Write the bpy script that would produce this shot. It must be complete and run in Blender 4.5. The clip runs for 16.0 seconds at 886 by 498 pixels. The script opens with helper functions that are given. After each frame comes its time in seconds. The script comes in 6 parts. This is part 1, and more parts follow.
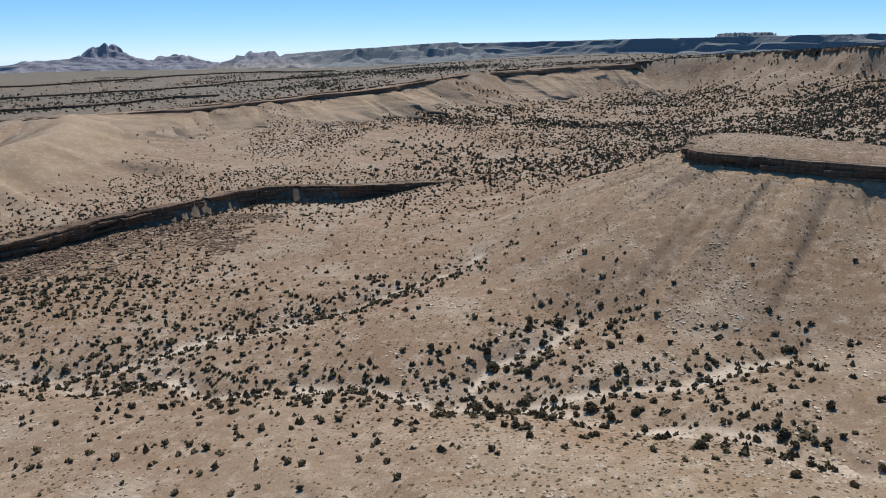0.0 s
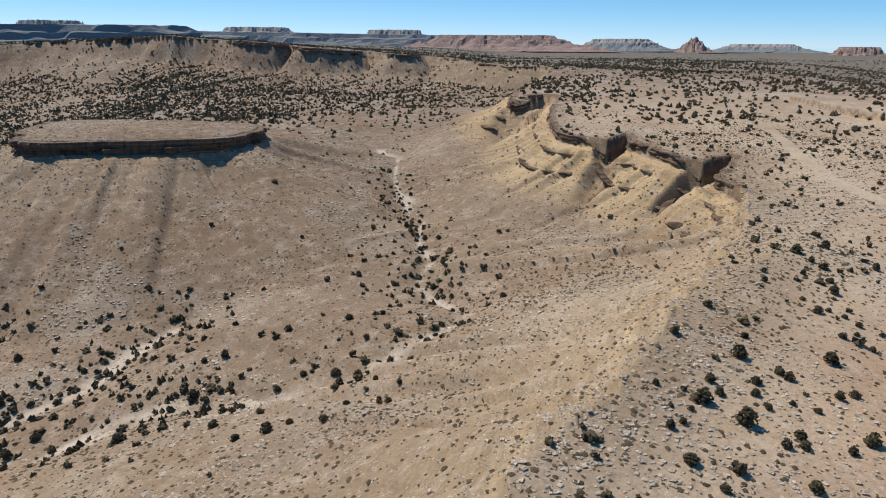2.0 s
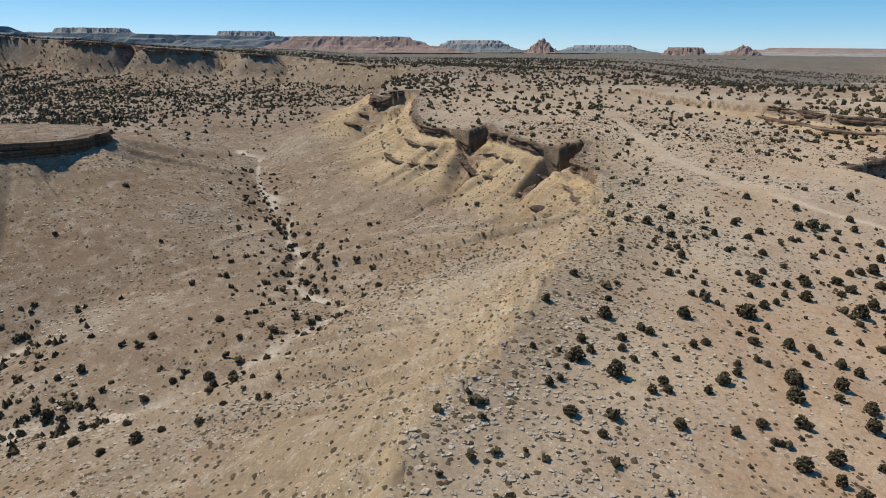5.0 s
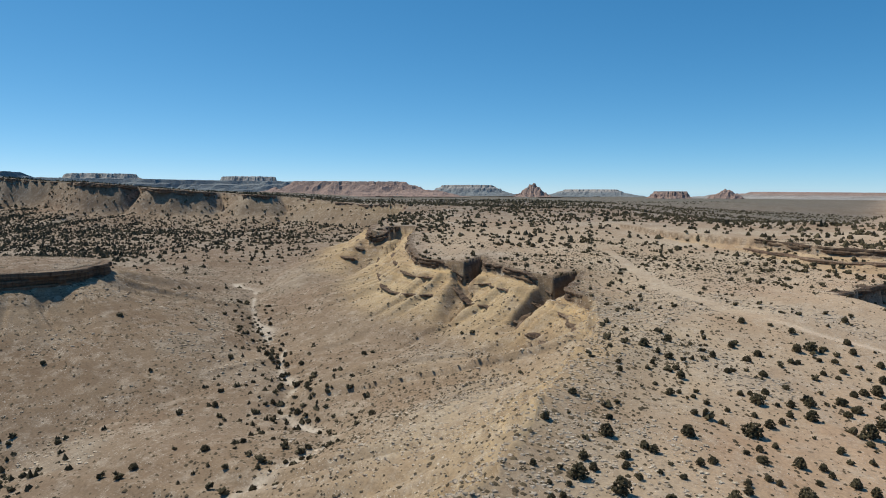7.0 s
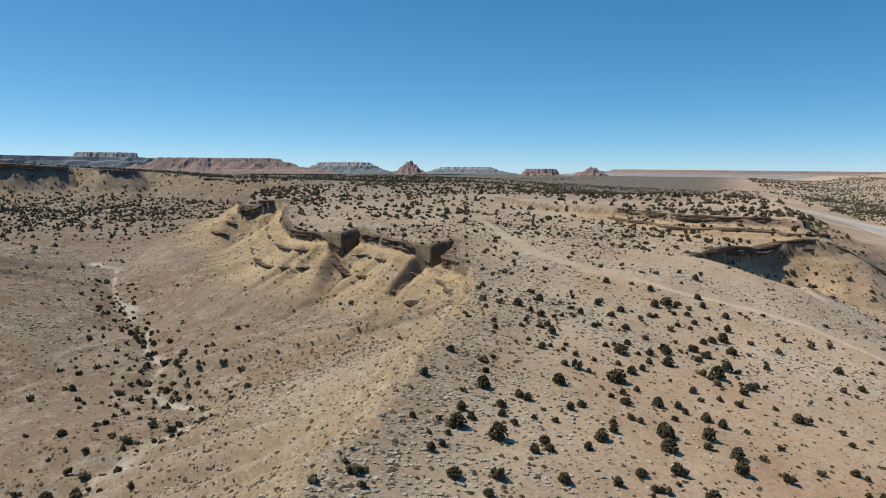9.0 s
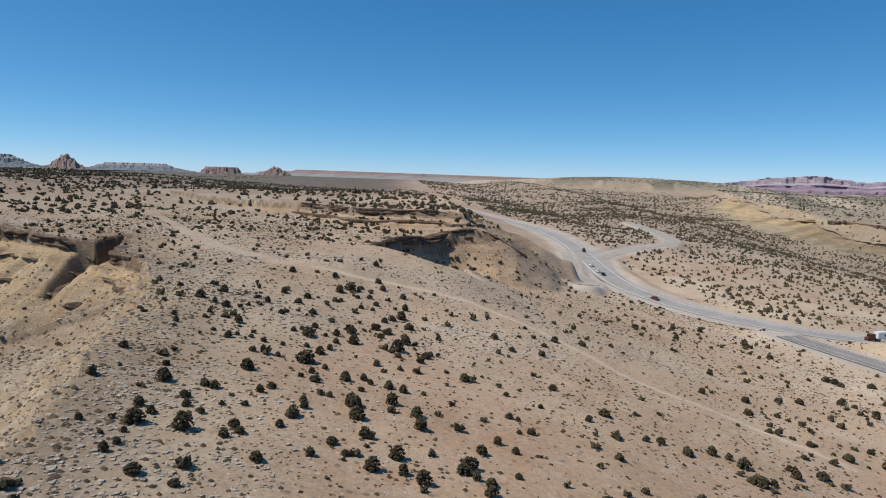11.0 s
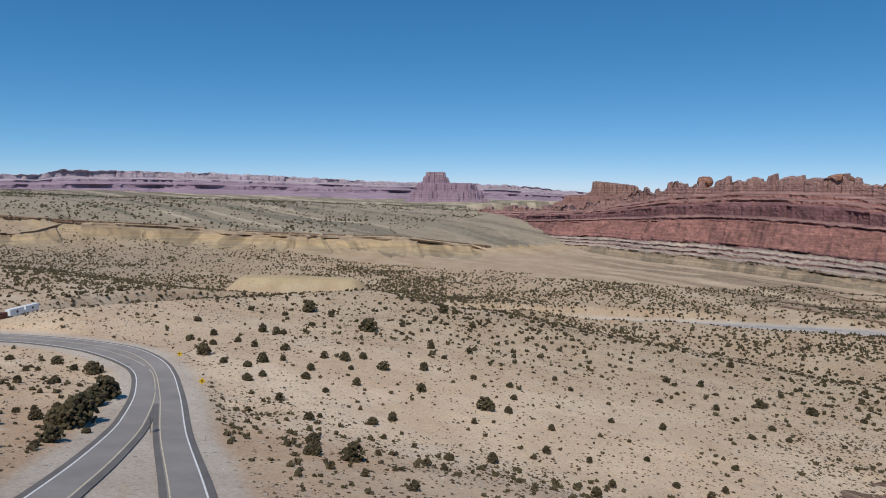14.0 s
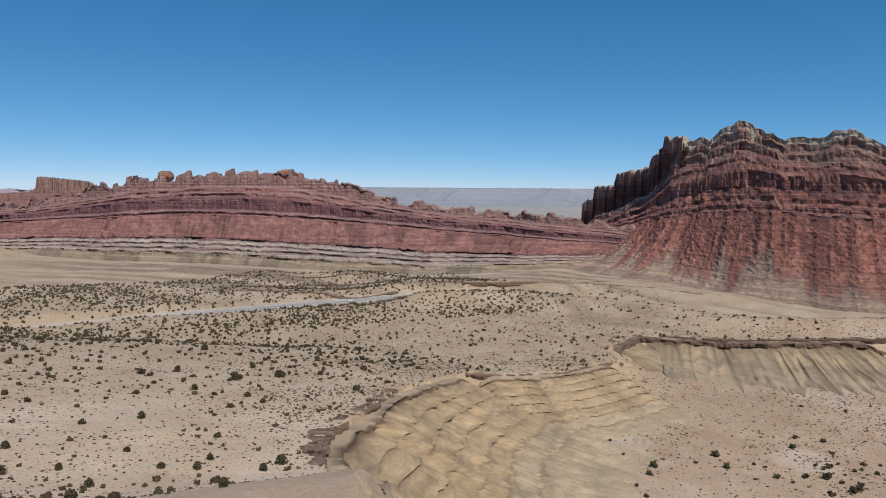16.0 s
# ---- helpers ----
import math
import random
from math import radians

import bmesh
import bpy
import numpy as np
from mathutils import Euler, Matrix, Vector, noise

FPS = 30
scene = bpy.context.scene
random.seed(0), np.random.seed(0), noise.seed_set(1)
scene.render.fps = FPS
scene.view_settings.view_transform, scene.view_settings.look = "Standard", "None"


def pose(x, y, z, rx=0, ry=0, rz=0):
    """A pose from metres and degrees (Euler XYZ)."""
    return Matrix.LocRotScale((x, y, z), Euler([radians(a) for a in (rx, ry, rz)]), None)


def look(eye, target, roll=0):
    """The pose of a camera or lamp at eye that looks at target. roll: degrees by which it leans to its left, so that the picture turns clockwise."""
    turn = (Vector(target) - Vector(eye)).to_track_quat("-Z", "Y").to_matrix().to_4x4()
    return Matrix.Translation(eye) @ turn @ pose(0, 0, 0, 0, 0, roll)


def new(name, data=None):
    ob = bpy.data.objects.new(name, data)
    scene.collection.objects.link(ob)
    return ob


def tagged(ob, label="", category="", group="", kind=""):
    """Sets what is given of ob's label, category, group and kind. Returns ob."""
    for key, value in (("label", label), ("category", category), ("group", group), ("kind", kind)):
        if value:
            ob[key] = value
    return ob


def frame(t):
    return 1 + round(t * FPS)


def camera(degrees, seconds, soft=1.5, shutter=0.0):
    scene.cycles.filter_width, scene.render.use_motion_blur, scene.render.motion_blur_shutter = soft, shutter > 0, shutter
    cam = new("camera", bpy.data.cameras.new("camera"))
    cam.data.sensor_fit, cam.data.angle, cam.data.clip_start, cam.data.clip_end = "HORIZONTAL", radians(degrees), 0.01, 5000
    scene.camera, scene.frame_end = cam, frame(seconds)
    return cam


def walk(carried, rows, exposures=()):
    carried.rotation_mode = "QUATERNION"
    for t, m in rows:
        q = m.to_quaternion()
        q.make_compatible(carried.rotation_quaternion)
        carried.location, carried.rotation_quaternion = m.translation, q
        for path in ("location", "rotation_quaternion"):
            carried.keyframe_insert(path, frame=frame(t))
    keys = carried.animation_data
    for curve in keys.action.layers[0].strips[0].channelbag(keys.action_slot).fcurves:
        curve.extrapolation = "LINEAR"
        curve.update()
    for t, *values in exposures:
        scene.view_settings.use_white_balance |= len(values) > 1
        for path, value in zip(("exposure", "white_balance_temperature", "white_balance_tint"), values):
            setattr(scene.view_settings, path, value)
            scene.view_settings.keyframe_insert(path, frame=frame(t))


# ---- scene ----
# ---- camera ----
cam = camera(66.5, 16.0, 1.0)
PATH = [
(0.0, 0.07, 0.07, 67.09, 7.22, -15.93, -0.4), (0.5, -0.07, 0.2, 66.59, -6.04, -16.26, -0.28), (1.0, -0.28, 0.08, 65.81, -19.25, -16.47, -0.13),
(1.5, -0.02, 0.84, 64.84, -31.73, -16.65, 0.1), (2.0, -0.05, 0.89, 64.24, -44.96, -16.8, 0.24), (2.5, -0.65, 1.02, 63.82, -55.54, -16.95, 0.36),
(3.0, -0.78, 1.08, 63.18, -56.22, -17.04, 0.26), (5.3, -1.51, 0.98, 60.96, -56.63, -16.36, 0.07), (5.5, -1.45, 1.0, 60.63, -56.69, -12.01, 0.05),
(6.0, -1.86, 0.78, 59.4, -56.76, -2.65, 0.2), (6.5, -2.07, 0.68, 58.51, -56.81, -1.98, 0.2), (7.0, -2.18, 0.68, 57.71, -56.95, -4.81, 0.09),
(7.5, -2.02, 0.64, 57.1, -56.94, -6.53, -0.1), (8.0, -2.11, 0.63, 56.44, -57.07, -6.56, -0.14), (8.5, -1.67, 0.55, 55.5, -62.37, -6.51, 0.02),
(8.7, -1.66, 0.68, 55.15, -64.33, -6.55, 0.04), (10.8, -2.31, 0.59, 52.36, -90.85, -6.36, 1.6), (11.0, -2.31, 0.59, 51.86, -93.66, -6.21, 1.56),
(11.5, -2.54, 0.38, 50.64, -100.5, -5.93, 1.33), (12.0, -2.81, 0.13, 49.59, -108.69, -5.73, 1.17), (12.5, -2.99, 0.02, 48.42, -120.11, -5.53, 0.98),
(13.0, -2.88, -0.1, 47.32, -135.08, -5.42, 0.9), (13.5, -2.52, -0.28, 45.97, -148.29, -5.37, 0.81), (14.0, -2.59, -0.45, 44.33, -159.85, -5.25, 0.63),
(14.5, -2.5, -0.34, 42.77, -170.71, -5.13, 0.49), (15.0, -2.25, -0.63, 41.12, -180.95, -5.07, 0.41), (15.5, -2.06, -0.87, 39.63, -191.18, -5.06, 0.39),
(16.0, -2.16, -1.3, 38.15, -203.15, -5.01, 0.38)]
walk(cam, [(t, pose(x, y, z, 90 + pitch, 0, yaw) @ pose(0, 0, 0, 0, 0, roll)) for t, x, y, z, yaw, pitch, roll in PATH],
     [(0.0, -0.1, 6800, 10), (1.5, -0.08, 6850, 10), (3.0, -0.18, 6900, 10), (5.3, -0.22, 6900, 6), (6.3, -0.23, 6900, 5), (8.7, -0.24, 6900, 5), (11.0, -0.36, 6550, 9), (12.0, -0.42, 6550, 9), (13.0, -0.52, 6500, 10), (16.0, -0.55, 6500, 10)])

# ---- sky, sun ----
SUN_HEADING, SUN_HEIGHT = 358.0, 55.0
world = bpy.data.worlds.new("sky")
scene.world = world
world.use_nodes = True
sky = world.node_tree.nodes.new("ShaderNodeTexSky")
sky.sky_type, sky.sun_disc = "NISHITA", False
sky.sun_elevation, sky.sun_rotation = radians(SUN_HEIGHT), radians(SUN_HEADING)
sky.altitude, sky.air_density, sky.dust_density, sky.ozone_density = 3500, 0.72, 0.3, 3.5
back = world.node_tree.nodes["Background"]
back.inputs["Strength"].default_value = 0.188
split = world.node_tree.nodes.new("ShaderNodeSeparateColor")
join = world.node_tree.nodes.new("ShaderNodeCombineColor")
world.node_tree.links.new(sky.outputs[0], split.inputs[0])
for channel, (gain, power) in enumerate(((0.345, 1.28), (0.94, 0.80), (1.51, 0.65))):
    bend, lift = (world.node_tree.nodes.new("ShaderNodeMath") for _ in range(2))
    bend.operation, lift.operation = "POWER", "MULTIPLY"
    bend.inputs[1].default_value, lift.inputs[1].default_value = power, gain
    world.node_tree.links.new(split.outputs[channel], bend.inputs[0])
    world.node_tree.links.new(bend.outputs[0], lift.inputs[0])
    world.node_tree.links.new(lift.outputs[0], join.inputs[channel])
world.node_tree.links.new(join.outputs[0], back.inputs["Color"])
sun = new("sun", bpy.data.lights.new("sun", "SUN"))
sun.data.energy, sun.data.angle, sun.data.color = 5.0, radians(0.53), (1.0, 0.95, 0.88)
sh, se = radians(SUN_HEADING), radians(SUN_HEIGHT)
sun.matrix_world = look((400 * math.sin(sh) * math.cos(se), 400 * math.cos(sh) * math.cos(se), 400 * math.sin(se)), (0, 0, 0))


# ---- landform arithmetic ----
def hash2(ix, iy, seed):
    n = (ix.astype(np.int64) * 374761393 + iy.astype(np.int64) * 668265263 + seed * 1442695041) & 0xFFFFFFFF
    n = ((n ^ (n >> 13)) * 1274126177) & 0xFFFFFFFF
    return ((n ^ (n >> 16)) & 0xFFFFFF) / float(0xFFFFFF) * 2 - 1


def vnoise(x, y, seed=0):
    """Smooth noise from -1 to 1 with cells one unit wide."""
    ix, iy = np.floor(x), np.floor(y)
    fx, fy = x - ix, y - iy
    fx, fy = fx ** 3 * (fx * (fx * 6 - 15) + 10), fy ** 3 * (fy * (fy * 6 - 15) + 10)
    a, b = hash2(ix, iy, seed), hash2(ix + 1, iy, seed)
    c, d = hash2(ix, iy + 1, seed), hash2(ix + 1, iy + 1, seed)
    return (a + (b - a) * fx) * (1 - fy) + (c + (d - c) * fx) * fy


def fbm(x, y, size, octaves=4, seed=0, gain=0.5):
    total, amp, norm = 0.0, 1.0, 0.0
    for k in range(octaves):
        s = size / 2 ** k
        total = total + amp * vnoise(x / s + 17.3 * k, y / s - 9.1 * k, seed + k)
        norm += amp
        amp *= gain
    return total / norm


def step(a, b, v):
    u = np.clip((v - a) / (b - a), 0, 1)
    return u * u * (3 - 2 * u)


def polyline(points, x, y):
    """Distance to a line of corners, and how far along it the nearest place lies."""
    best = np.full(x.shape, 1e12)
    along = np.zeros(x.shape)
    run = 0.0
    for (ax, ay), (bx, by) in zip(points[:-1], points[1:]):
        dx, dy = bx - ax, by - ay
        ll = dx * dx + dy * dy
        u = np.clip(((x - ax) * dx + (y - ay) * dy) / ll, 0, 1)
        d2 = (x - ax - u * dx) ** 2 + (y - ay - u * dy) ** 2
        m = d2 < best
        best = np.where(m, d2, best)
        along = np.where(m, run + u * math.sqrt(ll), along)
        run += math.sqrt(ll)
    return np.sqrt(best), along


def inside(points, x, y):
    odd = np.zeros(x.shape, bool)
    for (ax, ay), (bx, by) in zip(points, points[1:] + points[:1]):
        if ay != by:
            odd ^= ((ay > y) != (by > y)) & (x < (bx - ax) * (y - ay) / (by - ay) + ax)
    return odd


def smooth_line(points, spacing):
    """A round curve through the corners, any number of values each."""
    p = np.array(points, float)
    p = np.vstack([2 * p[0] - p[1], p, 2 * p[-1] - p[-2]])
    out = []
    for a, b, c, d in zip(p[:-3], p[1:-2], p[2:-1], p[3:]):
        n = max(2, int(np.linalg.norm((c - b)[:2]) / spacing))
        u = np.linspace(0, 1, n, endpoint=False)[:, None]
        out.append(0.5 * (2 * b + (c - a) * u + (2 * a - 5 * b + 4 * c - d) * u ** 2 + (3 * b - a - 3 * c + d) * u ** 3))
    return np.vstack(out + [p[-2:-1]])


# ---- plan of the land: corners in metres, the camera starts over (0, 0), north is +y ----
RIM_NORTH = [(-1500, 900), (-800, 720), (-560, 660), (-400, 740), (-310, 800), (-184, 947), (-40, 1150), (200, 1260), (330, 1180), (400, 1040), (415, 930), (442, 860), (430, 785),
             (452, 742), (472, 752), (515, 800), (455, 692), (462, 655), (482, 635), (500, 640), (535, 668), (505, 596), (500, 578), (514, 562), (552, 585), (545, 540), (530, 510), (516, 455), (505, 405),
             (500, 372), (450, 330), (400, 300), (345, 275), (290, 240), (283, 232), (290, 228), (306, 240), (318, 240), (318, 228), (290, 212), (262, 193), (245, 178), (231, 163), (227, 148), (224, 138),
             (236, 141), (247, 143), (238, 136), (229, 131), (224, 120), (216, 107), (213, 95), (220, 94), (228, 92), (214, 88), (199, 84), (193, 78), (185, 70), (162, 60), (146, 54), (114, 49), (93, 44), (77, 39), (61, 37), (45, 37)]
RIM_WEST = [(12, 6), (-25, -80), (-37, -154), (-44, -185), (-64, -214), (-91, -257), (-144, -305), (-200, -300), (-246, -311), (-262, -350), (-305, -373),
            (-338, -350), (-385, -314), (-434, -286), (-560, -230), (-2000, 100)]
RIM = RIM_NORTH + RIM_WEST
HIGH = RIM + [(-5000, 500), (-5000, -5000), (5000, -5000), (5000, 5000), (-5000, 5000), (-5000, 4000)]
HILL = [(330, 48), (306, 22), (297, 3), (293, -20), (287, -26), (302, -28), (328, -26), (362, -26), (406, -22), (450, 0), (480, 60), (400, 150), (350, 90)]
HOLLOW = [(222, 12), (238, 5), (256, -2), (270, -12), (278, -22), (279, -38), (281, -54)]
BLUFF_RIM = [(5000, 900), (2900, 300), (2500, -700), (2206, -1033), (1500, -760), (941, -618), (820, -720), (713, -831), (600, -850), (536, -880), (450, -960), (300, -1050), (215, -1170), (240, -1400)]
BLUFF = BLUFF_RIM + [(700, -2000), (300, -5000), (5000, -5000)]
RIDGE_FOOT = [(630, -1418), (410, -1301), (214, -1157), (113, -1086), (2, -999), (-87, -922), (-187, -807), (-283, -715), (-362, -713), (-440, -690), (-472, -590), (-482, -484), (-507, -386), (-600, -310)]
GULLIES = [((244, 142), (200, 131), 8.0, 5.0), ((225, 92), (188, 100), 8.5, 5.0), ((308, 240), (262, 226), 6.0, 8.0),
           ((-110, -268), (-86, -296), 5.0, 6.0), ((-262, -322), (-238, -286), 8.0, 8.0), ((-330, -372), (-318, -320), 6.0, 8.0)]
MESA = [(97, 366), (127, 352), (150, 322), (163, 296), (160, 277), (150, 266), (134, 258), (117, 262), (98, 274), (78, 288), (68, 302), (78, 335)]
SCARP = [(-330, 250), (-278, 315), (-251, 375), (-195, 458), (-95, 474), (-40, 482)]
BENCH = SCARP + [(-40, 3000), (-3000, 3000), (-3000, 250)]
WASHES = [[(250, 300), (195, 222), (146, 158), (125, 128), (113, 110), (99, 107), (79, 106), (40, 128), (-3, 160)],
          [(69, 175), (40, 163), (-3, 160), (-50, 164), (-86, 169), (-126, 176), (-156, 180), (-240, 170)],
          [(-22, 282), (-62, 240), (-106, 213), (-150, 185)], [(20, 205), (0, 185), (-20, 165)]]
def grade(x, y):
    """Both ramps lie on one grade that falls southwards."""
    return np.interp(y, [-200, -172, -155, -132, -100, -60, -16], [-11.6, -11.0, -10.2, -7.8, -2.7, 6.0, 16.0]) + 2.8 * step(215, 310, x)


def graded(points):
    return [(x, y, float(grade(x, y))) for x, y in points]


LANE_LEFT = graded([(40, -16), (56, -38), (69.7, -59.2), (81.3, -76.6), (98.7, -100.2), (123.5, -129.6), (149.5, -153.7), (180, -166.5), (207, -168.6), (226, -164.6), (256, -154.1)])
LANE_RIGHT = graded([(30, -40), (58.4, -69.6), (86.5, -98.1), (118.9, -132.6), (145.6, -158.0), (168, -171.2), (186, -174.6), (210, -174), (229, -169.8), (258, -159.6)])
HIGHWAY = [(1000, 40, 20), (860, -50, 15), (740, -102, 7), (660, -122, 5), (595, -130, 4), (517, -129, 3), (449, -124, 1), (378, -118, -2), (338, -122, -5), (300, -144, -9), (276, -185, -13), (285, -235, -19),
           (302, -320, -36), (285, -430, -55), (160, -545, -68), (40, -585, -68), (-77, -586, -63.5), (-149, -585, -62), (-232, -591, -62), (-330, -565, -68), (-395, -450, -66), (-413, -388, -59), (-454, -346, -60), (-560, -290, -62)]
SIDE_ROAD = [(760, -260, 4), (640, -250, 2), (552, -227, 1), (500, -178, 0), (455, -142, -1), (420, -130, -2), (361, -121, -4.4)]
PIT_ROAD = [(455, -113, 1.5), (400, -104, 0.5), (362, -96, 0), (338, -99, -1), (316, -92, 1), (298, -84, 4)]
TRAIL = [(560, 288), (470, 232), (386, 160), (304, 112), (240, 74), (216, 58), (190, 36), (182, 16), (183, -2), (180, -18), (165, -35), (150, -48), (134, -60), (120, -72), (108, -84)]


LANE_LEFT_FINE = [tuple(p) for p in smooth_line(LANE_LEFT, 8.0)]
LANE_RIGHT_FINE = [tuple(p) for p in smooth_line(LANE_RIGHT, 8.0)]


def road_bed(z, x, y, points, half, blend):
    if not points:
        return z, np.zeros(x.shape)
    line = smooth_line(points, 6.0)
    near = np.where((x > line[:, 0].min() - 60) & (x < line[:, 0].max() + 60) & (y > line[:, 1].min() - 60) & (y < line[:, 1].max() + 60))
    if not len(near[0]):
        return z, np.zeros(x.shape)
    d, s = polyline([tuple(p) for p in line[:, :2]], x[near], y[near])
    run = np.concatenate([[0], np.cumsum(np.hypot(*np.diff(line[:, :2], axis=0).T))])
    bed = np.interp(s, run, line[:, 2])
    w = 1 - step(half, half + blend, d)
    out, mask = z.copy(), np.zeros(x.shape)
    out[near] = z[near] * (1 - w) + (bed - 0.12) * w
    mask[near] = 1 - step(half + 0.5, half + 6, d)
    return out, mask


def dip(x, y):
    """The long slope that falls southwards from the ridge to the basin."""
    z = np.interp(y, [-620, -490, -440, -390, -300, -215, -135, -95, -30, 45, 400], [-61, -53, -40, -31, -23, -15, -9, -2, 13, 26, 29])
    z = z + 0.115 * np.clip(x - 120, -300, 0) * step(-80, -160, y)
    z = z + np.maximum(28.5 - z, 0) * step(155, 245, x) * step(-45, 5, y)
    z = z + 0.03 * np.clip(x - 250, 0, 400) * step(-420, -250, y) * step(60, -60, y)
    z = z + 5.5 * step(400, 500, x) * step(-105, -165, y) * step(-420, -300, y) * step(1100, 800, x)
    hump, _ = polyline([(232, -205), (225, -300), (190, -400)], x, y)
    z = z + 7 * np.exp(-(hump / 30) ** 2)
    return np.maximum(z, -61)


def upland(x, y):
    """The eastern tableland: it rises away from the rim to a long crest and falls beyond."""
    r, h = np.hypot(x, y), np.degrees(np.arctan2(x, y))
    crest = np.interp(h, [12, 24, 28, 36, 43, 50, 58, 70, 80, 88, 96], [63, 75, 68, 60, 54, 46, 46, 46, 42, 38, 36])
    z = 28 + (crest - 28) * np.clip((r - 230) / 330, 0, 1)
    z = z - np.interp(h, [55, 72, 80, 86], [0, 4, 14, 22]) * step(430, 720, r)
    return z - (z - 30) * step(900, 1700, r) * step(44, 54, h)


def land(x, y):
    """Height of the ground, and what covers it."""
    far = np.hypot(x, y)
    turn = np.degrees(np.arctan2(x, y))
    floor = -16 + 0.1 * np.clip(x, -130, 230) * step(800, 380, y) + 0.010 * np.clip(y - 300, 0, 800)
    floor = floor - 46 * step(90, -170, y)
    floor = floor + np.interp(far, [300, 420, 700, 900, 1300], [0, 2, 16, 22, 30]) * step(10, 26, turn) * step(75, 60, turn)
    d, s = polyline(RIM, x, y)
    top_north = 22 + 0.032 * (np.clip(y, -400, 1500) - 300) + 0.03 * np.clip(x, -400, 300) + 0.036 * np.clip(x + 100, -900, 0)
    top = np.where(y > 200, np.where(x > -60, np.maximum(29, top_north), top_north) * step(200, 420, y) + 29 * (1 - step(200, 420, y)), dip(x, y))
    rise = step(150, 235, far) * step(6, 16, turn) * np.maximum(step(91, 83, turn), step(800, 1000, far) * step(104, 90, turn))
    top = top * (1 - rise) + upland(x, y) * rise
    # the layered hill beside the highway, with a hollow at its foot
    du, su = polyline(HILL + HILL[:1], x, y)
    du = np.where(inside(HILL, x, y), 0, du)
    du = np.maximum(du * (1 + 0.22 * vnoise(su / 13, du / 60, 5) + 0.10 * vnoise(su / 4.5, du / 40, 7)) + 1.2 * vnoise(x / 9, y / 9, 6) * step(0, 4, du), 0)
    crown = 37.0 + 0.02 * (np.clip(x, 280, 420) - 290)
    hill = crown - np.interp(du, [0, 1.2, 14, 24, 36, 48, 70, 140, 300], [0, 3.0, 8.0, 14, 23, 32, 47, 100, 400])
    crag = np.where(hill > top, 1.0, 0.0) * (du > 0)
    top = np.maximum(top, hill)
    pit, sp = polyline(HOLLOW, x + 1.5 * vnoise(x / 7, y / 7, 4), y + 1.5 * vnoise(x / 7, y / 7, 3))
    below = inside(HOLLOW + [(262, -90), (190, -60), (190, 12)], x, y)
    pit = np.where(below, pit * (1 + 0.25 * vnoise(sp / 6, pit / 50, 9)), 0)
    pit_depth = np.interp(pit, [0, 1.0, 8, 14, 22, 34], [0, 5, 9, 11.5, 8, 0]) * step(0, 16, sp) * step(92, 66, sp)
    top = top - pit_depth
    # bluffs beyond the basin
    db, sb = polyline(BLUFF_RIM, x, y)
    inb = inside(BLUFF, x, y)
    dbn = np.where(inb, 0, db * (1 + 0.3 * vnoise(sb / 45, db / 160, 8)))
    bluff_top = np.interp(x, [200, 300, 420, 554, 682, 789, 895, 1180, 2274, 2465, 2570], [-60, -52, -34, -26, -22, -12, 0, 17, 33, 50, 62]) * step(-2200, -900, y) * step(88, 108, turn) - 15 * step(-900, -2200, y)
    basin = np.maximum(top, -61) + np.interp(x, [400, 650, 900, 1400, 2400, 5000], [0, 10, 30, 44, 76, 88]) * step(-200, -430, y) * (1 - rise)
    top = np.where(y < -60, np.maximum(basin, basin + np.maximum(bluff_top - basin, 0) * (0.8 * np.exp(-dbn / 45) + 0.2 * (1 - step(0, 8, dbn)))), top)
    # the valley below the rim
    wobble = 2.5 * vnoise(s / 14, s * 0, 21) + 1.2 * vnoise(s / 5, s * 0, 22)
    inh = inside(HIGH, x, y)
    wide = np.clip(far / 260, 1, 5)
    rib = 1 + (0.36 * vnoise(s / 10, d / 90, 23) * (wide < 1.6) + 0.36 * vnoise(s / 48, d / 120, 26) * (wide >= 1.6) + 0.2 * vnoise(s / 4.3, d / 50, 24) * (wide < 1.6) + 0.2 * vnoise(s / 19, d / 80, 27) * (wide >= 1.6)) * np.exp(-d / (70 * wide ** 0.5))
    reach = 52 + 24 * step(330, 700, y) + 22 * -step(-60, -170, y)
    crisp = step(172, 188, x) * step(64, 74, y) * step(335, 300, y) * step(360, 330, x)
    rib = 1 + (rib - 1) * (1 - 0.85 * crisp)
    capped = np.maximum(step(70, 130, s * 0 + x) * step(40, 75, y), np.maximum(step(-100, -150, y), step(300, 480, y)))
    bold = np.clip(step(150, 190, x) * step(60, 84, y) * (1 - 0.3 * step(420, 600, y)) + step(-140, -175, y), 0, 1) * (1 - 0.85 * step(380, 560, y) * step(420, 330, x))
    dd = np.maximum(d * rib + wobble * np.exp(-d / 12) * (1 - 0.85 * capped) * (1 - crisp), 0)
    steep = np.clip(dd / 22, 0, 1)
    share = (1 - bold) * np.exp(-dd / reach) + bold * ((1 - 0.68 * steep) * np.exp(-np.maximum(dd - 12, 0) / (reach * 1.15)))
    shelf = step(9.5, 11.5, dd + 2 * vnoise(s / 11, s * 0, 25)) - step(0, 22, dd)
    share = share - 0.10 * bold * shelf * (dd < 30) * (wide < 1.6)
    share = share * (1 - np.where(y > 420, 0.06, 0.16) * capped * step(0.4, 2.2, dd))
    z = np.where(inh, top, floor + (top - floor) * share)
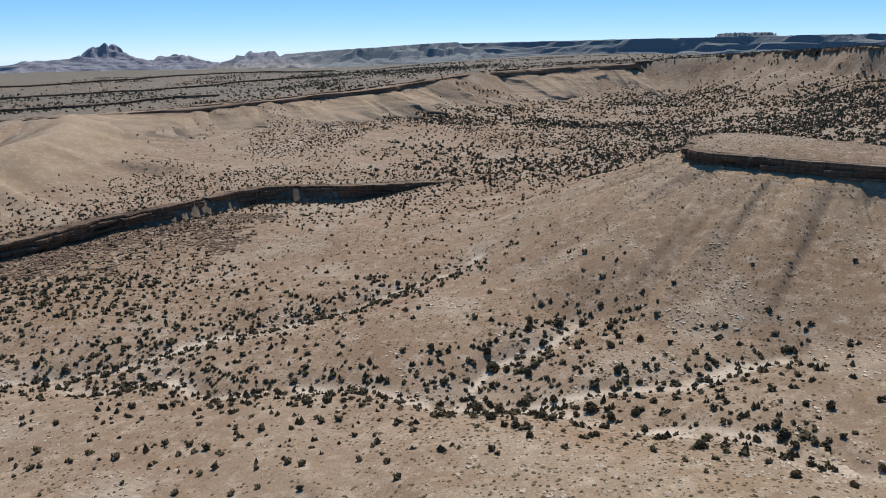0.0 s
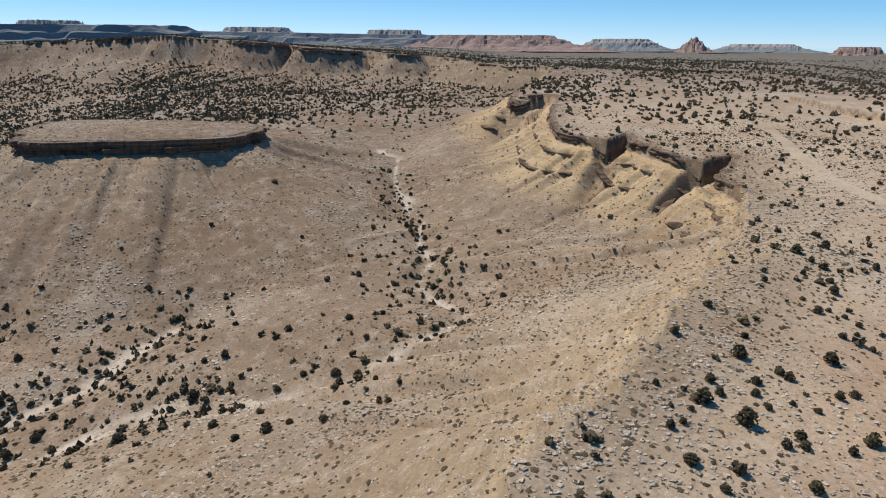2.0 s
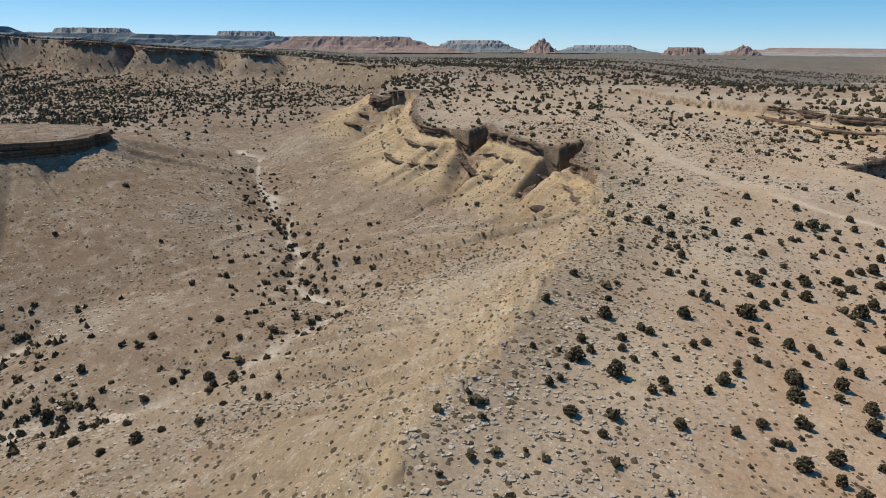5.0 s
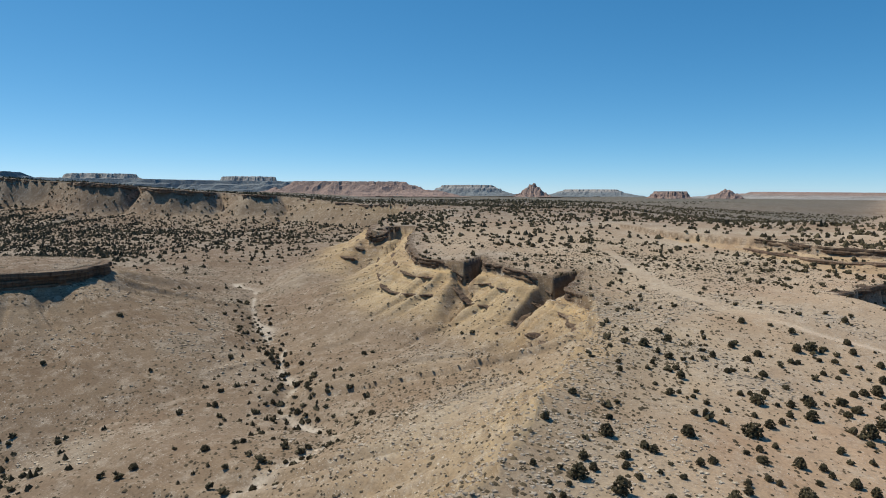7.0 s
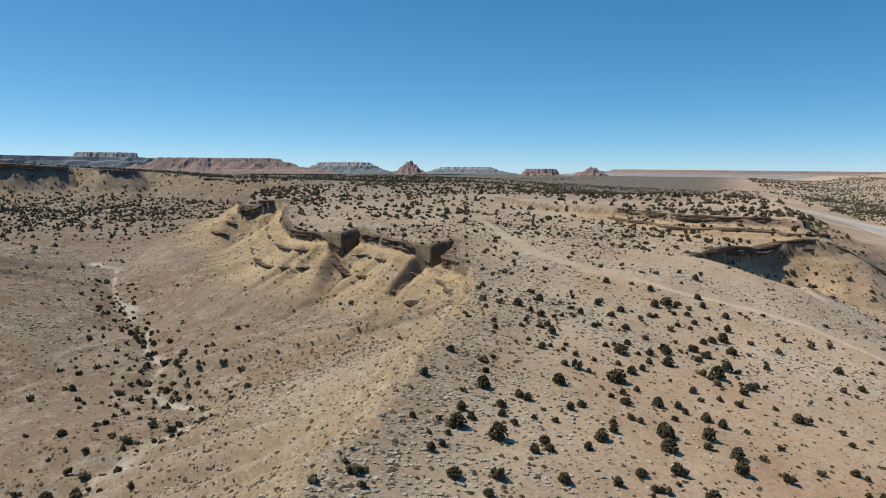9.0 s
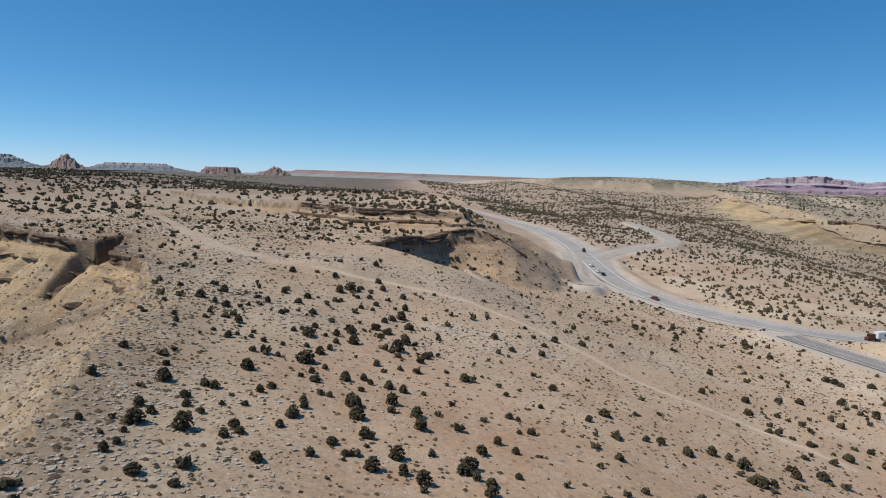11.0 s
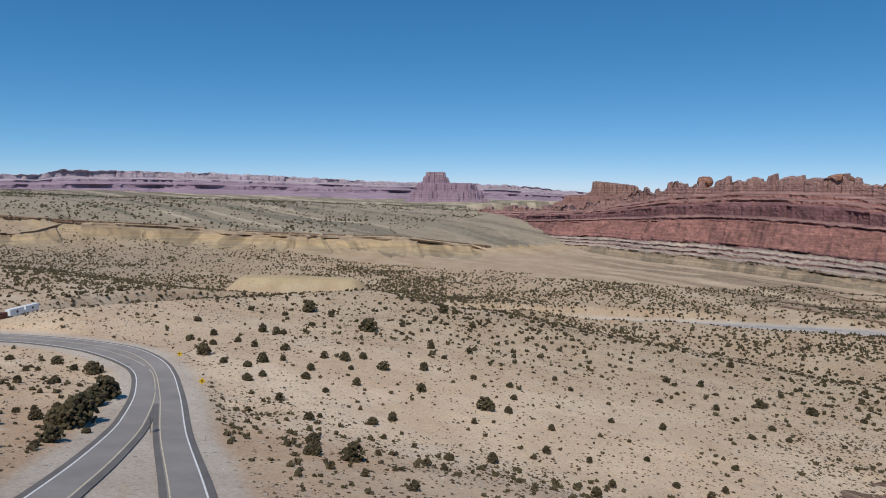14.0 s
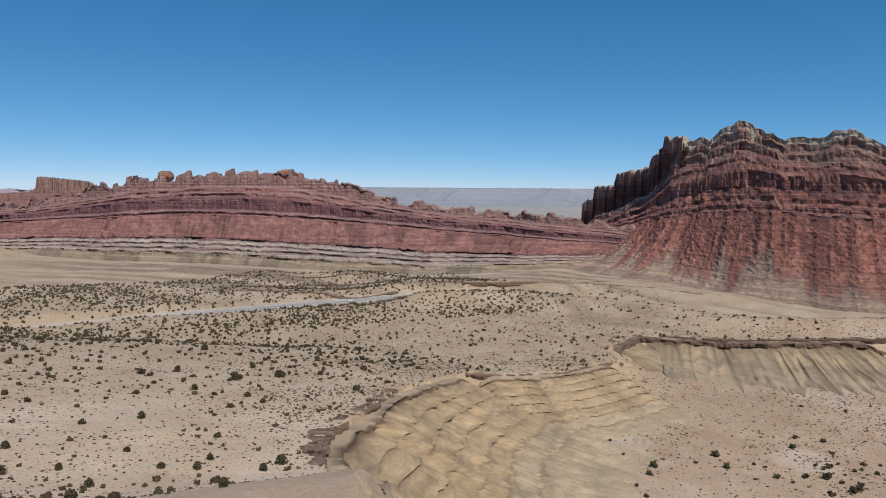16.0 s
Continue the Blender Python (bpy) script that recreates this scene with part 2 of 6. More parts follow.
    flutes = np.abs(vnoise(s / 5.2, d / 150, 77)) + 0.45 * np.abs(vnoise(s / 2.3, d / 70, 78))
    face = top - np.interp(dd, [0, 0.9, 6.5, 7.2, 15, 15.8, 30, 55], [0, 3.4, 6.2, 7.7, 12.2, 13.4, 18.0, 21.5]) + 3.4 * (flutes - 0.4) * step(2, 7, dd) * step(46, 20, dd)
    z = np.where(inh, z, z + (np.maximum(face, z - 6) - z) * crisp * step(56, 34, dd))
    slope_zone = np.where(inh, 0, share * step(0.0, 0.25, share))
    runnel = np.abs(vnoise(s / 13, d / 260, 75)) + 0.5 * np.abs(vnoise(s / 5.5, d / 140, 76))
    z = z - np.where(inh, 0, 1.9 * (1 - crisp) * (1 - runnel) * step(6, 26, d) * np.exp(-(d / 75) ** 2) * (wide < 1.6))
    spine = np.abs(vnoise(s / 26, d / 260, 79)) + 0.4 * np.abs(vnoise(s / 11, d / 130, 80))
    z = z - np.where(inh, 0, 7.0 * (0.5 - spine) * step(6, 25, d) * step(150, 70, d) * step(330, 480, y))
    # gullies that cut the rim
    gully = np.zeros(x.shape)
    for (px, py), (qx, qy), deep, wide_at in GULLIES:
        dn, sn = polyline([(px, py), (qx, qy)], x + 2.0 * vnoise(x / 7, y / 7, 71), y + 2.0 * vnoise(x / 7, y / 7, 72))
        fade = 1 - 0.75 * sn / math.hypot(qx - px, qy - py)
        carve = deep * fade * np.clip(1.25 - dn / wide_at, 0, 1) * step(0, 4, sn + 3)
        carve = np.where(inh, 0, carve)
        z, gully = z - carve, np.maximum(gully, carve)
    # mesa
    dm, sm = polyline(MESA + MESA[:1], x, y)
    im = inside(MESA, x, y) & (dm > 1.5)
    ribm = 1 + (0.22 * vnoise(sm / 12, dm / 120, 31) + 0.2 * vnoise(sm / 5, dm / 60, 32)) * np.exp(-dm / 60) + 0.1 * vnoise(sm / 30, dm / 90, 34)
    dmm = np.where(im, 0, dm * ribm)
    zm = np.where(im, 28.3 + 1.6 * step(0, 16, dm) + 0.4 * vnoise(x / 12, y / 12, 33) * step(0, 6, dm), floor + (24.0 - floor) * np.clip(1 - dmm / 105, 0, 1) ** 1.45)
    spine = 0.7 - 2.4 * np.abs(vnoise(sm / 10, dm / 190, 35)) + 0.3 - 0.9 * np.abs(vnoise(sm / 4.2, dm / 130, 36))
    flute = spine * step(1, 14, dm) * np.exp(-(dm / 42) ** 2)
    zm = np.where(im, zm, zm + 2.1 * flute)
    z = np.where((~inh) & (zm > z), zm, z)
    mesa_zone = np.where(inh, 0, np.exp(-dmm / 42))
    # scarp of the inner gorge
    dg, sg = polyline(SCARP, x, y)
    ig = inside(BENCH, x, y)
    wob = dg + 1.5 * vnoise(x / 16, y / 16, 41)
    lift = np.where(ig, 3.0 * step(-5, 7, wob), 0) - np.where(ig, 0, 8 * np.exp(-(dg / 26) ** 2) * step(-2, 4, wob))
    lift = lift * step(-40, -130, x) * np.where(ig, 1 - 0.6 * step(60, 400, dg), 1)
    z = np.where(inh, z, z + lift)
    # a bare yellow spur west of the gorge
    dl, sl = polyline([(-470, 340), (-392, 392), (-372, 440), (-385, 520), (-430, 600)], x, y)
    knoll = np.exp(-(dl * (1 + 0.3 * vnoise(sl / 16, dl / 90, 45)) / 52) ** 1.5)
    z = np.where(inh, z, z + 30 * knoll)
    # washes
    wash = np.zeros(x.shape)
    for k, line in enumerate(WASHES):
        dw, sw = polyline(line, x + 6 * vnoise(x / 22, y / 22, 51), y + 6 * vnoise(x / 22, y / 22, 52))
        z = z - np.where(inh, 0, 1.6 * np.exp(-(dw / 6) ** 2) + 2.5 * np.exp(-(dw / 22) ** 2))
        wash = np.maximum(wash, np.exp(-(dw / (np.where(x > 60, 1.7, 2.8) + 1.4 * vnoise(sw / 15, sw * 0, 53))) ** 2))
    wash = np.where(inh, 0, wash)
    # low benches before the red ridge
    for line, up, w in (([(-40, -860), (-139, -740), (-200, -735)], 7, 30), ([(-80, -668), (-155, -612), (-215, -618)], 5, 26), ([(-250, -640), (-420, -560), (-470, -470)], 6, 34), ([(-215, -540), (-300, -522), (-352, -440), (-374, -376), (-410, -340), (-500, -296)], 10, 20)):
        dl, sl = polyline(line, x, y)
        z = z + up * np.exp(-(dl / w) ** 2)
    # low flat mound in the basin
    mx, my = (x - 345) * 0.846 + (y + 552) * 0.533, (x - 345) * -0.533 + (y + 552) * 0.846
    r = np.maximum(np.abs(mx) - 48, 0) + np.maximum(np.abs(my) - 14, 0) + 2.0 * vnoise(x / 11, y / 11, 60)
    mound = 1 - step(0, 24, r)
    z = z + 14 * mound
    # swells, gullies and stones
    rough = fbm(x, y, 60, 4, 61) * 1.6 + fbm(x, y, 9, 3, 65) * 0.35
    rough = rough + fbm(x, y, 420, 3, 68) * np.clip((far - 500) / 120, 0, 7)
    z = z + rough * (0.4 + 0.6 * step(30, 150, far)) * np.where(im, 0.2, 1)
    z = z + (~inh) * step(0.2, 0.5, slope_zone) * (0.5 * vnoise(s / 3.1, d / 30, 69) + 1.1 * bold * np.abs(vnoise(s / 4.2, d / 60, 70))) * (wide < 1.6) * (1 - crisp)
    road = np.zeros(x.shape)
    for points, half, blend in ((HIGHWAY, 12, 16), (SIDE_ROAD, 6, 8), (PIT_ROAD, 4, 6)):
        z, m = road_bed(z, x, y, points, half, blend)
        road = np.maximum(road, m)
    lanes = np.minimum(polyline([p[:2] for p in LANE_LEFT_FINE], x, y)[0], polyline([p[:2] for p in LANE_RIGHT_FINE], x, y)[0])
    w = 1 - step(5.0, 14.0, lanes)
    z = z * (1 - w) + (grade(x, y) - 0.12) * w
    road = np.maximum(road, 1 - step(5.5, 10.0, lanes))
    return z, dict(inh=inh, slope=slope_zone, mesa=mesa_zone, im=im, wash=wash, knoll=knoll, gully=gully, crisp=crisp, dd=dd, bold=bold, road=road, mound=mound, db=dbn, inb=inb, du=du, d=d, dg=dg, ig=ig, s=s, dm=dmm, crag=np.maximum(crag, step(0.5, 2, pit_depth)), pit=pit, flute=np.where(inh, 0, flute))


# ---- materials ----
class Nodes:
    """Short hand for one material's nodes."""

    def __init__(self, name, rough=0.9):
        self.mat = bpy.data.materials.new(name)
        self.mat.use_nodes = True
        self.t = self.mat.node_tree
        self.shader = self.t.nodes["Principled BSDF"]
        self.shader.inputs["Roughness"].default_value = rough
        self.shader.inputs["Specular IOR Level"].default_value = 0.25
        self.place = self.t.nodes.new("ShaderNodeNewGeometry").outputs["Position"]

    def put(self, kind, values=(), **settings):
        n = self.t.nodes.new(kind)
        for k, v in settings.items():
            setattr(n, k, v)
        for k, v in dict(values).items():
            if isinstance(v, bpy.types.NodeSocket):
                self.t.links.new(v, n.inputs[k])
            else:
                n.inputs[k].default_value = v
        return n

    def noise(self, scale, detail=4, rough=0.6, vector=None):
        return self.put("ShaderNodeTexNoise", {"Vector": vector or self.place, "Scale": scale, "Detail": detail, "Roughness": rough}).outputs["Fac"]

    def ramp(self, fac, stops, ease="LINEAR"):
        r = self.put("ShaderNodeValToRGB", {"Fac": fac})
        r.color_ramp.interpolation = ease
        while len(r.color_ramp.elements) < len(stops):
            r.color_ramp.elements.new(0.5)
        for e, (p, c) in zip(r.color_ramp.elements, stops):
            e.position, e.color = p, (*c, 1) if len(c) == 3 else c
        return r.outputs["Color"]

    def mix(self, fac, a, b, blend="MIX"):
        n = self.put("ShaderNodeMix", data_type="RGBA", blend_type=blend)
        for sock, v in ((n.inputs[0], fac), (n.inputs[6], a), (n.inputs[7], b)):
            if isinstance(v, bpy.types.NodeSocket):
                self.t.links.new(v, sock)
            else:
                sock.default_value = v if not isinstance(v, tuple) or len(v) == 4 else (*v, 1)
        return n.outputs[2]

    def math(self, op, a, b=0.0):
        return self.put("ShaderNodeMath", {0: a, 1: b}, operation=op).outputs[0]

    def grey(self, fac, lo, hi):
        return self.put("ShaderNodeMapRange", {0: fac, 1: lo, 2: hi}).outputs[0]

    def bump(self, height, strength, distance):
        b = self.put("ShaderNodeBump", {"Height": height, "Strength": strength, "Distance": distance})
        self.t.links.new(b.outputs[0], self.shader.inputs["Normal"])

    def done(self, colour):
        if isinstance(colour, tuple):
            self.shader.inputs["Base Color"].default_value = (*colour, 1)
        else:
            self.t.links.new(colour, self.shader.inputs["Base Color"])
        return self.mat


def earth_material(name, strata=0.5):
    """Dry soil: the zone's own colour, mottled, with stones, and thin beds where it is steep."""
    n = Nodes(name, 0.95)
    soil = n.put("ShaderNodeAttribute", attribute_name="soil")
    colour = soil.outputs["Color"]
    blotch = n.noise(0.035, 5, 0.62)
    colour = n.mix(n.grey(blotch, 0.35, 0.7), colour, n.mix(1.0, colour, (0.80, 0.74, 0.70), "MULTIPLY"))
    patch = n.noise(0.22, 6, 0.7)
    colour = n.mix(n.grey(patch, 0.5, 0.75), colour, n.mix(0.55, colour, (0.50, 0.42, 0.33)))
    grain = n.noise(1.4, 6, 0.75)
    colour = n.mix(1.0, colour, n.ramp(grain, [(0.25, (0.62, 0.60, 0.58)), (0.5, (1, 1, 1)), (0.75, (1.28, 1.27, 1.25))]), "MULTIPLY")
    stones = n.put("ShaderNodeTexVoronoi", {"Vector": n.place, "Scale": 0.85, "Randomness": 1.0}).outputs
    pebble = n.math("LESS_THAN", stones["Distance"], 0.2)
    pebble = n.math("MULTIPLY", pebble, n.grey(n.noise(0.06, 4, 0.6), 0.45, 0.62))
    tint = n.ramp(n.put("ShaderNodeSeparateColor", {0: stones["Color"]}).outputs[0], [(0, (0.20, 0.16, 0.12)), (0.5, (0.44, 0.36, 0.28)), (1, (0.62, 0.55, 0.46))])
    colour = n.mix(n.math("MULTIPLY", pebble, 0.7), colour, tint)
    fine = n.put("ShaderNodeTexVoronoi", {"Vector": n.place, "Scale": 2.3, "Randomness": 1.0}).outputs
    chip = n.math("MULTIPLY", n.math("LESS_THAN", fine["Distance"], 0.24), n.grey(n.noise(0.11, 5, 0.65), 0.42, 0.62))
    colour = n.mix(n.math("MULTIPLY", chip, 0.75), colour, n.ramp(n.put("ShaderNodeSeparateColor", {0: fine["Color"]}).outputs[1], [(0, (0.16, 0.12, 0.09)), (0.3, (0.45, 0.38, 0.31)), (1, (0.68, 0.62, 0.54))]))
    dots = n.put("ShaderNodeTexVoronoi", {"Vector": n.place, "Scale": 0.42, "Randomness": 1.0}).outputs
    dot = n.math("MULTIPLY", n.math("LESS_THAN", dots["Distance"], 0.17), n.grey(n.noise(0.03, 4, 0.6), 0.4, 0.6))
    colour = n.mix(n.math("MULTIPLY", dot, 0.62), colour, (0.13, 0.10, 0.065))
    # beds
    z = n.put("ShaderNodeSeparateXYZ", {0: n.place}).outputs[2]
    bent = n.math("ADD", z, n.math("MULTIPLY", n.noise(0.02, 3), 5.0))
    bed = n.put("ShaderNodeTexNoise", {"W": n.math("MULTIPLY", bent, 0.55), "Detail": 5, "Roughness": 0.75, "Scale": 1.0}, noise_dimensions="1D").outputs["Fac"]
    beds = n.ramp(bed, [(0.3, (0.66, 0.60, 0.55)), (0.5, (1, 1, 1)), (0.68, (1.18, 1.12, 1.0))])
    colour = n.mix(n.math("MULTIPLY", soil.outputs["Alpha"], strata), colour, n.mix(1.0, colour, beds, "MULTIPLY"))
    rise = n.math("ADD", n.math("MULTIPLY", grain, 0.6), n.math("MULTIPLY", n.noise(0.3, 5, 0.7), 1.0))
    rise = n.math("ADD", rise, n.math("MULTIPLY", pebble, 0.3))
    n.bump(rise, 0.55, 0.35)
    return n.done(colour)


def rock_material(name, low, mid, high, bed_scale=0.12, dark=0.45, warp=6.0, crack=0.12):
    """Bedded rock: colours that follow the beds, with upright streaks and cracks."""
    n = Nodes(name, 0.92)
    xyz = n.put("ShaderNodeSeparateXYZ", {0: n.place}).outputs
    bent = n.math("ADD", xyz[2], n.math("MULTIPLY", n.noise(0.006, 3), warp))
    bed = n.put("ShaderNodeTexNoise", {"W": n.math("MULTIPLY", bent, bed_scale), "Detail": 6, "Roughness": 0.7, "Scale": 1.0}, noise_dimensions="1D").outputs["Fac"]
    colour = n.ramp(bed, [(0.3, low), (0.48, mid), (0.66, high)])
    streak = n.put("ShaderNodeMapping", {"Vector": n.place, "Scale": (1.0, 1.0, 0.12)}).outputs[0]
    lines = n.noise(crack, 6, 0.7, streak)
    colour = n.mix(1.0, colour, n.ramp(lines, [(0.3, (dark, dark, dark)), (0.52, (1, 1, 1)), (0.75, (1.25, 1.2, 1.15))]), "MULTIPLY")
    colour = n.mix(1.0, colour, n.ramp(n.noise(0.02, 5, 0.65), [(0.3, (0.75, 0.72, 0.72)), (0.7, (1.2, 1.17, 1.12))]), "MULTIPLY")
    n.bump(n.math("ADD", lines, n.math("ADD", n.noise(0.5, 5, 0.7), n.math("MULTIPLY", bed, 1.5))), 0.8, 2.0)
    return n.done(colour)


def zone_rock_material(name, soft=0.0):
    """Rock whose bed colours are held by the mesh, with streaks and cracks over them."""
    n = Nodes(name, 0.92)
    soil = n.put("ShaderNodeAttribute", attribute_name="soil")
    z = n.put("ShaderNodeSeparateXYZ", {0: n.place}).outputs[2]
    bent = n.math("ADD", z, n.math("MULTIPLY", n.noise(0.008, 3), 7.0))
    bed = n.put("ShaderNodeTexNoise", {"W": n.math("MULTIPLY", bent, 0.35), "Detail": 6, "Roughness": 0.75, "Scale": 1.0}, noise_dimensions="1D").outputs["Fac"]
    colour = n.mix(1.0, soil.outputs["Color"], n.ramp(bed, [(0.32, (0.62, 0.58, 0.58)), (0.5, (1, 1, 1)), (0.68, (1.3, 1.22, 1.15))]), "MULTIPLY")
    streak = n.put("ShaderNodeMapping", {"Vector": n.place, "Scale": (1.0, 1.0, 0.14)}).outputs[0]
    lines = n.noise(0.11, 6, 0.72, streak)
    colour = n.mix(1.0, colour, n.ramp(lines, [(0.3, (0.88, 0.87, 0.87)), (0.52, (1, 1, 1)), (0.75, (1.08, 1.07, 1.06))]), "MULTIPLY")
    fine = n.noise(0.30, 8, 0.82)
    colour = n.mix(1.0, colour, n.ramp(fine, [(0.3, (0.52, 0.50, 0.50)), (0.55, (1, 1, 1)), (0.8, (1.3, 1.28, 1.25))]), "MULTIPLY")
    if soft:
        colour = n.mix(soft, colour, soil.outputs["Color"])
    n.bump(n.math("ADD", lines, n.math("ADD", fine, bed)), 1.0 - 0.5 * soft, 2.5 - 1.5 * soft)
    return n.done(colour)


def plain_material(name, colour, rough=0.6, metal=0.0, spread=0.12, scale=2.0):
    n = Nodes(name, rough)
    n.shader.inputs["Metallic"].default_value = metal
    f = n.noise(scale, 5, 0.65)
    lo, hi = tuple(c * (1 - spread) for c in colour), tuple(min(1.0, c * (1 + spread)) for c in colour)
    return n.done(n.ramp(f, [(0.3, lo), (0.7, hi)]))


def leaf_material(name, dark, light):
    n = Nodes(name, 0.85)
    r = n.put("ShaderNodeObjectInfo").outputs["Random"]
    island = n.put("ShaderNodeNewGeometry").outputs["Random Per Island"]
    f = n.math("ADD", n.math("MULTIPLY", r, 0.4), n.math("MULTIPLY", island, 0.6))
    c = n.ramp(f, [(0.0, dark), (1.0, light)])
    c = n.mix(n.grey(n.noise(5.0, 3), 0.35, 0.7), n.mix(1.0, c, (0.6, 0.6, 0.6), "MULTIPLY"), c)
    return n.done(c)


def asphalt_material(name, colour):
    n = Nodes(name, 0.85)
    n.shader.inputs["Specular IOR Level"].default_value = 0.15
    wear = n.noise(0.12, 5, 0.65)
    c = n.ramp(wear, [(0.3, tuple(v * 0.85 for v in colour)), (0.7, tuple(v * 1.15 for v in colour))])
    grit = n.noise(9.0, 4, 0.7)
    c = n.mix(1.0, c, n.ramp(grit, [(0.3, (0.85, 0.85, 0.85)), (0.7, (1.12, 1.12, 1.12))]), "MULTIPLY")
    n.bump(grit, 0.3, 0.02)
    return n.done(c)


M_EARTH = earth_material("dry_earth", 0.9)
M_RIDGE = zone_rock_material("red_bedded_rock")
M_CLAY = zone_rock_material("bedded_clay", 0.55)
M_FAR_RED = zone_rock_material("distant_bedded_rock")
M_CAP = rock_material("dark_caprock", (0.10, 0.065, 0.045), (0.20, 0.135, 0.09), (0.31, 0.225, 0.155), 0.9, 0.4, 1.0, 0.6)
M_BROWN = rock_material("brown_caprock", (0.16, 0.10, 0.07), (0.29, 0.195, 0.135), (0.42, 0.31, 0.22), 0.8, 0.5, 1.0, 0.7)
M_ROCK = rock_material("pale_sandstone", (0.46, 0.365, 0.265), (0.60, 0.495, 0.38), (0.72, 0.62, 0.50), 0.8, 0.8, 1.0, 0.8)
M_RED_ROCK = rock_material("red_sandstone", (0.24, 0.10, 0.07), (0.36, 0.19, 0.13), (0.44, 0.27, 0.20), 0.4, 0.6, 1.0, 0.3)
M_JUNIPER = leaf_material("juniper_leaves", (0.050, 0.041, 0.020), (0.145, 0.114, 0.060))
M_SAGE = leaf_material("dry_scrub", (0.055, 0.041, 0.023), (0.16, 0.118, 0.07))
M_BARK = plain_material("juniper_bark", (0.12, 0.085, 0.06), 0.95, 0, 0.3, 6)
M_ASPHALT = asphalt_material("worn_asphalt", (0.275, 0.248, 0.226))
M_EDGE = asphalt_material("fresh_asphalt_edge", (0.165, 0.15, 0.138))
M_HIGHWAY = asphalt_material("pale_asphalt", (0.37, 0.335, 0.30))
M_GRAVEL = asphalt_material("gravel", (0.40, 0.35, 0.29))
M_WHITE = plain_material("white_road_paint", (0.75, 0.73, 0.70), 0.6)
M_YELLOW = plain_material("faded_yellow_paint", (0.62, 0.52, 0.36), 0.6)


# ---- mesh helpers ----
def mesh_from(name, verts, faces, material, smooth=False, colours=None):
    me = bpy.data.meshes.new(name)
    verts = np.asarray(verts, np.float32)
    faces = np.asarray(faces, np.int32)
    k = faces.shape[1]
    me.vertices.add(len(verts))
    me.vertices.foreach_set("co", verts.ravel())
    me.loops.add(faces.size)
    me.loops.foreach_set("vertex_index", faces.ravel())
    me.polygons.add(len(faces))
    me.polygons.foreach_set("loop_start", np.arange(0, faces.size, k, dtype=np.int32))
    me.polygons.foreach_set("use_smooth", np.full(len(faces), smooth))
    me.update(calc_edges=True)
    if colours is not None:
        a = me.color_attributes.new("soil", "FLOAT_COLOR", "POINT")
        a.data.foreach_set("color", np.asarray(colours, np.float32).ravel())
    me.materials.append(material)
    return me


def grid_faces(rows, cols, wrap=False):
    i, j = np.meshgrid(np.arange(rows - 1), np.arange(cols if wrap else cols - 1), indexing="ij")
    k = (j + 1) % cols
    return np.stack([i * cols + j, i * cols + k, (i + 1) * cols + k, (i + 1) * cols + j], -1).reshape(-1, 4)


def part(name, bm, material, parent, label=""):
    me = bpy.data.meshes.new(name)
    bm.to_mesh(me)
    bm.free()
    me.materials.append(material)
    ob = new(name, me)
    ob.parent = parent
    return tagged(ob, label)


def box(bm, size, m):
    bmesh.ops.create_cube(bm, size=1.0, matrix=m @ Matrix.Diagonal((*size, 1)))


def tube(bm, r1, r2, length, m, sides=8):
    """An upright tapered post from the origin of m."""
    bmesh.ops.create_cone(bm, cap_ends=True, segments=sides, radius1=r1, radius2=r2, depth=length, matrix=m @ Matrix.Translation((0, 0, length / 2)))


def lerp3(a, b, f):
    return np.asarray(a) * (1 - f[..., None]) + np.asarray(b) * f[..., None]


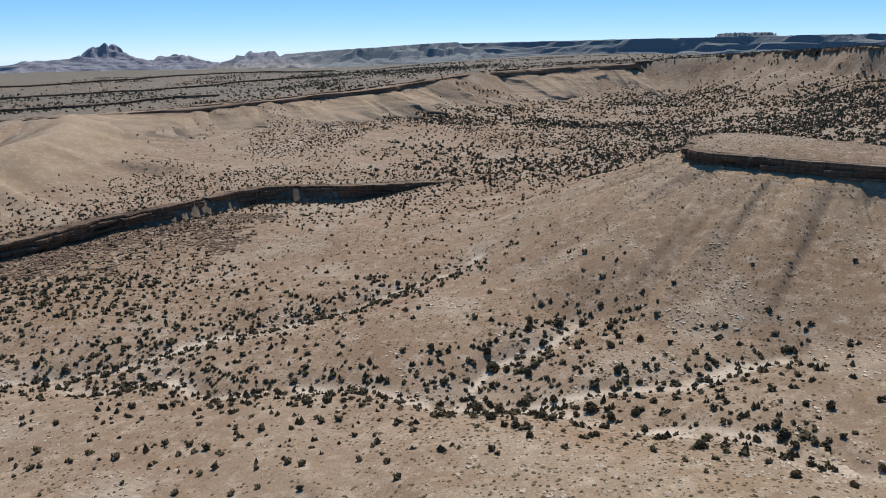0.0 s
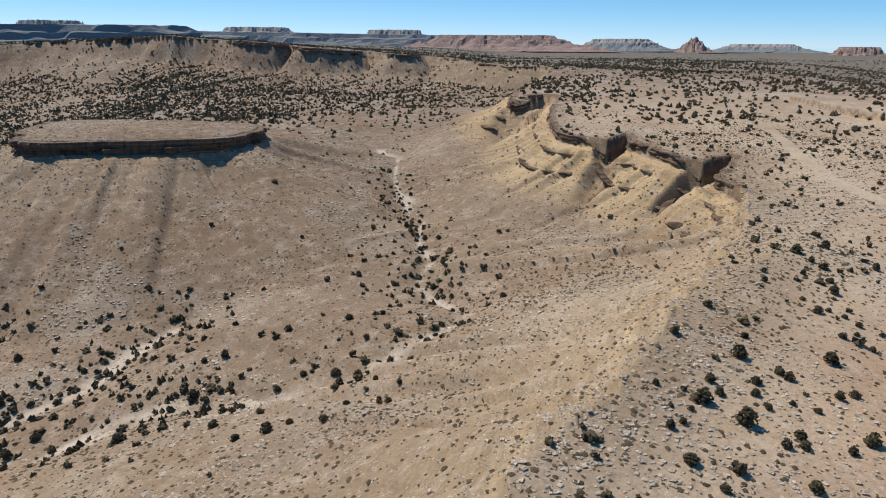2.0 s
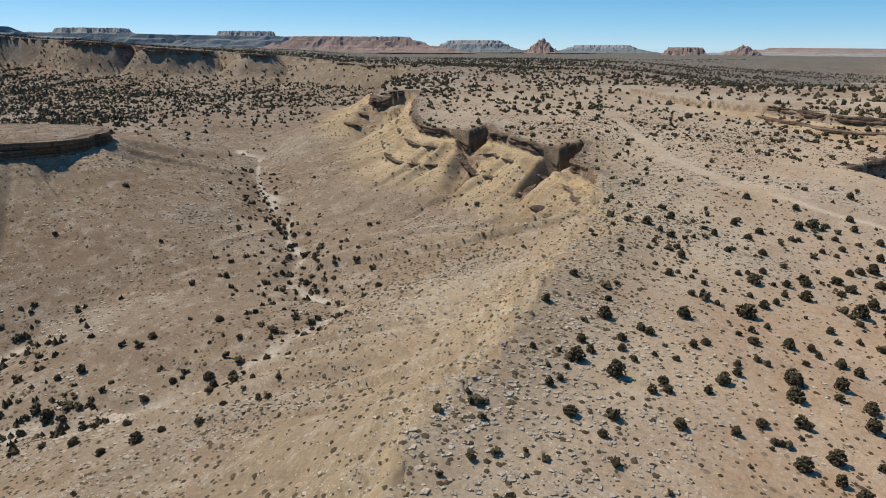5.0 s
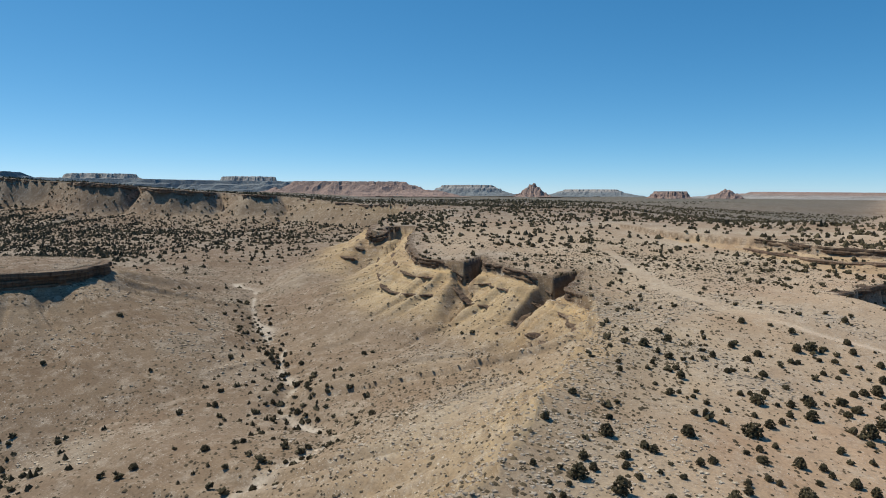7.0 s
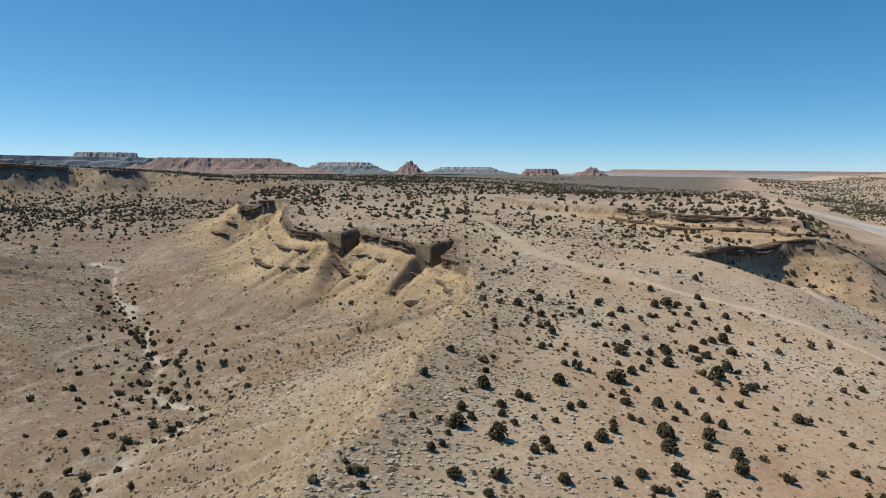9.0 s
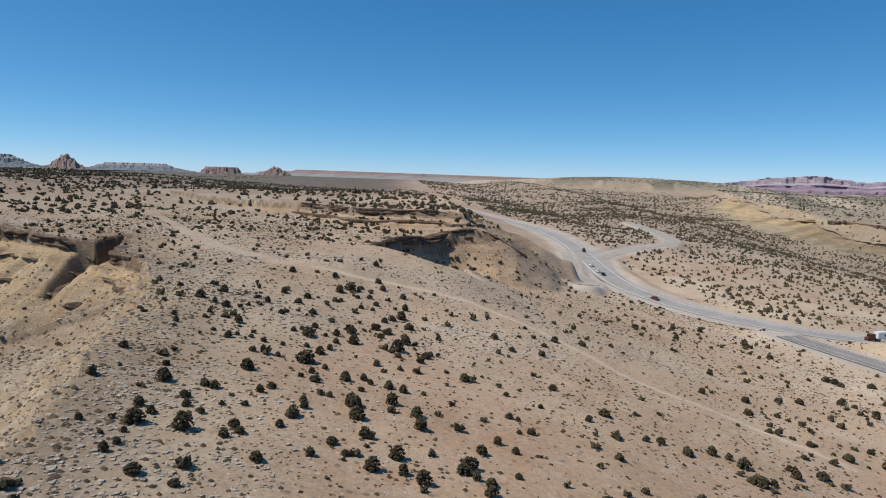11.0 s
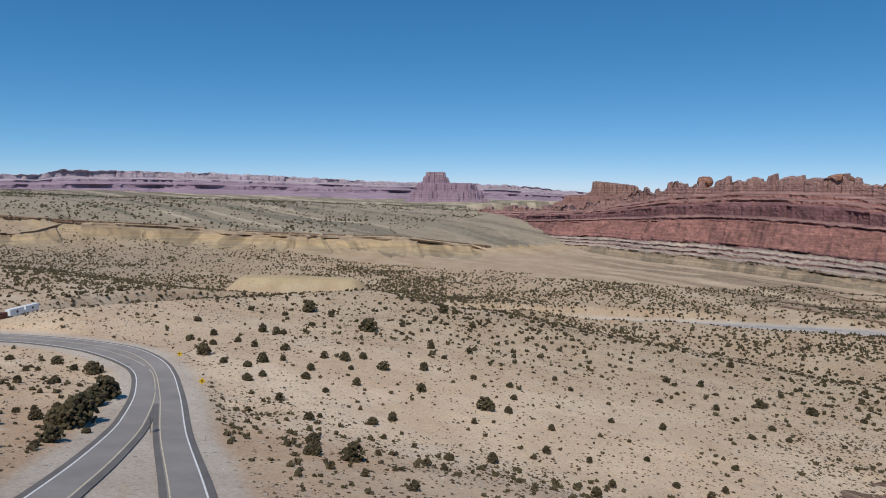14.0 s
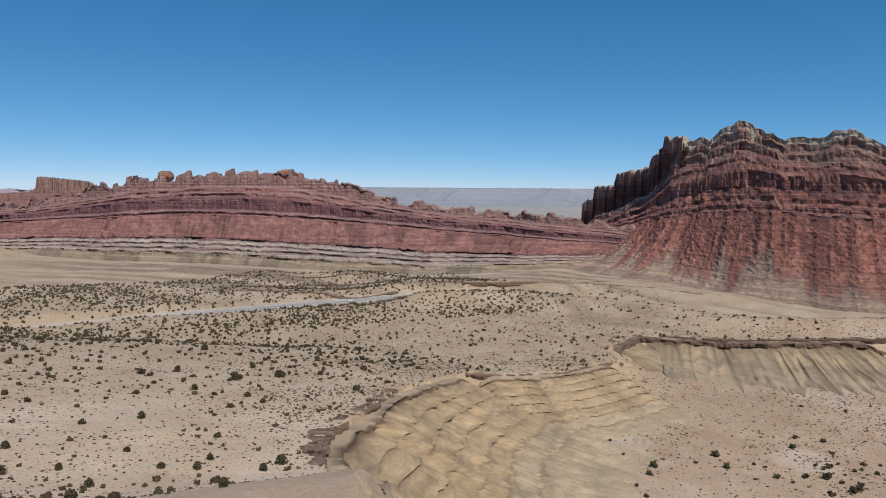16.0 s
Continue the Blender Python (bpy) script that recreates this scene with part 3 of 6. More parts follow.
# ---- the ground: one sheet to the horizon ----
def soil_of(x, y, z, k):
    """Colour of the ground by what it is: clay slopes, stony flats, red soil, washes; distance haze is painted in."""
    c = lerp3((0.395, 0.292, 0.208), (0.355, 0.25, 0.168), step(-0.2, 0.4, fbm(x, y, 130, 3, 101)))
    red = np.where(y > 50, 0.45, 1.0) * step(0.0, 0.5, fbm(x, y, 45, 3, 104) + 0.6 * np.exp(-((x - 95) ** 2 + (y - 170) ** 2) / 900) + 0.35 * np.exp(-((x - 90) ** 2 + (y + 20) ** 2) / 1400) - 0.25)
    c = c * (1 - red[..., None] * 0.55) + np.array((0.40, 0.235, 0.148)) * red[..., None] * 0.55
    stony = step(0.05, 0.45, fbm(x, y, 28, 4, 108) + 0.3 * k["inh"] * step(-400, 0, -np.abs(y)) * 0.5)
    c = c * (1 - stony[..., None] * 0.55) + np.array((0.50, 0.42, 0.335)) * stony[..., None] * 0.55
    clay = np.clip(k["slope"] * 1.3, 0, 1) * (~k["inh"]) * (0.55 + 0.45 * step(-0.3, 0.3, fbm(x, y, 35, 3, 112)))
    clay = clay * step(700, 350, y)
    brow = k["inh"] * (y > 0) * step(300, 220, np.hypot(x, y)) * np.exp(-k["d"] / 16) * (0.7 + 0.4 * fbm(x, y, 18, 3, 113))
    clay = np.maximum(clay, np.clip(brow, 0, 0.8))
    c = c * (1 - clay[..., None]) + np.array((0.45, 0.34, 0.215)) * clay[..., None]
    m = k["mesa"] * (~k["im"]) * 0.8
    c = c * (1 - m[..., None]) + np.array((0.50, 0.375, 0.255)) * m[..., None]
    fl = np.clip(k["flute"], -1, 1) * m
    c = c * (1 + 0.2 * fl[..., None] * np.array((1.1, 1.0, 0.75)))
    far = np.hypot(x, y)
    crown = k["inh"] * np.where(y > 0, step(0, 16, k["d"]), 1) * step(520, 300, far) * (0.55 + 0.25 * fbm(x, y, 70, 2, 115))
    c = c * (1 - crown[..., None]) + np.array((0.50, 0.39, 0.268)) * crown[..., None]
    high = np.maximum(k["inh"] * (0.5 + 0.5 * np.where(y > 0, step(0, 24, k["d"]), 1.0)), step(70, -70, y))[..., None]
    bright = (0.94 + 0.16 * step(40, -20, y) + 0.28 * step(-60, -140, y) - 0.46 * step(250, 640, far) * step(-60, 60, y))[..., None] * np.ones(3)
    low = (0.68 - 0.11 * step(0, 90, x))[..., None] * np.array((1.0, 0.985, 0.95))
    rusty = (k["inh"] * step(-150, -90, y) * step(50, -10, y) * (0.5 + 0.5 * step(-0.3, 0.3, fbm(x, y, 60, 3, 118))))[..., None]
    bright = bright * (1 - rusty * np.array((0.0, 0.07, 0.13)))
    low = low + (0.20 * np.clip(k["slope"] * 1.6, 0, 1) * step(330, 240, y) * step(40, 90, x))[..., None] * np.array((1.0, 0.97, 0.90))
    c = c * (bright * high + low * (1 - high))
    south = step(-120, -420, y) * step(30, -10, z)
    c = c * (1 - south[..., None] * 0.7) + np.array((0.43, 0.325, 0.205)) * south[..., None] * 0.7
    b = np.where(k["inb"], 0, np.exp(-k["db"] / 38)) * step(-200, -320, y) * (0.35 + 0.65 * step(-0.25, 0.3, fbm(x, y, 120, 3, 139))) * (1 - 0.6 * step(1400, 2200, far))
    c = c * (1 - b[..., None] * 0.85) + np.array((0.52, 0.39, 0.215)) * b[..., None] * 0.85
    band = vnoise(x / 700 + 3, (y + 0.45 * x) / 55, 140) + 0.5 * vnoise(x / 300, (y + 0.45 * x) / 22, 141)
    flat = k["inb"] * step(-500, -700, y)
    c = c * (1 - flat[..., None] * 0.8) + np.array((0.30, 0.26, 0.185)) * flat[..., None] * 0.8
    c = np.where((flat * (band > 0.25))[..., None] > 0, np.array((0.20, 0.18, 0.125)), c)
    c = np.where((flat * (band < -0.25 - 0.5 * step(-2000, -1200, y)))[..., None] > 0, np.array((0.52, 0.44, 0.31)), c)
    scrub = step(380, 640, x) * step(-70, -160, y) * (~k["inb"]) * (1 - b) * 0.55
    c = c * (1 - scrub[..., None]) + np.array((0.27, 0.22, 0.16)) * scrub[..., None]
    mo = k["mound"] * step(0.05, 0.4, k["mound"]) * 0.8
    c = c * (1 - mo[..., None]) + np.array((0.52, 0.41, 0.22)) * mo[..., None]
    pit = k["crag"] * np.exp(-(k["du"] / 60) ** 2) * 0.75
    c = c * (1 - pit[..., None]) + np.array((0.43, 0.305, 0.185)) * pit[..., None]
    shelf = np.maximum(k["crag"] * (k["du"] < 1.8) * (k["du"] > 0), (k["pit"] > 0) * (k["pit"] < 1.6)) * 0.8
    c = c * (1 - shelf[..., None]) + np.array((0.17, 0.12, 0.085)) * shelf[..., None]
    bare = k["crisp"] * (~k["inh"]) * step(40, 18, k["dd"])
    c = c * (1 - 0.85 * bare[..., None]) + np.array((0.445, 0.325, 0.185)) * 0.85 * bare[..., None]
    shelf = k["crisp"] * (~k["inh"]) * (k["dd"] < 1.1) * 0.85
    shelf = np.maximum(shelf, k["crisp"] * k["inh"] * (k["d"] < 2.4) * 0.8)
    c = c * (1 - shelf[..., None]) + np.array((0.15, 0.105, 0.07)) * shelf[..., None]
    gu = step(0.3, 1.5, k["gully"]) * (y > 0)
    c = c * (1 - gu[..., None]) + np.array((0.30, 0.215, 0.13)) * gu[..., None]
    w = np.clip(k["wash"] * 1.2, 0, 1) * step(-0.5, 0.2, fbm(x, y, 10, 3, 120))
    c = c * (1 - w[..., None] * 0.8) + np.array((0.56, 0.49, 0.40)) * w[..., None] * 0.8
    kn = step(0.15, 0.6, k["knoll"]) * (~k["inh"]) * 0.7
    c = c * (1 - kn[..., None]) + np.array((0.36, 0.27, 0.175)) * kn[..., None]
    # Dark rock of the gorge wall, with its shade put into the colour.
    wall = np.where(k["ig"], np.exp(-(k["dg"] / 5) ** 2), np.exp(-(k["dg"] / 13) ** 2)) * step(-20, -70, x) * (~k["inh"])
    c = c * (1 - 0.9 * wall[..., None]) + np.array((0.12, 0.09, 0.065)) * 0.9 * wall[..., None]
    tr, _ = polyline(TRAIL, x + 3 * vnoise(x / 30, y / 30, 121), y + 3 * vnoise(x / 30, y / 30, 122))
    tr = np.exp(-(tr / 1.1) ** 4) * np.interp(y, [15, 25, 60, 100], [0.85, 0.16, 0.06, 0.03])
    c = c * (1 - tr[..., None]) + np.array((0.66, 0.52, 0.385)) * tr[..., None]
    g = k["road"] * 0.85
    c = c * (1 - g[..., None]) + np.array((0.53, 0.475, 0.41)) * g[..., None]
    df, sf = polyline(RIDGE_FOOT, x, y)
    bed = vnoise(df / 17 + 0.8 * vnoise(x / 60, y / 60, 161), sf / 420, 162) + 0.5 * vnoise(df / 6.5, sf / 260, 163)
    beds = step(330, 120, df) * np.maximum(step(-560, -640, y), 0.6 * step(-220, -270, x) * step(-330, -360, y)) * (1 - 0.65 * step(40, 220, x)) * (k["road"] < 0.1)
    c = c * (1 - 0.75 * (beds * step(0.1, 0.3, bed))[..., None]) + np.array((0.23, 0.175, 0.12)) * 0.75 * (beds * step(0.1, 0.3, bed))[..., None]
    c = c * (1 - 0.7 * (beds * step(-0.1, -0.35, bed))[..., None]) + np.array((0.52, 0.415, 0.30)) * 0.7 * (beds * step(-0.1, -0.35, bed))[..., None]
    wood = step(1500, 2600, far) * step(-100, 400, y) * 0.75
    c = c * (1 - wood[..., None]) + np.array((0.12, 0.115, 0.085)) * wood[..., None]
    wood = step(450, 1000, far) * k["inh"] * (0.65 + 0.35 * step(-0.3, 0.2, fbm(x, y, 260, 3, 130))) * step(-100, 120, y) * 0.8
    c = c * (1 - wood[..., None]) + np.array((0.115, 0.103, 0.08)) * wood[..., None]
    # Haze over the far southern plain, put into the soil colour as grey.
    far_haze = step(1500, 2300, far) * step(-900, -1500, y) * step(200, -100, x) * 0.8
    c = c * (1 - far_haze[..., None]) + np.array((0.40, 0.40, 0.40)) * far_haze[..., None]
    steep = np.clip(np.maximum.reduce([clay, m, b, pit]), 0, 1)
    return np.concatenate([c, steep[..., None]], -1)


def build_ground():
    seen = np.concatenate([np.arange(-46, 22, 0.23), np.arange(22, 74, 0.14), np.arange(74, 241, 0.23)])
    rest = np.arange(241, 314, 1.0)
    a = np.radians(np.concatenate([seen, rest]))
    r = [2.0]
    while r[-1] < 4850:
        q = r[-1]
        r.append(q * (1.05 if q < 40 else 1.014 if q < 90 else 1.010 if q < 170 else 1.004 if q < 330 else 1.0085 if q < 1050 else 1.014 if q < 1500 else 1.03))
    r = np.array(r)
    rr, aa = np.meshgrid(r, a, indexing="ij")
    x, y = rr * np.sin(aa), rr * np.cos(aa)
    z, k = land(x, y)
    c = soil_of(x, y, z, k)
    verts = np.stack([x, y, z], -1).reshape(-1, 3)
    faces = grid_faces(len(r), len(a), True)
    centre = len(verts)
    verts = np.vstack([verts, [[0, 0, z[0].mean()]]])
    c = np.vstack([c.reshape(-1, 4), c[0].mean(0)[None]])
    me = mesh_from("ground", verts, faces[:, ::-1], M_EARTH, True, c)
    # the innermost ring is closed by a fan of its own quads
    bm = bmesh.new()
    bm.from_mesh(me)
    bm.verts.ensure_lookup_table()
    n = len(a)
    for j in range(n):
        bm.faces.new((bm.verts[centre], bm.verts[j], bm.verts[(j + 1) % n])).smooth = True
    bm.to_mesh(me)
    bm.free()
    return tagged(new("ground", me), "dry tan desert ground with stony slopes and washes", "ground", kind="structure")


ground = build_ground()


def height(x, y):
    z, _ = land(np.atleast_1d(np.asarray(x, float)), np.atleast_1d(np.asarray(y, float)))
    return z


# ---- roads ----
def ribbon(name, points, half, lift, material, parent=None, offset=0.0, thick=0.12, spacing=3.0, tilted=False):
    line = smooth_line(points, spacing)
    t = np.gradient(line[:, :2], axis=0)
    t /= np.linalg.norm(t, axis=1)[:, None]
    side = np.stack([t[:, 1], -t[:, 0]], -1)
    rows = []
    for u, dz in ((offset - half, -thick), (offset - half, 0), (offset + half, 0), (offset + half, -thick)):
        edge = line[:, :2] + side * u
        rows.append(np.column_stack([edge, (grade(edge[:, 0], edge[:, 1]) if tilted else line[:, 2]) + lift + dz]))
    verts = np.stack(rows, 1).reshape(-1, 3)
    ob = new(name, mesh_from(name, verts, grid_faces(len(line), 4)[:, ::-1], material))
    ob.parent = parent
    return ob


def road(name, label, points, half, material, lift, lines=(), shoulder=0.0, tilted=False):
    top = new(name, None)
    tagged(top, label, "road", kind="structure")
    if shoulder:
        ribbon("shoulder", points, half + shoulder, lift - 0.03, M_EDGE, top, tilted=tilted)
    ribbon("carriageway", points, half, lift, material, top, tilted=tilted)
    for offset, width, mat in lines:
        ribbon("edge_line", points, width / 2, lift + 0.02, mat, top, offset, 0.015, tilted=tilted)
    return top


road("road_ramp", "grey asphalt ramp lane with white and yellow edge lines", LANE_LEFT, 2.5, M_ASPHALT, 0.10, ((-2.3, 0.26, M_WHITE), (2.2, 0.2, M_YELLOW)), 1.0, True)
road("road_exit", "grey asphalt exit lane with yellow and white edge lines", LANE_RIGHT, 2.5, M_ASPHALT, 0.13, ((-2.2, 0.2, M_YELLOW), (2.3, 0.26, M_WHITE)), 1.0, True)
ribbon("carriageway", graded([(110, -119.5), (121.2, -131.1), (147.5, -155.8), (176, -169.8), (208.5, -171.3), (227.5, -167.2), (257, -156.9)]), 2.6, 0.112, M_ASPHALT, bpy.data.objects["road_ramp"], tilted=True)
road("road_highway", "pale asphalt desert highway with white line", HIGHWAY, 7.5, M_HIGHWAY, 0.06, ((-5.5, 0.4, M_WHITE), (5.5, 0.4, M_WHITE)))
road("road_side", "pale dirt side road curving off the highway", SIDE_ROAD, 5.0, M_GRAVEL, 0.03)
road("road_pit", "dusty gravel track by the rock cut", PIT_ROAD, 3.4, M_GRAVEL, 0.03)


# ---- red rock ridges and far tablelands ----
def bedded(name, label, category, stations, beds, seed, spacing, back=0.0, butt=(0.05, 60.0), flute=(0.02, 9.0), towers=0.0, spurs=0.0, material=None, ends=0.0, sink=0.0, stain=0.3, ragged=0.8, notches=(), kind="", bands=(), blocks=0.0, columns=0.0):
    """Layered rock from a foot line to a crest line. stations: foot x, y, z, crest x, y, z.
    beds: (share of the way in, share of the height, rows to the next, colour, sort), sort c for cliff, t for talus, s for slope."""
    st = np.array(stations, float)
    run0 = np.concatenate([[0], np.cumsum(np.hypot(*(0.5 * (np.diff(st[:, :2], axis=0) + np.diff(st[:, 3:5], axis=0))).T))])
    n = max(8, int(run0[-1] / spacing))
    run = np.linspace(0, run0[-1], n)
    st = np.stack([np.interp(run, run0, st[:, i]) for i in range(6)], -1)
    soft = np.ones(5) / 5
    for i in (0, 1, 3, 4):
        st[:, i] = np.convolve(np.pad(st[:, i], 2, mode="edge"), soft, mode="valid")
    f, h, col, sort = [], [], [], []
    for (f0, h0, rows, c0, k0), (f1, h1, _, c1, _) in zip(beds[:-1], beds[1:]):
        for q in range(rows):
            u = q / rows
            f.append(f0 + (f1 - f0) * u)
            h.append(h0 + (h1 - h0) * u)
            col.append([c0[i] + (c1[i] - c0[i]) * u * 0.35 for i in range(3)])
            sort.append(k0)
    f.append(beds[-1][0]); h.append(beds[-1][1]); col.append(beds[-1][3]); sort.append("c")
    f, h, col, sort = np.array(f), np.array(h), np.array(col), np.array(sort)
    m = len(f)
    R, J = np.meshgrid(run, np.arange(m), indexing="ij")
    F, H = f[J], h[J]
    cliff, talus = (sort == "c")[J], (sort == "t")[J]
    deep = np.hypot(st[:, 0] - st[:, 3], st[:, 1] - st[:, 4])[:, None]
    zz = np.zeros(R.shape)
    grow = step(0.0, 0.25, F)
    # buttresses common to all beds, ribs of each bed, and block by block joints
    out = butt[0] * (vnoise(R / butt[1], zz, seed) + 0.55 * vnoise(R / (butt[1] * 0.37), zz, seed + 1)) * grow
    bedno = np.cumsum(np.concatenate([[0], (sort[1:] != sort[:-1]).astype(int)]))[J]
    joint = np.floor(R / flute[1] + 0.7 * vnoise(R / (flute[1] * 1.7), bedno * 3.1, seed + 2))
    joint2 = np.floor(R / (flute[1] * 0.43) + 0.6 * vnoise(R / flute[1], bedno * 1.7, seed + 3))
    cut = flute[0] * (hash2(joint, bedno * 1.0, seed + 4) * 0.65 + hash2(joint2, bedno * 1.0, seed + 5) * 0.4 + 1.0 * vnoise(R / (flute[1] * 2.2), bedno * 5.3, seed + 6))
    out = out + np.where(cliff, cut, 0.35 * cut * (~talus))
    ribs = np.abs(vnoise(R / (flute[1] * 1.9), F * 1.2, seed + 7)) + 0.45 * np.abs(vnoise(R / (flute[1] * 0.7), F * 2.0, seed + 8))
    out = out - np.where(talus, spurs * (ribs - 0.42) * 2.0 * step(0.0, 0.12, F) , 0.3 * spurs * (ribs - 0.42))
    for s0, w0, d0 in notches:
        u = (R - s0) / w0
        out = out - d0 * np.where(u < 0, np.exp(-(u * 0.8) ** 4), np.exp(-(u * 2.2) ** 4)) * step(0.05, 0.45, F)
    rough = 0.004 * vnoise(R / (spacing * 1.4), J / 1.3, seed + 9)
    Fq = F - out - rough
    half = max(2, n // 6)
    level = np.convolve(np.pad(st[:, 5], half, mode="edge"), np.ones(2 * half + 1) / (2 * half + 1), mode="valid")[:, None]
    top = np.minimum(level, st[:, 5:6] + 12) * (1 - step(0.45, 1.0, H)) + st[:, 5:6] * step(0.45, 1.0, H) if bands else st[:, 5:6]
    if towers:
        t1 = np.clip((vnoise(R / 26, zz, seed + 11) + 0.25) * 3, -1, 1) * 0.6 + np.clip((vnoise(R / 9, zz, seed + 12)) * 4, -1, 1) * 0.4
        z = st[:, 2:3] + (top - st[:, 2:3]) * H + towers * t1 * step(0.86, 0.97, H)
    else:
        z = st[:, 2:3] + (top - st[:, 2:3]) * H
    z = z + (0.006 * (top - st[:, 2:3])) * vnoise(R / (spacing * 3), J / 2.0, seed + 13) * (H > 0.02) * (H < 0.995)
    lump = vnoise(R / 6.5, F * deep / 6.5, seed + 30) + 0.7 * vnoise(R / 3.1, F * deep / 3.1, seed + 31)
    if blocks:
        z = z + blocks * np.clip(lump - 0.1, 0, 1) * talus * step(0.06, 0.14, H)
    if columns:
        pillar = np.floor(R / 8.5 + 0.8 * vnoise(R / 14, zz, seed + 32))
        z = z + columns * (hash2(pillar, zz, seed + 33) + 0.5 * vnoise(R / 40, zz, seed + 34)) * step(0.88, 0.97, H)
    if ends:
        e = np.minimum(step(0, ends, R), step(0, ends, run[-1] - R))
        z = z - (1 - e) * sink
    x = st[:, 0:1] + (st[:, 3:4] - st[:, 0:1]) * Fq
    y = st[:, 1:2] + (st[:, 4:5] - st[:, 1:2]) * Fq
    c = col[np.clip(np.round(J + ragged * (1 + (3.0 if blocks > 2.5 else 0.0) * step(0.42, 0.2, H)) * (vnoise(R / (flute[1] * 1.5), zz, seed + 25) + 0.6 * vnoise(R / (flute[1] * 0.5), zz, seed + 26))), 0, m - 1).astype(int)]
    fan = step(0.0, 0.4, vnoise(R / (flute[1] * 2.6), F * 1.5, seed + 20) + 0.5 * vnoise(R / (flute[1] * 0.8), F * 3, seed + 21)) * np.where(talus, 1.0, 0.25)
    c = c * (1 - stain * fan[..., None] * np.array((1.0, 0.97, 0.92)))
    c = c * (1 + 0.16 * vnoise(R / (flute[1] * 1.3), J / 1.5, seed + 22))[..., None]
    if blocks:
        c = c * (1 + np.where(talus, 0.34, 0.12) * step(0.04, 0.16, H) * np.clip(lump, -0.8, 0.8))[..., None]
    c = np.concatenate([c, np.ones(R.shape)[..., None]], -1)
    if back:
        for share, fall in ((1 + back * 0.5, 0.75), (1 + back, 0.0)):
            x = np.concatenate([x, st[:, 0:1] + (st[:, 3:4] - st[:, 0:1]) * share], 1)
            y = np.concatenate([y, st[:, 1:2] + (st[:, 4:5] - st[:, 1:2]) * share], 1)
            z = np.concatenate([z, st[:, 2:3] + (z[:, m - 1:m] - st[:, 2:3]) * fall], 1)
            c = np.concatenate([c, c[:, m - 1:m]], 1)
            m += 1
    if bands:
        first = np.concatenate([[0], np.cumsum([b[2] for b in beds[:-1]])])
        cuts = [int(first[i]) for _, i in bands] + [x.shape[1] - 1]
        whole = tagged(new(name, None), label, category, kind=kind)
        for (title, _), r0, r1 in zip(bands, cuts[:-1], cuts[1:]):
            piece = np.stack([x, y, z], -1)[:, r0:r1 + 1]
            new(title, mesh_from(title, piece.reshape(-1, 3), grid_faces(n, piece.shape[1])[:, ::-1], material or M_RIDGE, False, c[:, r0:r1 + 1].reshape(-1, 4))).parent = whole
        return whole
    me = mesh_from(name, np.stack([x, y, z], -1).reshape(-1, 3), grid_faces(n, x.shape[1])[:, ::-1], material or M_RIDGE, False, c.reshape(-1, 4))
    return tagged(new(name, me), label, category, kind=kind)


CREAM, ROSE, RED, MAROON, TAN, PINK = (0.60, 0.50, 0.395), (0.37, 0.215, 0.17), (0.355, 0.17, 0.14), (0.235, 0.12, 0.112), (0.40, 0.30, 0.21), (0.42, 0.26, 0.20)
SAND = (0.47, 0.365, 0.24)
# Paler, pinker reds for the ridge: some distance haze is put into them.
RIDGE_RED, RIDGE_ROSE, RIDGE_DARK, RIDGE_PINK = (0.42, 0.205, 0.165), (0.41, 0.245, 0.215), (0.27, 0.14, 0.14), (0.47, 0.30, 0.25)
RIDGE_BEDS = [(0.0, -0.04, 2, SAND, "t"), (0.05, 0.02, 4, SAND, "t"), (0.15, 0.07, 2, TAN, "c"), (0.152, 0.095, 3, CREAM, "s"), (0.21, 0.115, 2, RIDGE_ROSE, "c"), (0.212, 0.14, 3, CREAM, "s"), (0.27, 0.165, 2, RIDGE_DARK, "c"), (0.272, 0.185, 3, CREAM, "s"),
              (0.32, 0.225, 2, RIDGE_DARK, "c"), (0.318, 0.245, 14, RIDGE_RED, "t"), (0.62, 0.50, 3, RIDGE_RED, "s"), (0.64, 0.52, 2, RIDGE_DARK, "c"), (0.632, 0.545, 3, RIDGE_ROSE, "s"), (0.69, 0.575, 7, RIDGE_DARK, "c"), (0.695, 0.70, 4, RIDGE_DARK, "s"), (0.74, 0.73, 2, RIDGE_RED, "c"), (0.742, 0.755, 3, RIDGE_ROSE, "s"),
              (0.79, 0.785, 2, RIDGE_RED, "c"), (0.792, 0.81, 3, RIDGE_ROSE, "s"), (0.86, 0.845, 8, RIDGE_ROSE, "c"), (0.872, 0.985, 2, RIDGE_PINK, "s"), (1.0, 1.0, 1, RIDGE_PINK, "s")]
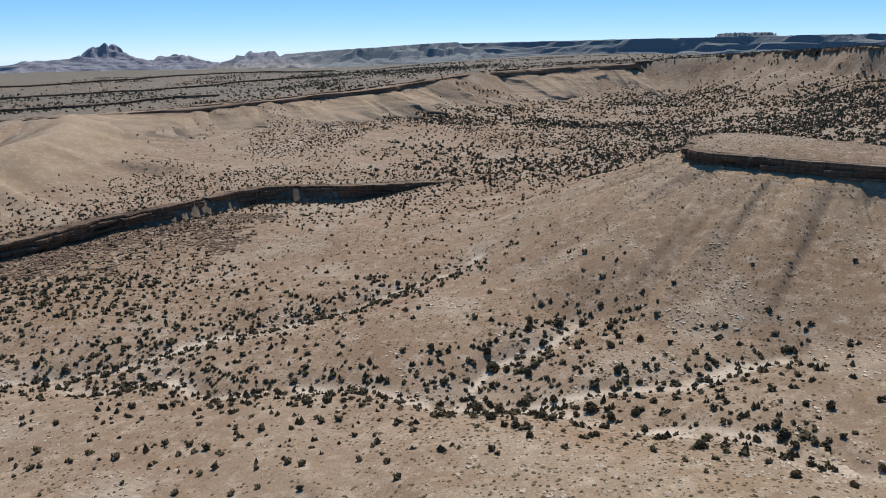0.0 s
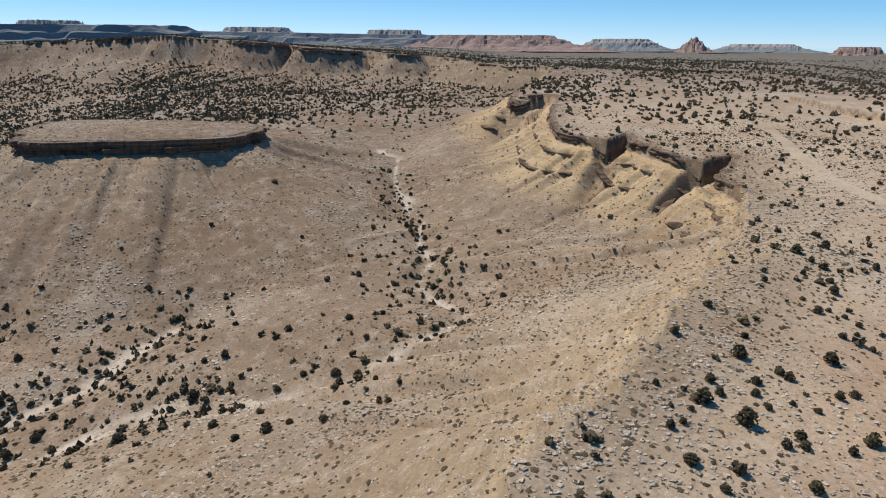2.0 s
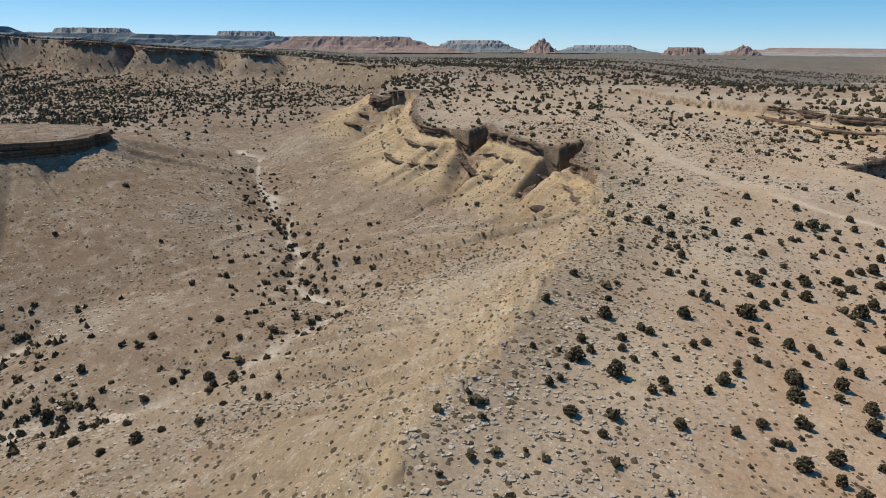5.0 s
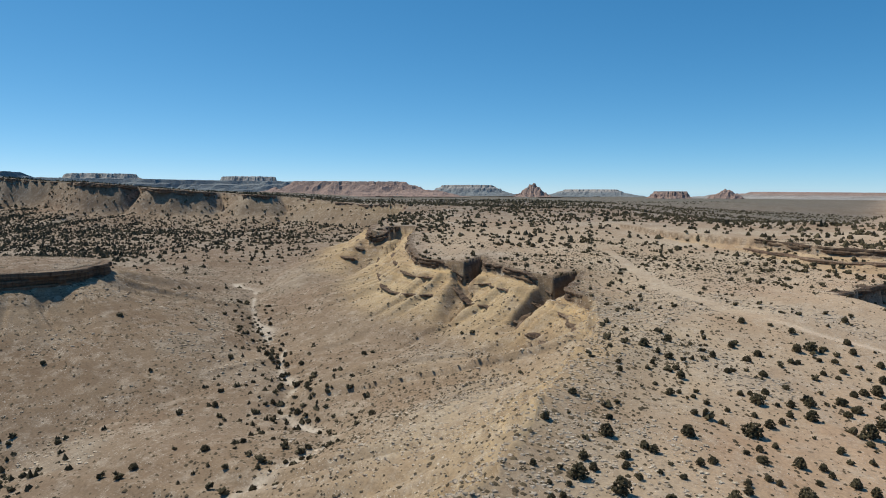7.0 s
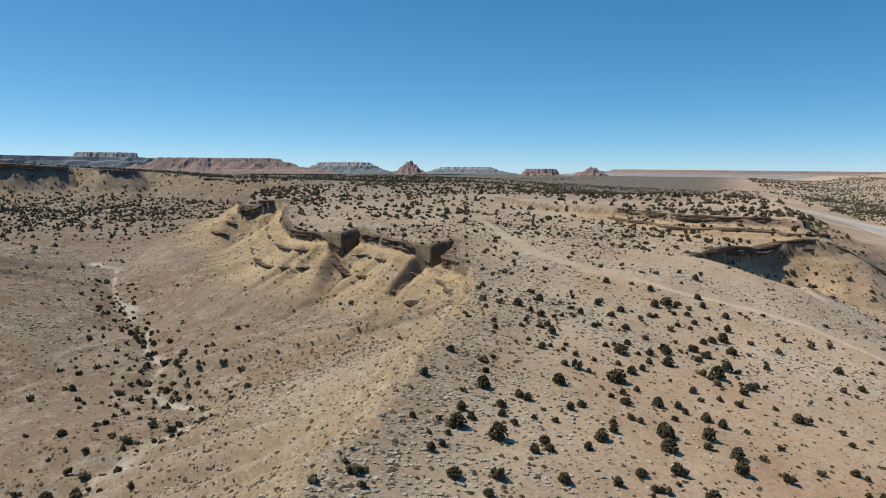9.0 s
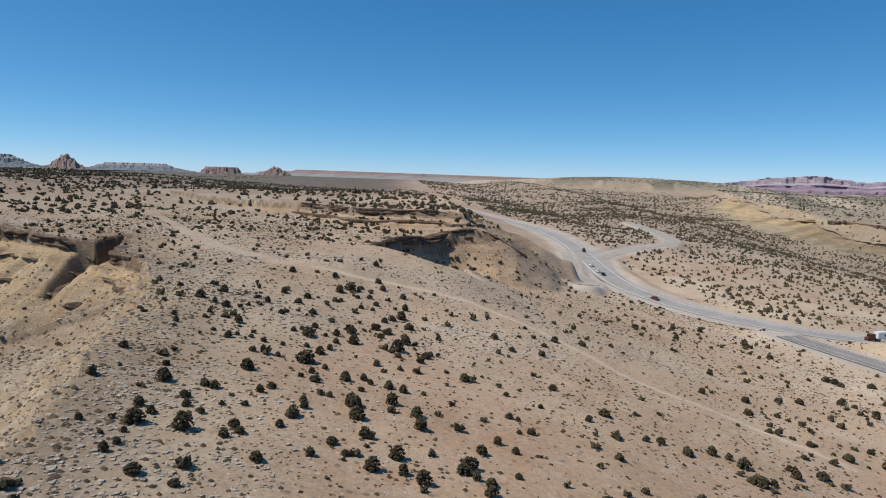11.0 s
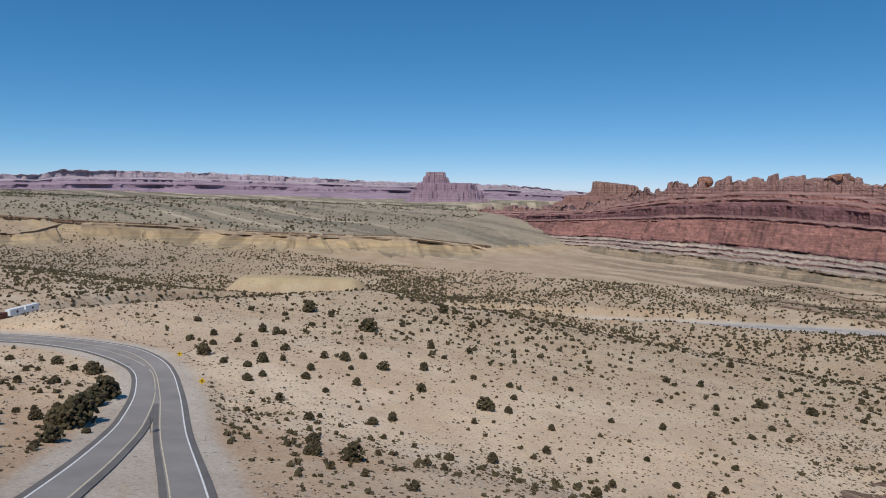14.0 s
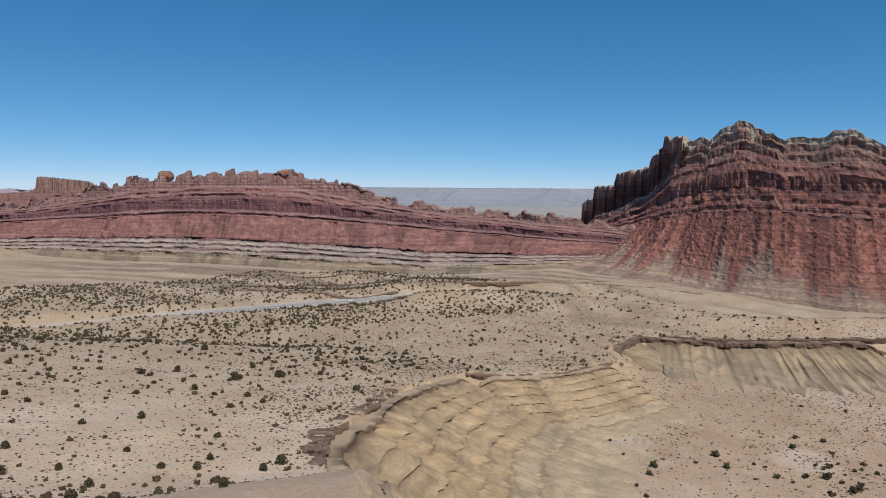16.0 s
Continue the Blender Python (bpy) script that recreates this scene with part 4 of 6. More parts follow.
bedded("red_rock_ridge", "long red and cream bedded sandstone ridge with a jagged crest", "ridge",
       [(630, -1418, -61, 713, -1762, -42), (410, -1301, -61, 489, -1681, -9), (214, -1157, -61, 208, -1487, 8), (113, -1086, -61, 95, -1398, 35), (52, -1032, -61, 27, -1331, 53), (2, -999, -61, -28, -1281, 56),
        (-33, -971, -61, -68, -1240, 62), (-87, -922, -61, -142, -1193, 66), (-142, -861, -61, -218, -1141, 64), (-187, -807, -61, -283, -1096, 46), (-238, -753, -61, -365, -1050, 23), (-283, -715, -61, -434, -1013, 11), (-362, -713, -61, -525, -958, 3), (-447, -738, -61, -569, -861, -4), (-531, -748, -61, -618, -802, -12), (-572, -706, -61, -666, -750, -24)],
       RIDGE_BEDS, 200, 2.0, 0.5, (0.035, 90.0), (0.014, 12.0), 3.0, 0.03, blocks=2.0, columns=6.0, bands=(("clay_terrace", 0), ("talus_slope", 9), ("dark_cliff", 11), ("ledge_slope", 14), ("crest", 19)))
SCREE, BRICK, FOOT = (0.43, 0.185, 0.135), (0.47, 0.23, 0.165), (0.50, 0.36, 0.255)
MOUNTAIN_BEDS = [(0.0, -0.03, 4, FOOT, "t"), (0.10, 0.012, 14, FOOT, "t"), (0.26, 0.055, 10, FOOT, "t"), (0.34, 0.095, 6, PINK, "t"), (0.39, 0.13, 16, BRICK, "t"), (0.50, 0.23, 40, SCREE, "t"), (0.70, 0.46, 2, RED, "s"), (0.72, 0.475, 2, MAROON, "c"), (0.722, 0.505, 3, BRICK, "s"),
                 (0.755, 0.535, 2, MAROON, "c"), (0.757, 0.56, 4, SCREE, "t"), (0.80, 0.61, 2, RED, "s"), (0.81, 0.62, 6, MAROON, "c"), (0.818, 0.72, 4, BRICK, "s"), (0.86, 0.765, 2, MAROON, "c"), (0.862, 0.785, 4, RED, "s"), (0.90, 0.83, 3, PINK, "c"), (0.904, 0.875, 3, ROSE, "s"),
                 (0.93, 0.90, 3, PINK, "c"), (0.934, 0.945, 3, ROSE, "s"), (0.955, 0.955, 4, CREAM, "c"), (0.96, 0.995, 2, CREAM, "s"), (1.0, 1.0, 1, CREAM, "s")]
bedded("red_rock_mountain", "dark red layered sandstone mountain with pale clay foot", "mountain",
       [(-440, -800, -61, -832, -1154, -38), (-442, -778, -61, -790, -1085, -20), (-444, -770, -61, -781, -1080, -14), (-450, -742, -61, -768, -989, 4), (-451, -738, -61, -766, -984, 8), (-458, -690, -61, -735, -861, 34), (-460, -678, -61, -730, -850, 42),
        (-462, -645, -61, -704, -790, 80), (-464, -628, -61, -699, -773, 98), (-470, -590, -61, -699, -725, 114), (-490, -570, -61, -695, -708, 108), (-485, -544, -61, -695, -702, 114), (-479, -484, -61, -707, -661, 129), (-483, -441, -61, -713, -631, 114), (-492, -413, -61, -715, -606, 101), (-505, -386, -61, -723, -565, 101), (-513, -372, -61, -723, -549, 109), (-527, -353, -61, -725, -521, 105), (-555, -332, -61, -725, -486, 90), (-610, -299, -61, -715, -407, 81), (-740, -150, -61, -860, -260, 74), (-900, 0, -61, -1000, -120, 60)],
       MOUNTAIN_BEDS, 240, 1.8, 0.4, (0.04, 90.0), (0.010, 11.0), 3.0, 0.014, None, 0, 0, 0.22, 5.0, blocks=3.0, bands=(("clay_foot", 0), ("talus_slope", 4), ("ledge_slope", 7), ("dark_cliff", 11), ("crest_cliff", 15)))


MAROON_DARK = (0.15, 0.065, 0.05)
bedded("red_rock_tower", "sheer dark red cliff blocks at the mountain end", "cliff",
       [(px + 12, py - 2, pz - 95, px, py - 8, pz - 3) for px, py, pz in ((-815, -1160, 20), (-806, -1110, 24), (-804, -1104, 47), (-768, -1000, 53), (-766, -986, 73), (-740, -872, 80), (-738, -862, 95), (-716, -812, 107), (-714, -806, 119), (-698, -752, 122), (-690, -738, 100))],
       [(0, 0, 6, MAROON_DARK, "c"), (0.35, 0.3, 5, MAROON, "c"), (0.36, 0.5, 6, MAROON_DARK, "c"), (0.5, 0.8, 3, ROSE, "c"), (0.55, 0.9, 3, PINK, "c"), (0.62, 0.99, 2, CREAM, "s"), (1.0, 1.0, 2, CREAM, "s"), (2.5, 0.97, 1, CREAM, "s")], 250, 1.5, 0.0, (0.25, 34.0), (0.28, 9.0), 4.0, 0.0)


def boulder(name, label, x, y, z, size, seed, colour_of):
    bm = bmesh.new()
    bmesh.ops.create_icosphere(bm, subdivisions=4, radius=1.0)
    r = random.Random(seed)
    for v in bm.verts:
        k = 1 + 0.14 * float(vnoise(np.array(v.co.x * 1.7), np.array(v.co.y * 1.7 + v.co.z), seed)) + 0.05 * r.random()
        v.co = Vector((v.co.x * k * size[0], v.co.y * k * size[1], v.co.z * k * size[2]))
    me = bpy.data.meshes.new(name)
    bm.to_mesh(me)
    bm.free()
    me.materials.append(colour_of)
    ob = new(name, me)
    ob.matrix_world = pose(x, y, z)
    return tagged(ob, label, "rock")


boulder("balanced_boulder", "rounded red sandstone knob balanced on the ridge crest", -22, -1263, 58, (13, 11, 9.5), 9, M_RED_ROCK)
boulder("sandstone_dome", "low rounded red sandstone dome on the ridge crest", -207, -1146, 62, (18, 12, 8), 10, M_RED_ROCK)


def tableland(name, label, category, heading, distance, width, depth, top, foot, cap_colour, slope_colour, seed, peak=0.0, cells=90, material=None, tilt=0.0):
    """A flat-topped hill: cap cliff over an apron. peak: how far its top draws to a point."""
    th = radians(heading)
    u = np.linspace(-2.1, 2.1, cells)
    v = np.linspace(-2.1, 2.1, max(24, cells // 3))
    uu, vv = np.meshgrid(u, v, indexing="ij")
    r = (np.abs(uu) ** 3 + np.abs(vv) ** 3) ** (1 / 3) * (1 + 0.10 * vnoise(uu * 4, vv * 4 + 9, seed) + 0.05 * vnoise(uu * 13, vv * 13, seed + 1))
    r = r * (1 + 0.08 * vnoise(np.arctan2(uu, vv) * 9, uu * 0, seed + 5))
    share = np.interp(r, [0, 1.0, 1.03, 1.22, 1.25, 1.55, 2.05], [1.0, 0.99, 0.80, 0.66, 0.52, 0.26, 0.0])
    if peak:
        share = np.clip(1.25 - r * (0.75 + 0.35 * np.abs(vnoise(uu * 2.6, vv * 2.6, seed + 2))), 0, 1.1) ** (1 + peak) * (1 + 0.22 * vnoise(uu * 7, vv * 7, seed + 3))
    z = foot - 4 + (top - foot + 4) * share + 0.03 * (top - foot) * vnoise(uu * 20, vv * 20, seed + 4) * (share > 0.02)
    z = z + tilt * uu * share
    ca, sa = math.cos(th), math.sin(th)
    x = distance * sa + uu * width / 2 * ca + vv * depth / 2 * sa
    y = distance * ca - uu * width / 2 * sa + vv * depth / 2 * ca
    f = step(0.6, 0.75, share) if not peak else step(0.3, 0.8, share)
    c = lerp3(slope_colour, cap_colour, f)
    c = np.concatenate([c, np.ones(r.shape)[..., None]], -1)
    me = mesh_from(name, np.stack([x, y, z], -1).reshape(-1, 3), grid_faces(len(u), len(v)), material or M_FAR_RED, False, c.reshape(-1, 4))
    return tagged(new(name, me), label, category)


# Horizon tones lifted towards blue-grey: distance haze is put into the base colours.
HAZY_WOOD, PALE, REDDISH, HAZY_ROCK = (0.22, 0.25, 0.265), (0.38, 0.36, 0.34), (0.36, 0.26, 0.22), (0.29, 0.30, 0.345)
for row in (("distant_mesa", "long dark wooded mesa on the horizon", "mesa", 8, 4200, 2500, 400, 150, 30, HAZY_WOOD, HAZY_WOOD, 300, 0.0, 160, None, 14.0),
            ("distant_mesa", "flat pale-rimmed wooded mesa on the horizon", "mesa", 16, 4500, 300, 300, 184, 60, PALE, HAZY_WOOD, 303),
            ("distant_mesa", "long dark wooded mesa on the horizon", "mesa", 36, 4250, 1500, 300, 126, 40, HAZY_WOOD, HAZY_WOOD, 304, 0.0, 120, None, -8.0),
            ("distant_mesa", "flat pale-rimmed wooded mesa on the horizon", "mesa", 30.2, 4400, 345, 300, 160, 60, PALE, HAZY_WOOD, 305),
            ("distant_mesa", "pale-rimmed wooded mesa on the horizon", "mesa", 41, 4350, 300, 300, 150, 50, PALE, HAZY_WOOD, 310),
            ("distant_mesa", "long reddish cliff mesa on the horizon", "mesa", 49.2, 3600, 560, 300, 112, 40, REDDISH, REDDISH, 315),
            ("distant_mesa", "low pale mesa on the horizon", "mesa", 59, 4300, 300, 300, 102, 40, PALE, HAZY_WOOD, 320),
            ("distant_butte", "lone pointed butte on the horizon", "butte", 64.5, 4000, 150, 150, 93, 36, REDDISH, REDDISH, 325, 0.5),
            ("distant_mesa", "low pale mesa on the horizon", "mesa", 69.2, 4400, 310, 300, 76, 36, PALE, HAZY_WOOD, 330),
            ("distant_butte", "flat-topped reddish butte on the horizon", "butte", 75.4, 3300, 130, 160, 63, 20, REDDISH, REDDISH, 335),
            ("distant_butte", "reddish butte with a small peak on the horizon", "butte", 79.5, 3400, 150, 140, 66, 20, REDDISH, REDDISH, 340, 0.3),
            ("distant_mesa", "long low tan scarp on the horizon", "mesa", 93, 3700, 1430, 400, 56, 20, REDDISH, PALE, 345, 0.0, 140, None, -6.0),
            ("distant_peak", "jagged rock peak hazed blue-grey on the horizon", "mountain", 327.3, 3600, 420, 300, 100, 10, HAZY_ROCK, HAZY_ROCK, 350, 0.5, 150),
            ("distant_peak", "long jagged rock ridge hazed blue-grey on the horizon", "mountain", 325.5, 3500, 760, 300, 62, 10, HAZY_ROCK, HAZY_ROCK, 352, 0.2, 200),
            ("distant_peak", "long jagged rock ridge hazed blue-grey on the horizon", "mountain", 332, 3550, 500, 300, 66, 10, HAZY_ROCK, HAZY_ROCK, 354, 0.2, 160),
            ("distant_peak", "small jagged rock peak on the horizon", "mountain", 322.5, 3600, 260, 260, 50, 10, HAZY_ROCK, HAZY_ROCK, 355, 0.4),
            ("distant_peak", "small jagged rock peak on the horizon", "mountain", 333.5, 3600, 200, 200, 46, 10, HAZY_ROCK, HAZY_ROCK, 360, 0.4),
            ("distant_peak", "long tilted rock ridge on the horizon", "mountain", 338.5, 3400, 420, 300, 82, 10, HAZY_ROCK, PALE, 365, 0.2),
            ("distant_mesa", "long dark wooded mesa on the horizon", "mesa", 347, 3900, 900, 400, 112, 20, HAZY_WOOD, HAZY_WOOD, 370, 0.0, 90, None, 28.0)):
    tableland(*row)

# Red rock seen through air: the purple haze is mixed into these bed colours.
HAZY_RED_A, HAZY_RED_B, HAZY_RED_C = (0.48, 0.40, 0.44), (0.40, 0.295, 0.35), (0.35, 0.26, 0.32)
bedded("distant_red_ridge", "long red sandstone ridge hazed purple far across the basin", "ridge",
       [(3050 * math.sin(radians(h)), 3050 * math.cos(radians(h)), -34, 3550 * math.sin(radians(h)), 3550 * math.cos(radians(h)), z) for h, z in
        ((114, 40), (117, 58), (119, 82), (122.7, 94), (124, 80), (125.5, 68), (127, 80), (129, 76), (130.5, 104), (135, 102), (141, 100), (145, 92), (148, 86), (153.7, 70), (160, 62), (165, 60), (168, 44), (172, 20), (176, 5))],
       [(0, -0.05, 3, (0.40, 0.32, 0.25), "t"), (0.2, 0.14, 2, HAZY_RED_A, "c"), (0.21, 0.18, 8, HAZY_RED_B, "t"), (0.55, 0.45, 4, HAZY_RED_C, "c"), (0.56, 0.58, 3, HAZY_RED_B, "s"), (0.7, 0.66, 3, HAZY_RED_C, "c"), (0.71, 0.74, 3, HAZY_RED_A, "s"), (0.84, 0.80, 4, HAZY_RED_A, "c"), (0.85, 0.985, 2, HAZY_RED_A, "s"), (1, 1, 1, HAZY_RED_A, "s")],
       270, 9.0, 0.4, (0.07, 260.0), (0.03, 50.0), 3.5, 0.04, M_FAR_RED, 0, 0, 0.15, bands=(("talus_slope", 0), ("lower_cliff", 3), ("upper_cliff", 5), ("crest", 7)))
# Butte and bench carry the same painted purple haze.
tableland("distant_butte", "red layered butte hazed purple standing before the far ridge", "butte", 159.2, 2900, 80, 110, 106, 40, (0.38, 0.27, 0.30), (0.32, 0.22, 0.27), 387, 0.0, 110)
tableland("distant_bench", "low red bench hazed purple below the far butte", "butte", 160.2, 2860, 230, 260, 60, -60, (0.33, 0.23, 0.28), (0.36, 0.26, 0.31), 389, 0.0, 110)
tableland("red_rock_bench", "low red rock bench below the cliff block", "butte", 174.4, 2250, 300, 300, 22, -60, (0.31, 0.17, 0.14), (0.33, 0.19, 0.16), 391, 0.0, 110)
tableland("red_rock_block", "red cliff block standing behind the ridge", "butte", 174.1, 2300, 130, 200, 61, -60, (0.34, 0.21, 0.17), (0.30, 0.15, 0.13), 380, 0.0, 110, None, -7.0)
# The pale blue is distance haze painted as the plateau's colour.
tableland("distant_mesa", "plateau hazed pale blue far on the horizon", "mesa", 205, 4500, 2400, 500, 50, -100, (0.36, 0.38, 0.42), (0.34, 0.36, 0.40), 385)


# ---- junipers ----
OCTA = [(1, 0, 0), (0, 1, 0), (-1, 0, 0), (0, -1, 0), (0, 0, 1), (0, 0, -1)]
OCTA_FACES = [(0, 1, 4), (1, 2, 4), (2, 3, 4), (3, 0, 4), (1, 0, 5), (2, 1, 5), (3, 2, 5), (0, 3, 5)]


def spike_mesh(bm, centre, size, rng):
    """One small ragged sprig of foliage."""
    spin = Euler((rng.uniform(0, 6), rng.uniform(0, 6), rng.uniform(0, 6))).to_matrix()
    vs = [bm.verts.new(spin @ Vector(p) * (size * rng.uniform(0.85, 1.25)) + centre) for p in OCTA]
    for f in OCTA_FACES:
        bm.faces.new([vs[i] for i in f])


def clump_mesh(bm, centre, size, rng, sub=1):
    """One uneven tuft of foliage."""
    made = bmesh.ops.create_icosphere(bm, subdivisions=sub, radius=1.0)["verts"]
    spin = Euler((rng.uniform(0, 6), rng.uniform(0, 6), rng.uniform(0, 6))).to_matrix()
    for v in made:
        k = rng.uniform(0.62, 1.3)
        v.co = spin @ (v.co * k)
        v.co = Vector((v.co.x * size, v.co.y * size, v.co.z * size * 0.85)) + centre


def juniper_crown(seed, tall, tufts=150):
    """A dense low dome of tufts with an uneven outline."""
    rng = random.Random(seed)
    bm = bmesh.new()
    lobes = [(Vector((rng.uniform(-0.16, 0.16), rng.uniform(-0.16, 0.16), 0)), rng.uniform(0.24, 0.33), rng.uniform(0.75, 1.0)) for _ in range(4)]
    for k in range(tufts):
        c, r, up = lobes[k % 4]
        a, h = rng.uniform(0, 2 * math.pi), rng.random()
        reach = r * math.sqrt(max(0.03, 1 - (h - 0.25) ** 2 * 1.75)) * math.sqrt(rng.uniform(0.45, 1.0))
        place = c + Vector((math.cos(a) * reach, math.sin(a) * reach, tall * up * (0.08 + 0.84 * h)))
        spike_mesh(bm, place, rng.uniform(0.05, 0.092), rng)
    return bm


def juniper_trunk(seed, tall):
    rng = random.Random(seed + 50)
    bm = bmesh.new()
    tube(bm, 0.055, 0.035, tall * 0.4, pose(0, 0, -0.06, rng.uniform(-8, 8), rng.uniform(-8, 8), 0), 7)
    for k in range(5):
        tube(bm, 0.03, 0.008, tall * rng.uniform(0.4, 0.6), pose(0, 0, tall * 0.08, 0, 0, 72 * k + rng.uniform(-20, 20)) @ pose(0, 0, 0, rng.uniform(25, 52), 0, 0), 5)
    return bm


JUNIPERS = []
for k, tall in enumerate((0.60, 0.72, 0.55, 0.86, 0.64, 0.76)):
    trunk, crown = bpy.data.meshes.new("trunk"), bpy.data.meshes.new("crown")
    for me, bm, mat in ((trunk, juniper_trunk(k, tall), M_BARK), (crown, juniper_crown(k, tall), M_JUNIPER)):
        bm.to_mesh(me)
        bm.free()
        me.materials.append(mat)
    JUNIPERS.append((trunk, crown))


def juniper(x, y, z, width, kind, turn, label):
    top = new("juniper", None)
    top.matrix_world = pose(x, y, z - 0.03 * width, 0, 0, turn) @ Matrix.Diagonal((width, width, width, 1))
    tagged(top, label, "tree", group="junipers on the desert slopes")
    for name, me in zip(("trunk", "crown"), JUNIPERS[kind]):
        new(name, me).parent = top


RIDGE_TOP = [(99.8, 41.9, 1.9), (95.3, 34.1, 1.6), (89.1, 32.4, 2.6), (98.8, 23.5, 2.9), (120.0, 40.5, 1.4), (124.1, 42.2, 1.4), (139.3, 42.0, 2.5), (148.8, 39.4, 2.3), (137.7, 38.4, 1.6), (136.4, 36.0, 2.2), (130.4, 37.4, 1.4), (131.1, 33.0, 1.9), (126.9, 31.3, 2.1), (118.6, 33.6, 1.3), (115.0, 30.0, 2.1), (117.4, 29.2, 1.1), (117.4, 26.7, 1.3), (109.7, 24.8, 1.4), (116.5, 24.3, 1.3), (112.6, 23.6, 1.2), (116.1, 20.9, 1.1), (109.7, 20.7, 1.2), (109.5, 16.0, 3.4), (115.0, 14.2, 2.1), (118.3, 12.9, 1.5), (118.0, 17.0, 1.6), (125.0, 17.8, 2.9), (127.0, 20.7, 1.7), (128.5, 19.2, 1.4), (131.7, 17.1, 1.9), (139.2, 14.6, 1.8), (127.0, 14.7, 1.4), (128.6, 12.6, 1.8)]
RIDGE_BACK = [(132.5, 10.0, 2.3), (124.8, 8.9, 2.7), (123.1, 12.2, 1.8), (142.8, 19.1, 2.3), (156.4, 22.2, 2.7), (150.5, 23.4, 2.4), (157.9, 27.7, 2.1), (137.6, 24.8, 1.8), (146.2, 29.5, 1.9), (178.7, 29.0, 2.2), (177.0, 17.8, 2.1), (169.2, 13.0, 3.2), (165.7, 15.4, 2.6), (158.6, 14.5, 1.9), (163.5, 10.9, 1.7), (165.2, 8.0, 2.0), (155.2, 9.5, 2.0), (160.7, 6.2, 2.1), (155.1, 6.7, 1.6), (146.3, 3.5, 2.1), (149.1, 2.1, 2.1), (152.2, 0.1, 2.9), (139.3, 5.6, 2.9), (137.0, 2.7, 2.7), (133.1, 4.2, 2.1), (125.2, 0.9, 3.4), (131.1, -0.8, 2.6), (144.6, -1.8, 2.8), (170.3, -0.7, 2.4), (160.8, -0.8, 2.2), (174.1, 5.0, 2.1), (179.8, 6.3, 2.5), (194.6, 7.6, 2.3)]
RIDGE_EDGE = [(71.9, 35.5, 1.2), (79.1, 31.8, 1.7), (73.9, 30.5, 2.7), (77.3, 29.8, 1.5), (70.7, 30.2, 1.0), (65.1, 30.1, 1.4), (67.1, 29.5, 1.1), (61.4, 25.7, 2.2), (60.5, 21.5, 1.5), (84.3, 27.9, 1.8), (81.0, 26.7, 1.6), (74.1, 24.9, 2.9), (69.2, 32.1, 1.0), (89.5, 26.9, 2.0), (89.1, 25.6, 1.7), (83.0, 23.0, 1.1), (79.2, 24.4, 1.2), (84.0, 20.2, 1.3), (89.6, 19.5, 1.5), (92.3, 18.4, 1.7), (98.3, 13.0, 2.2), (99.4, 15.4, 1.3), (102.6, 14.0, 1.5), (107.1, 12.5, 1.6), (101.8, 8.9, 2.2), (103.7, 6.0, 1.5), (102.2, 4.9, 1.3), (97.6, 6.1, 1.4), (89.1, 13.5, 1.3), (86.4, 12.9, 1.6), (82.9, 13.9, 2.8), (91.1, 6.8, 3.4)]
RIDGE_NEAR = [(86.4, 5.7, 2.9), (102.2, 1.9, 2.4), (101.5, -0.4, 1.9), (94.1, 1.3, 2.4), (90.7, 1.3, 1.4), (73.5, 20.3, 1.6), (75.0, 18.8, 1.8), (76.4, 20.0, 1.9), (78.8, 15.0, 1.4), (68.6, 15.6, 2.2), (72.0, 10.3, 1.4), (76.1, 8.3, 1.9), (80.2, 4.6, 2.0), (73.7, 6.4, 1.3), (90.5, -2.5, 2.5), (85.9, -2.7, 2.3), (93.1, 11.5, 1.4), (92.9, 10.2, 1.2), (121.1, 0.5, 1.7), (113.9, 4.2, 1.9)]
SLOPE_ABOVE_TRAIL = [(75.3, 0.3, 2.5), (71.2, 3.1, 2.4), (69.9, -2.7, 2.4), (71.4, -0.2, 1.7), (77.7, -3.8, 1.2), (74.4, -7.3, 2.0), (76.1, -8.5, 2.4), (81.5, -10.3, 2.1), (86.1, -13.3, 1.6), (83.7, -15.3, 1.4), (97.4, -16.6, 1.6), (96.8, -18.0, 1.1), (109.2, -18.0, 1.4), (105.5, -23.3, 1.4), (118.4, -28.3, 2.2), (102.8, -30.8, 1.7), (107.7, -34.8, 2.6), (69.2, -18.3, 2.3), (68.3, -14.6, 1.7), (69.6, -10.2, 2.0), (72.2, -10.5, 2.1), (73.2, -9.0, 1.4), (76.1, -14.6, 1.3), (163.5, -46.1, 2.7), (158.6, -38.0, 2.3), (113.6, -11.4, 2.4), (150.3, -21.6, 2.1), (141.7, -24.2, 1.8), (139.8, -8.1, 1.7), (124.1, -4.8, 2.4), (126.0, -5.9, 1.6)]
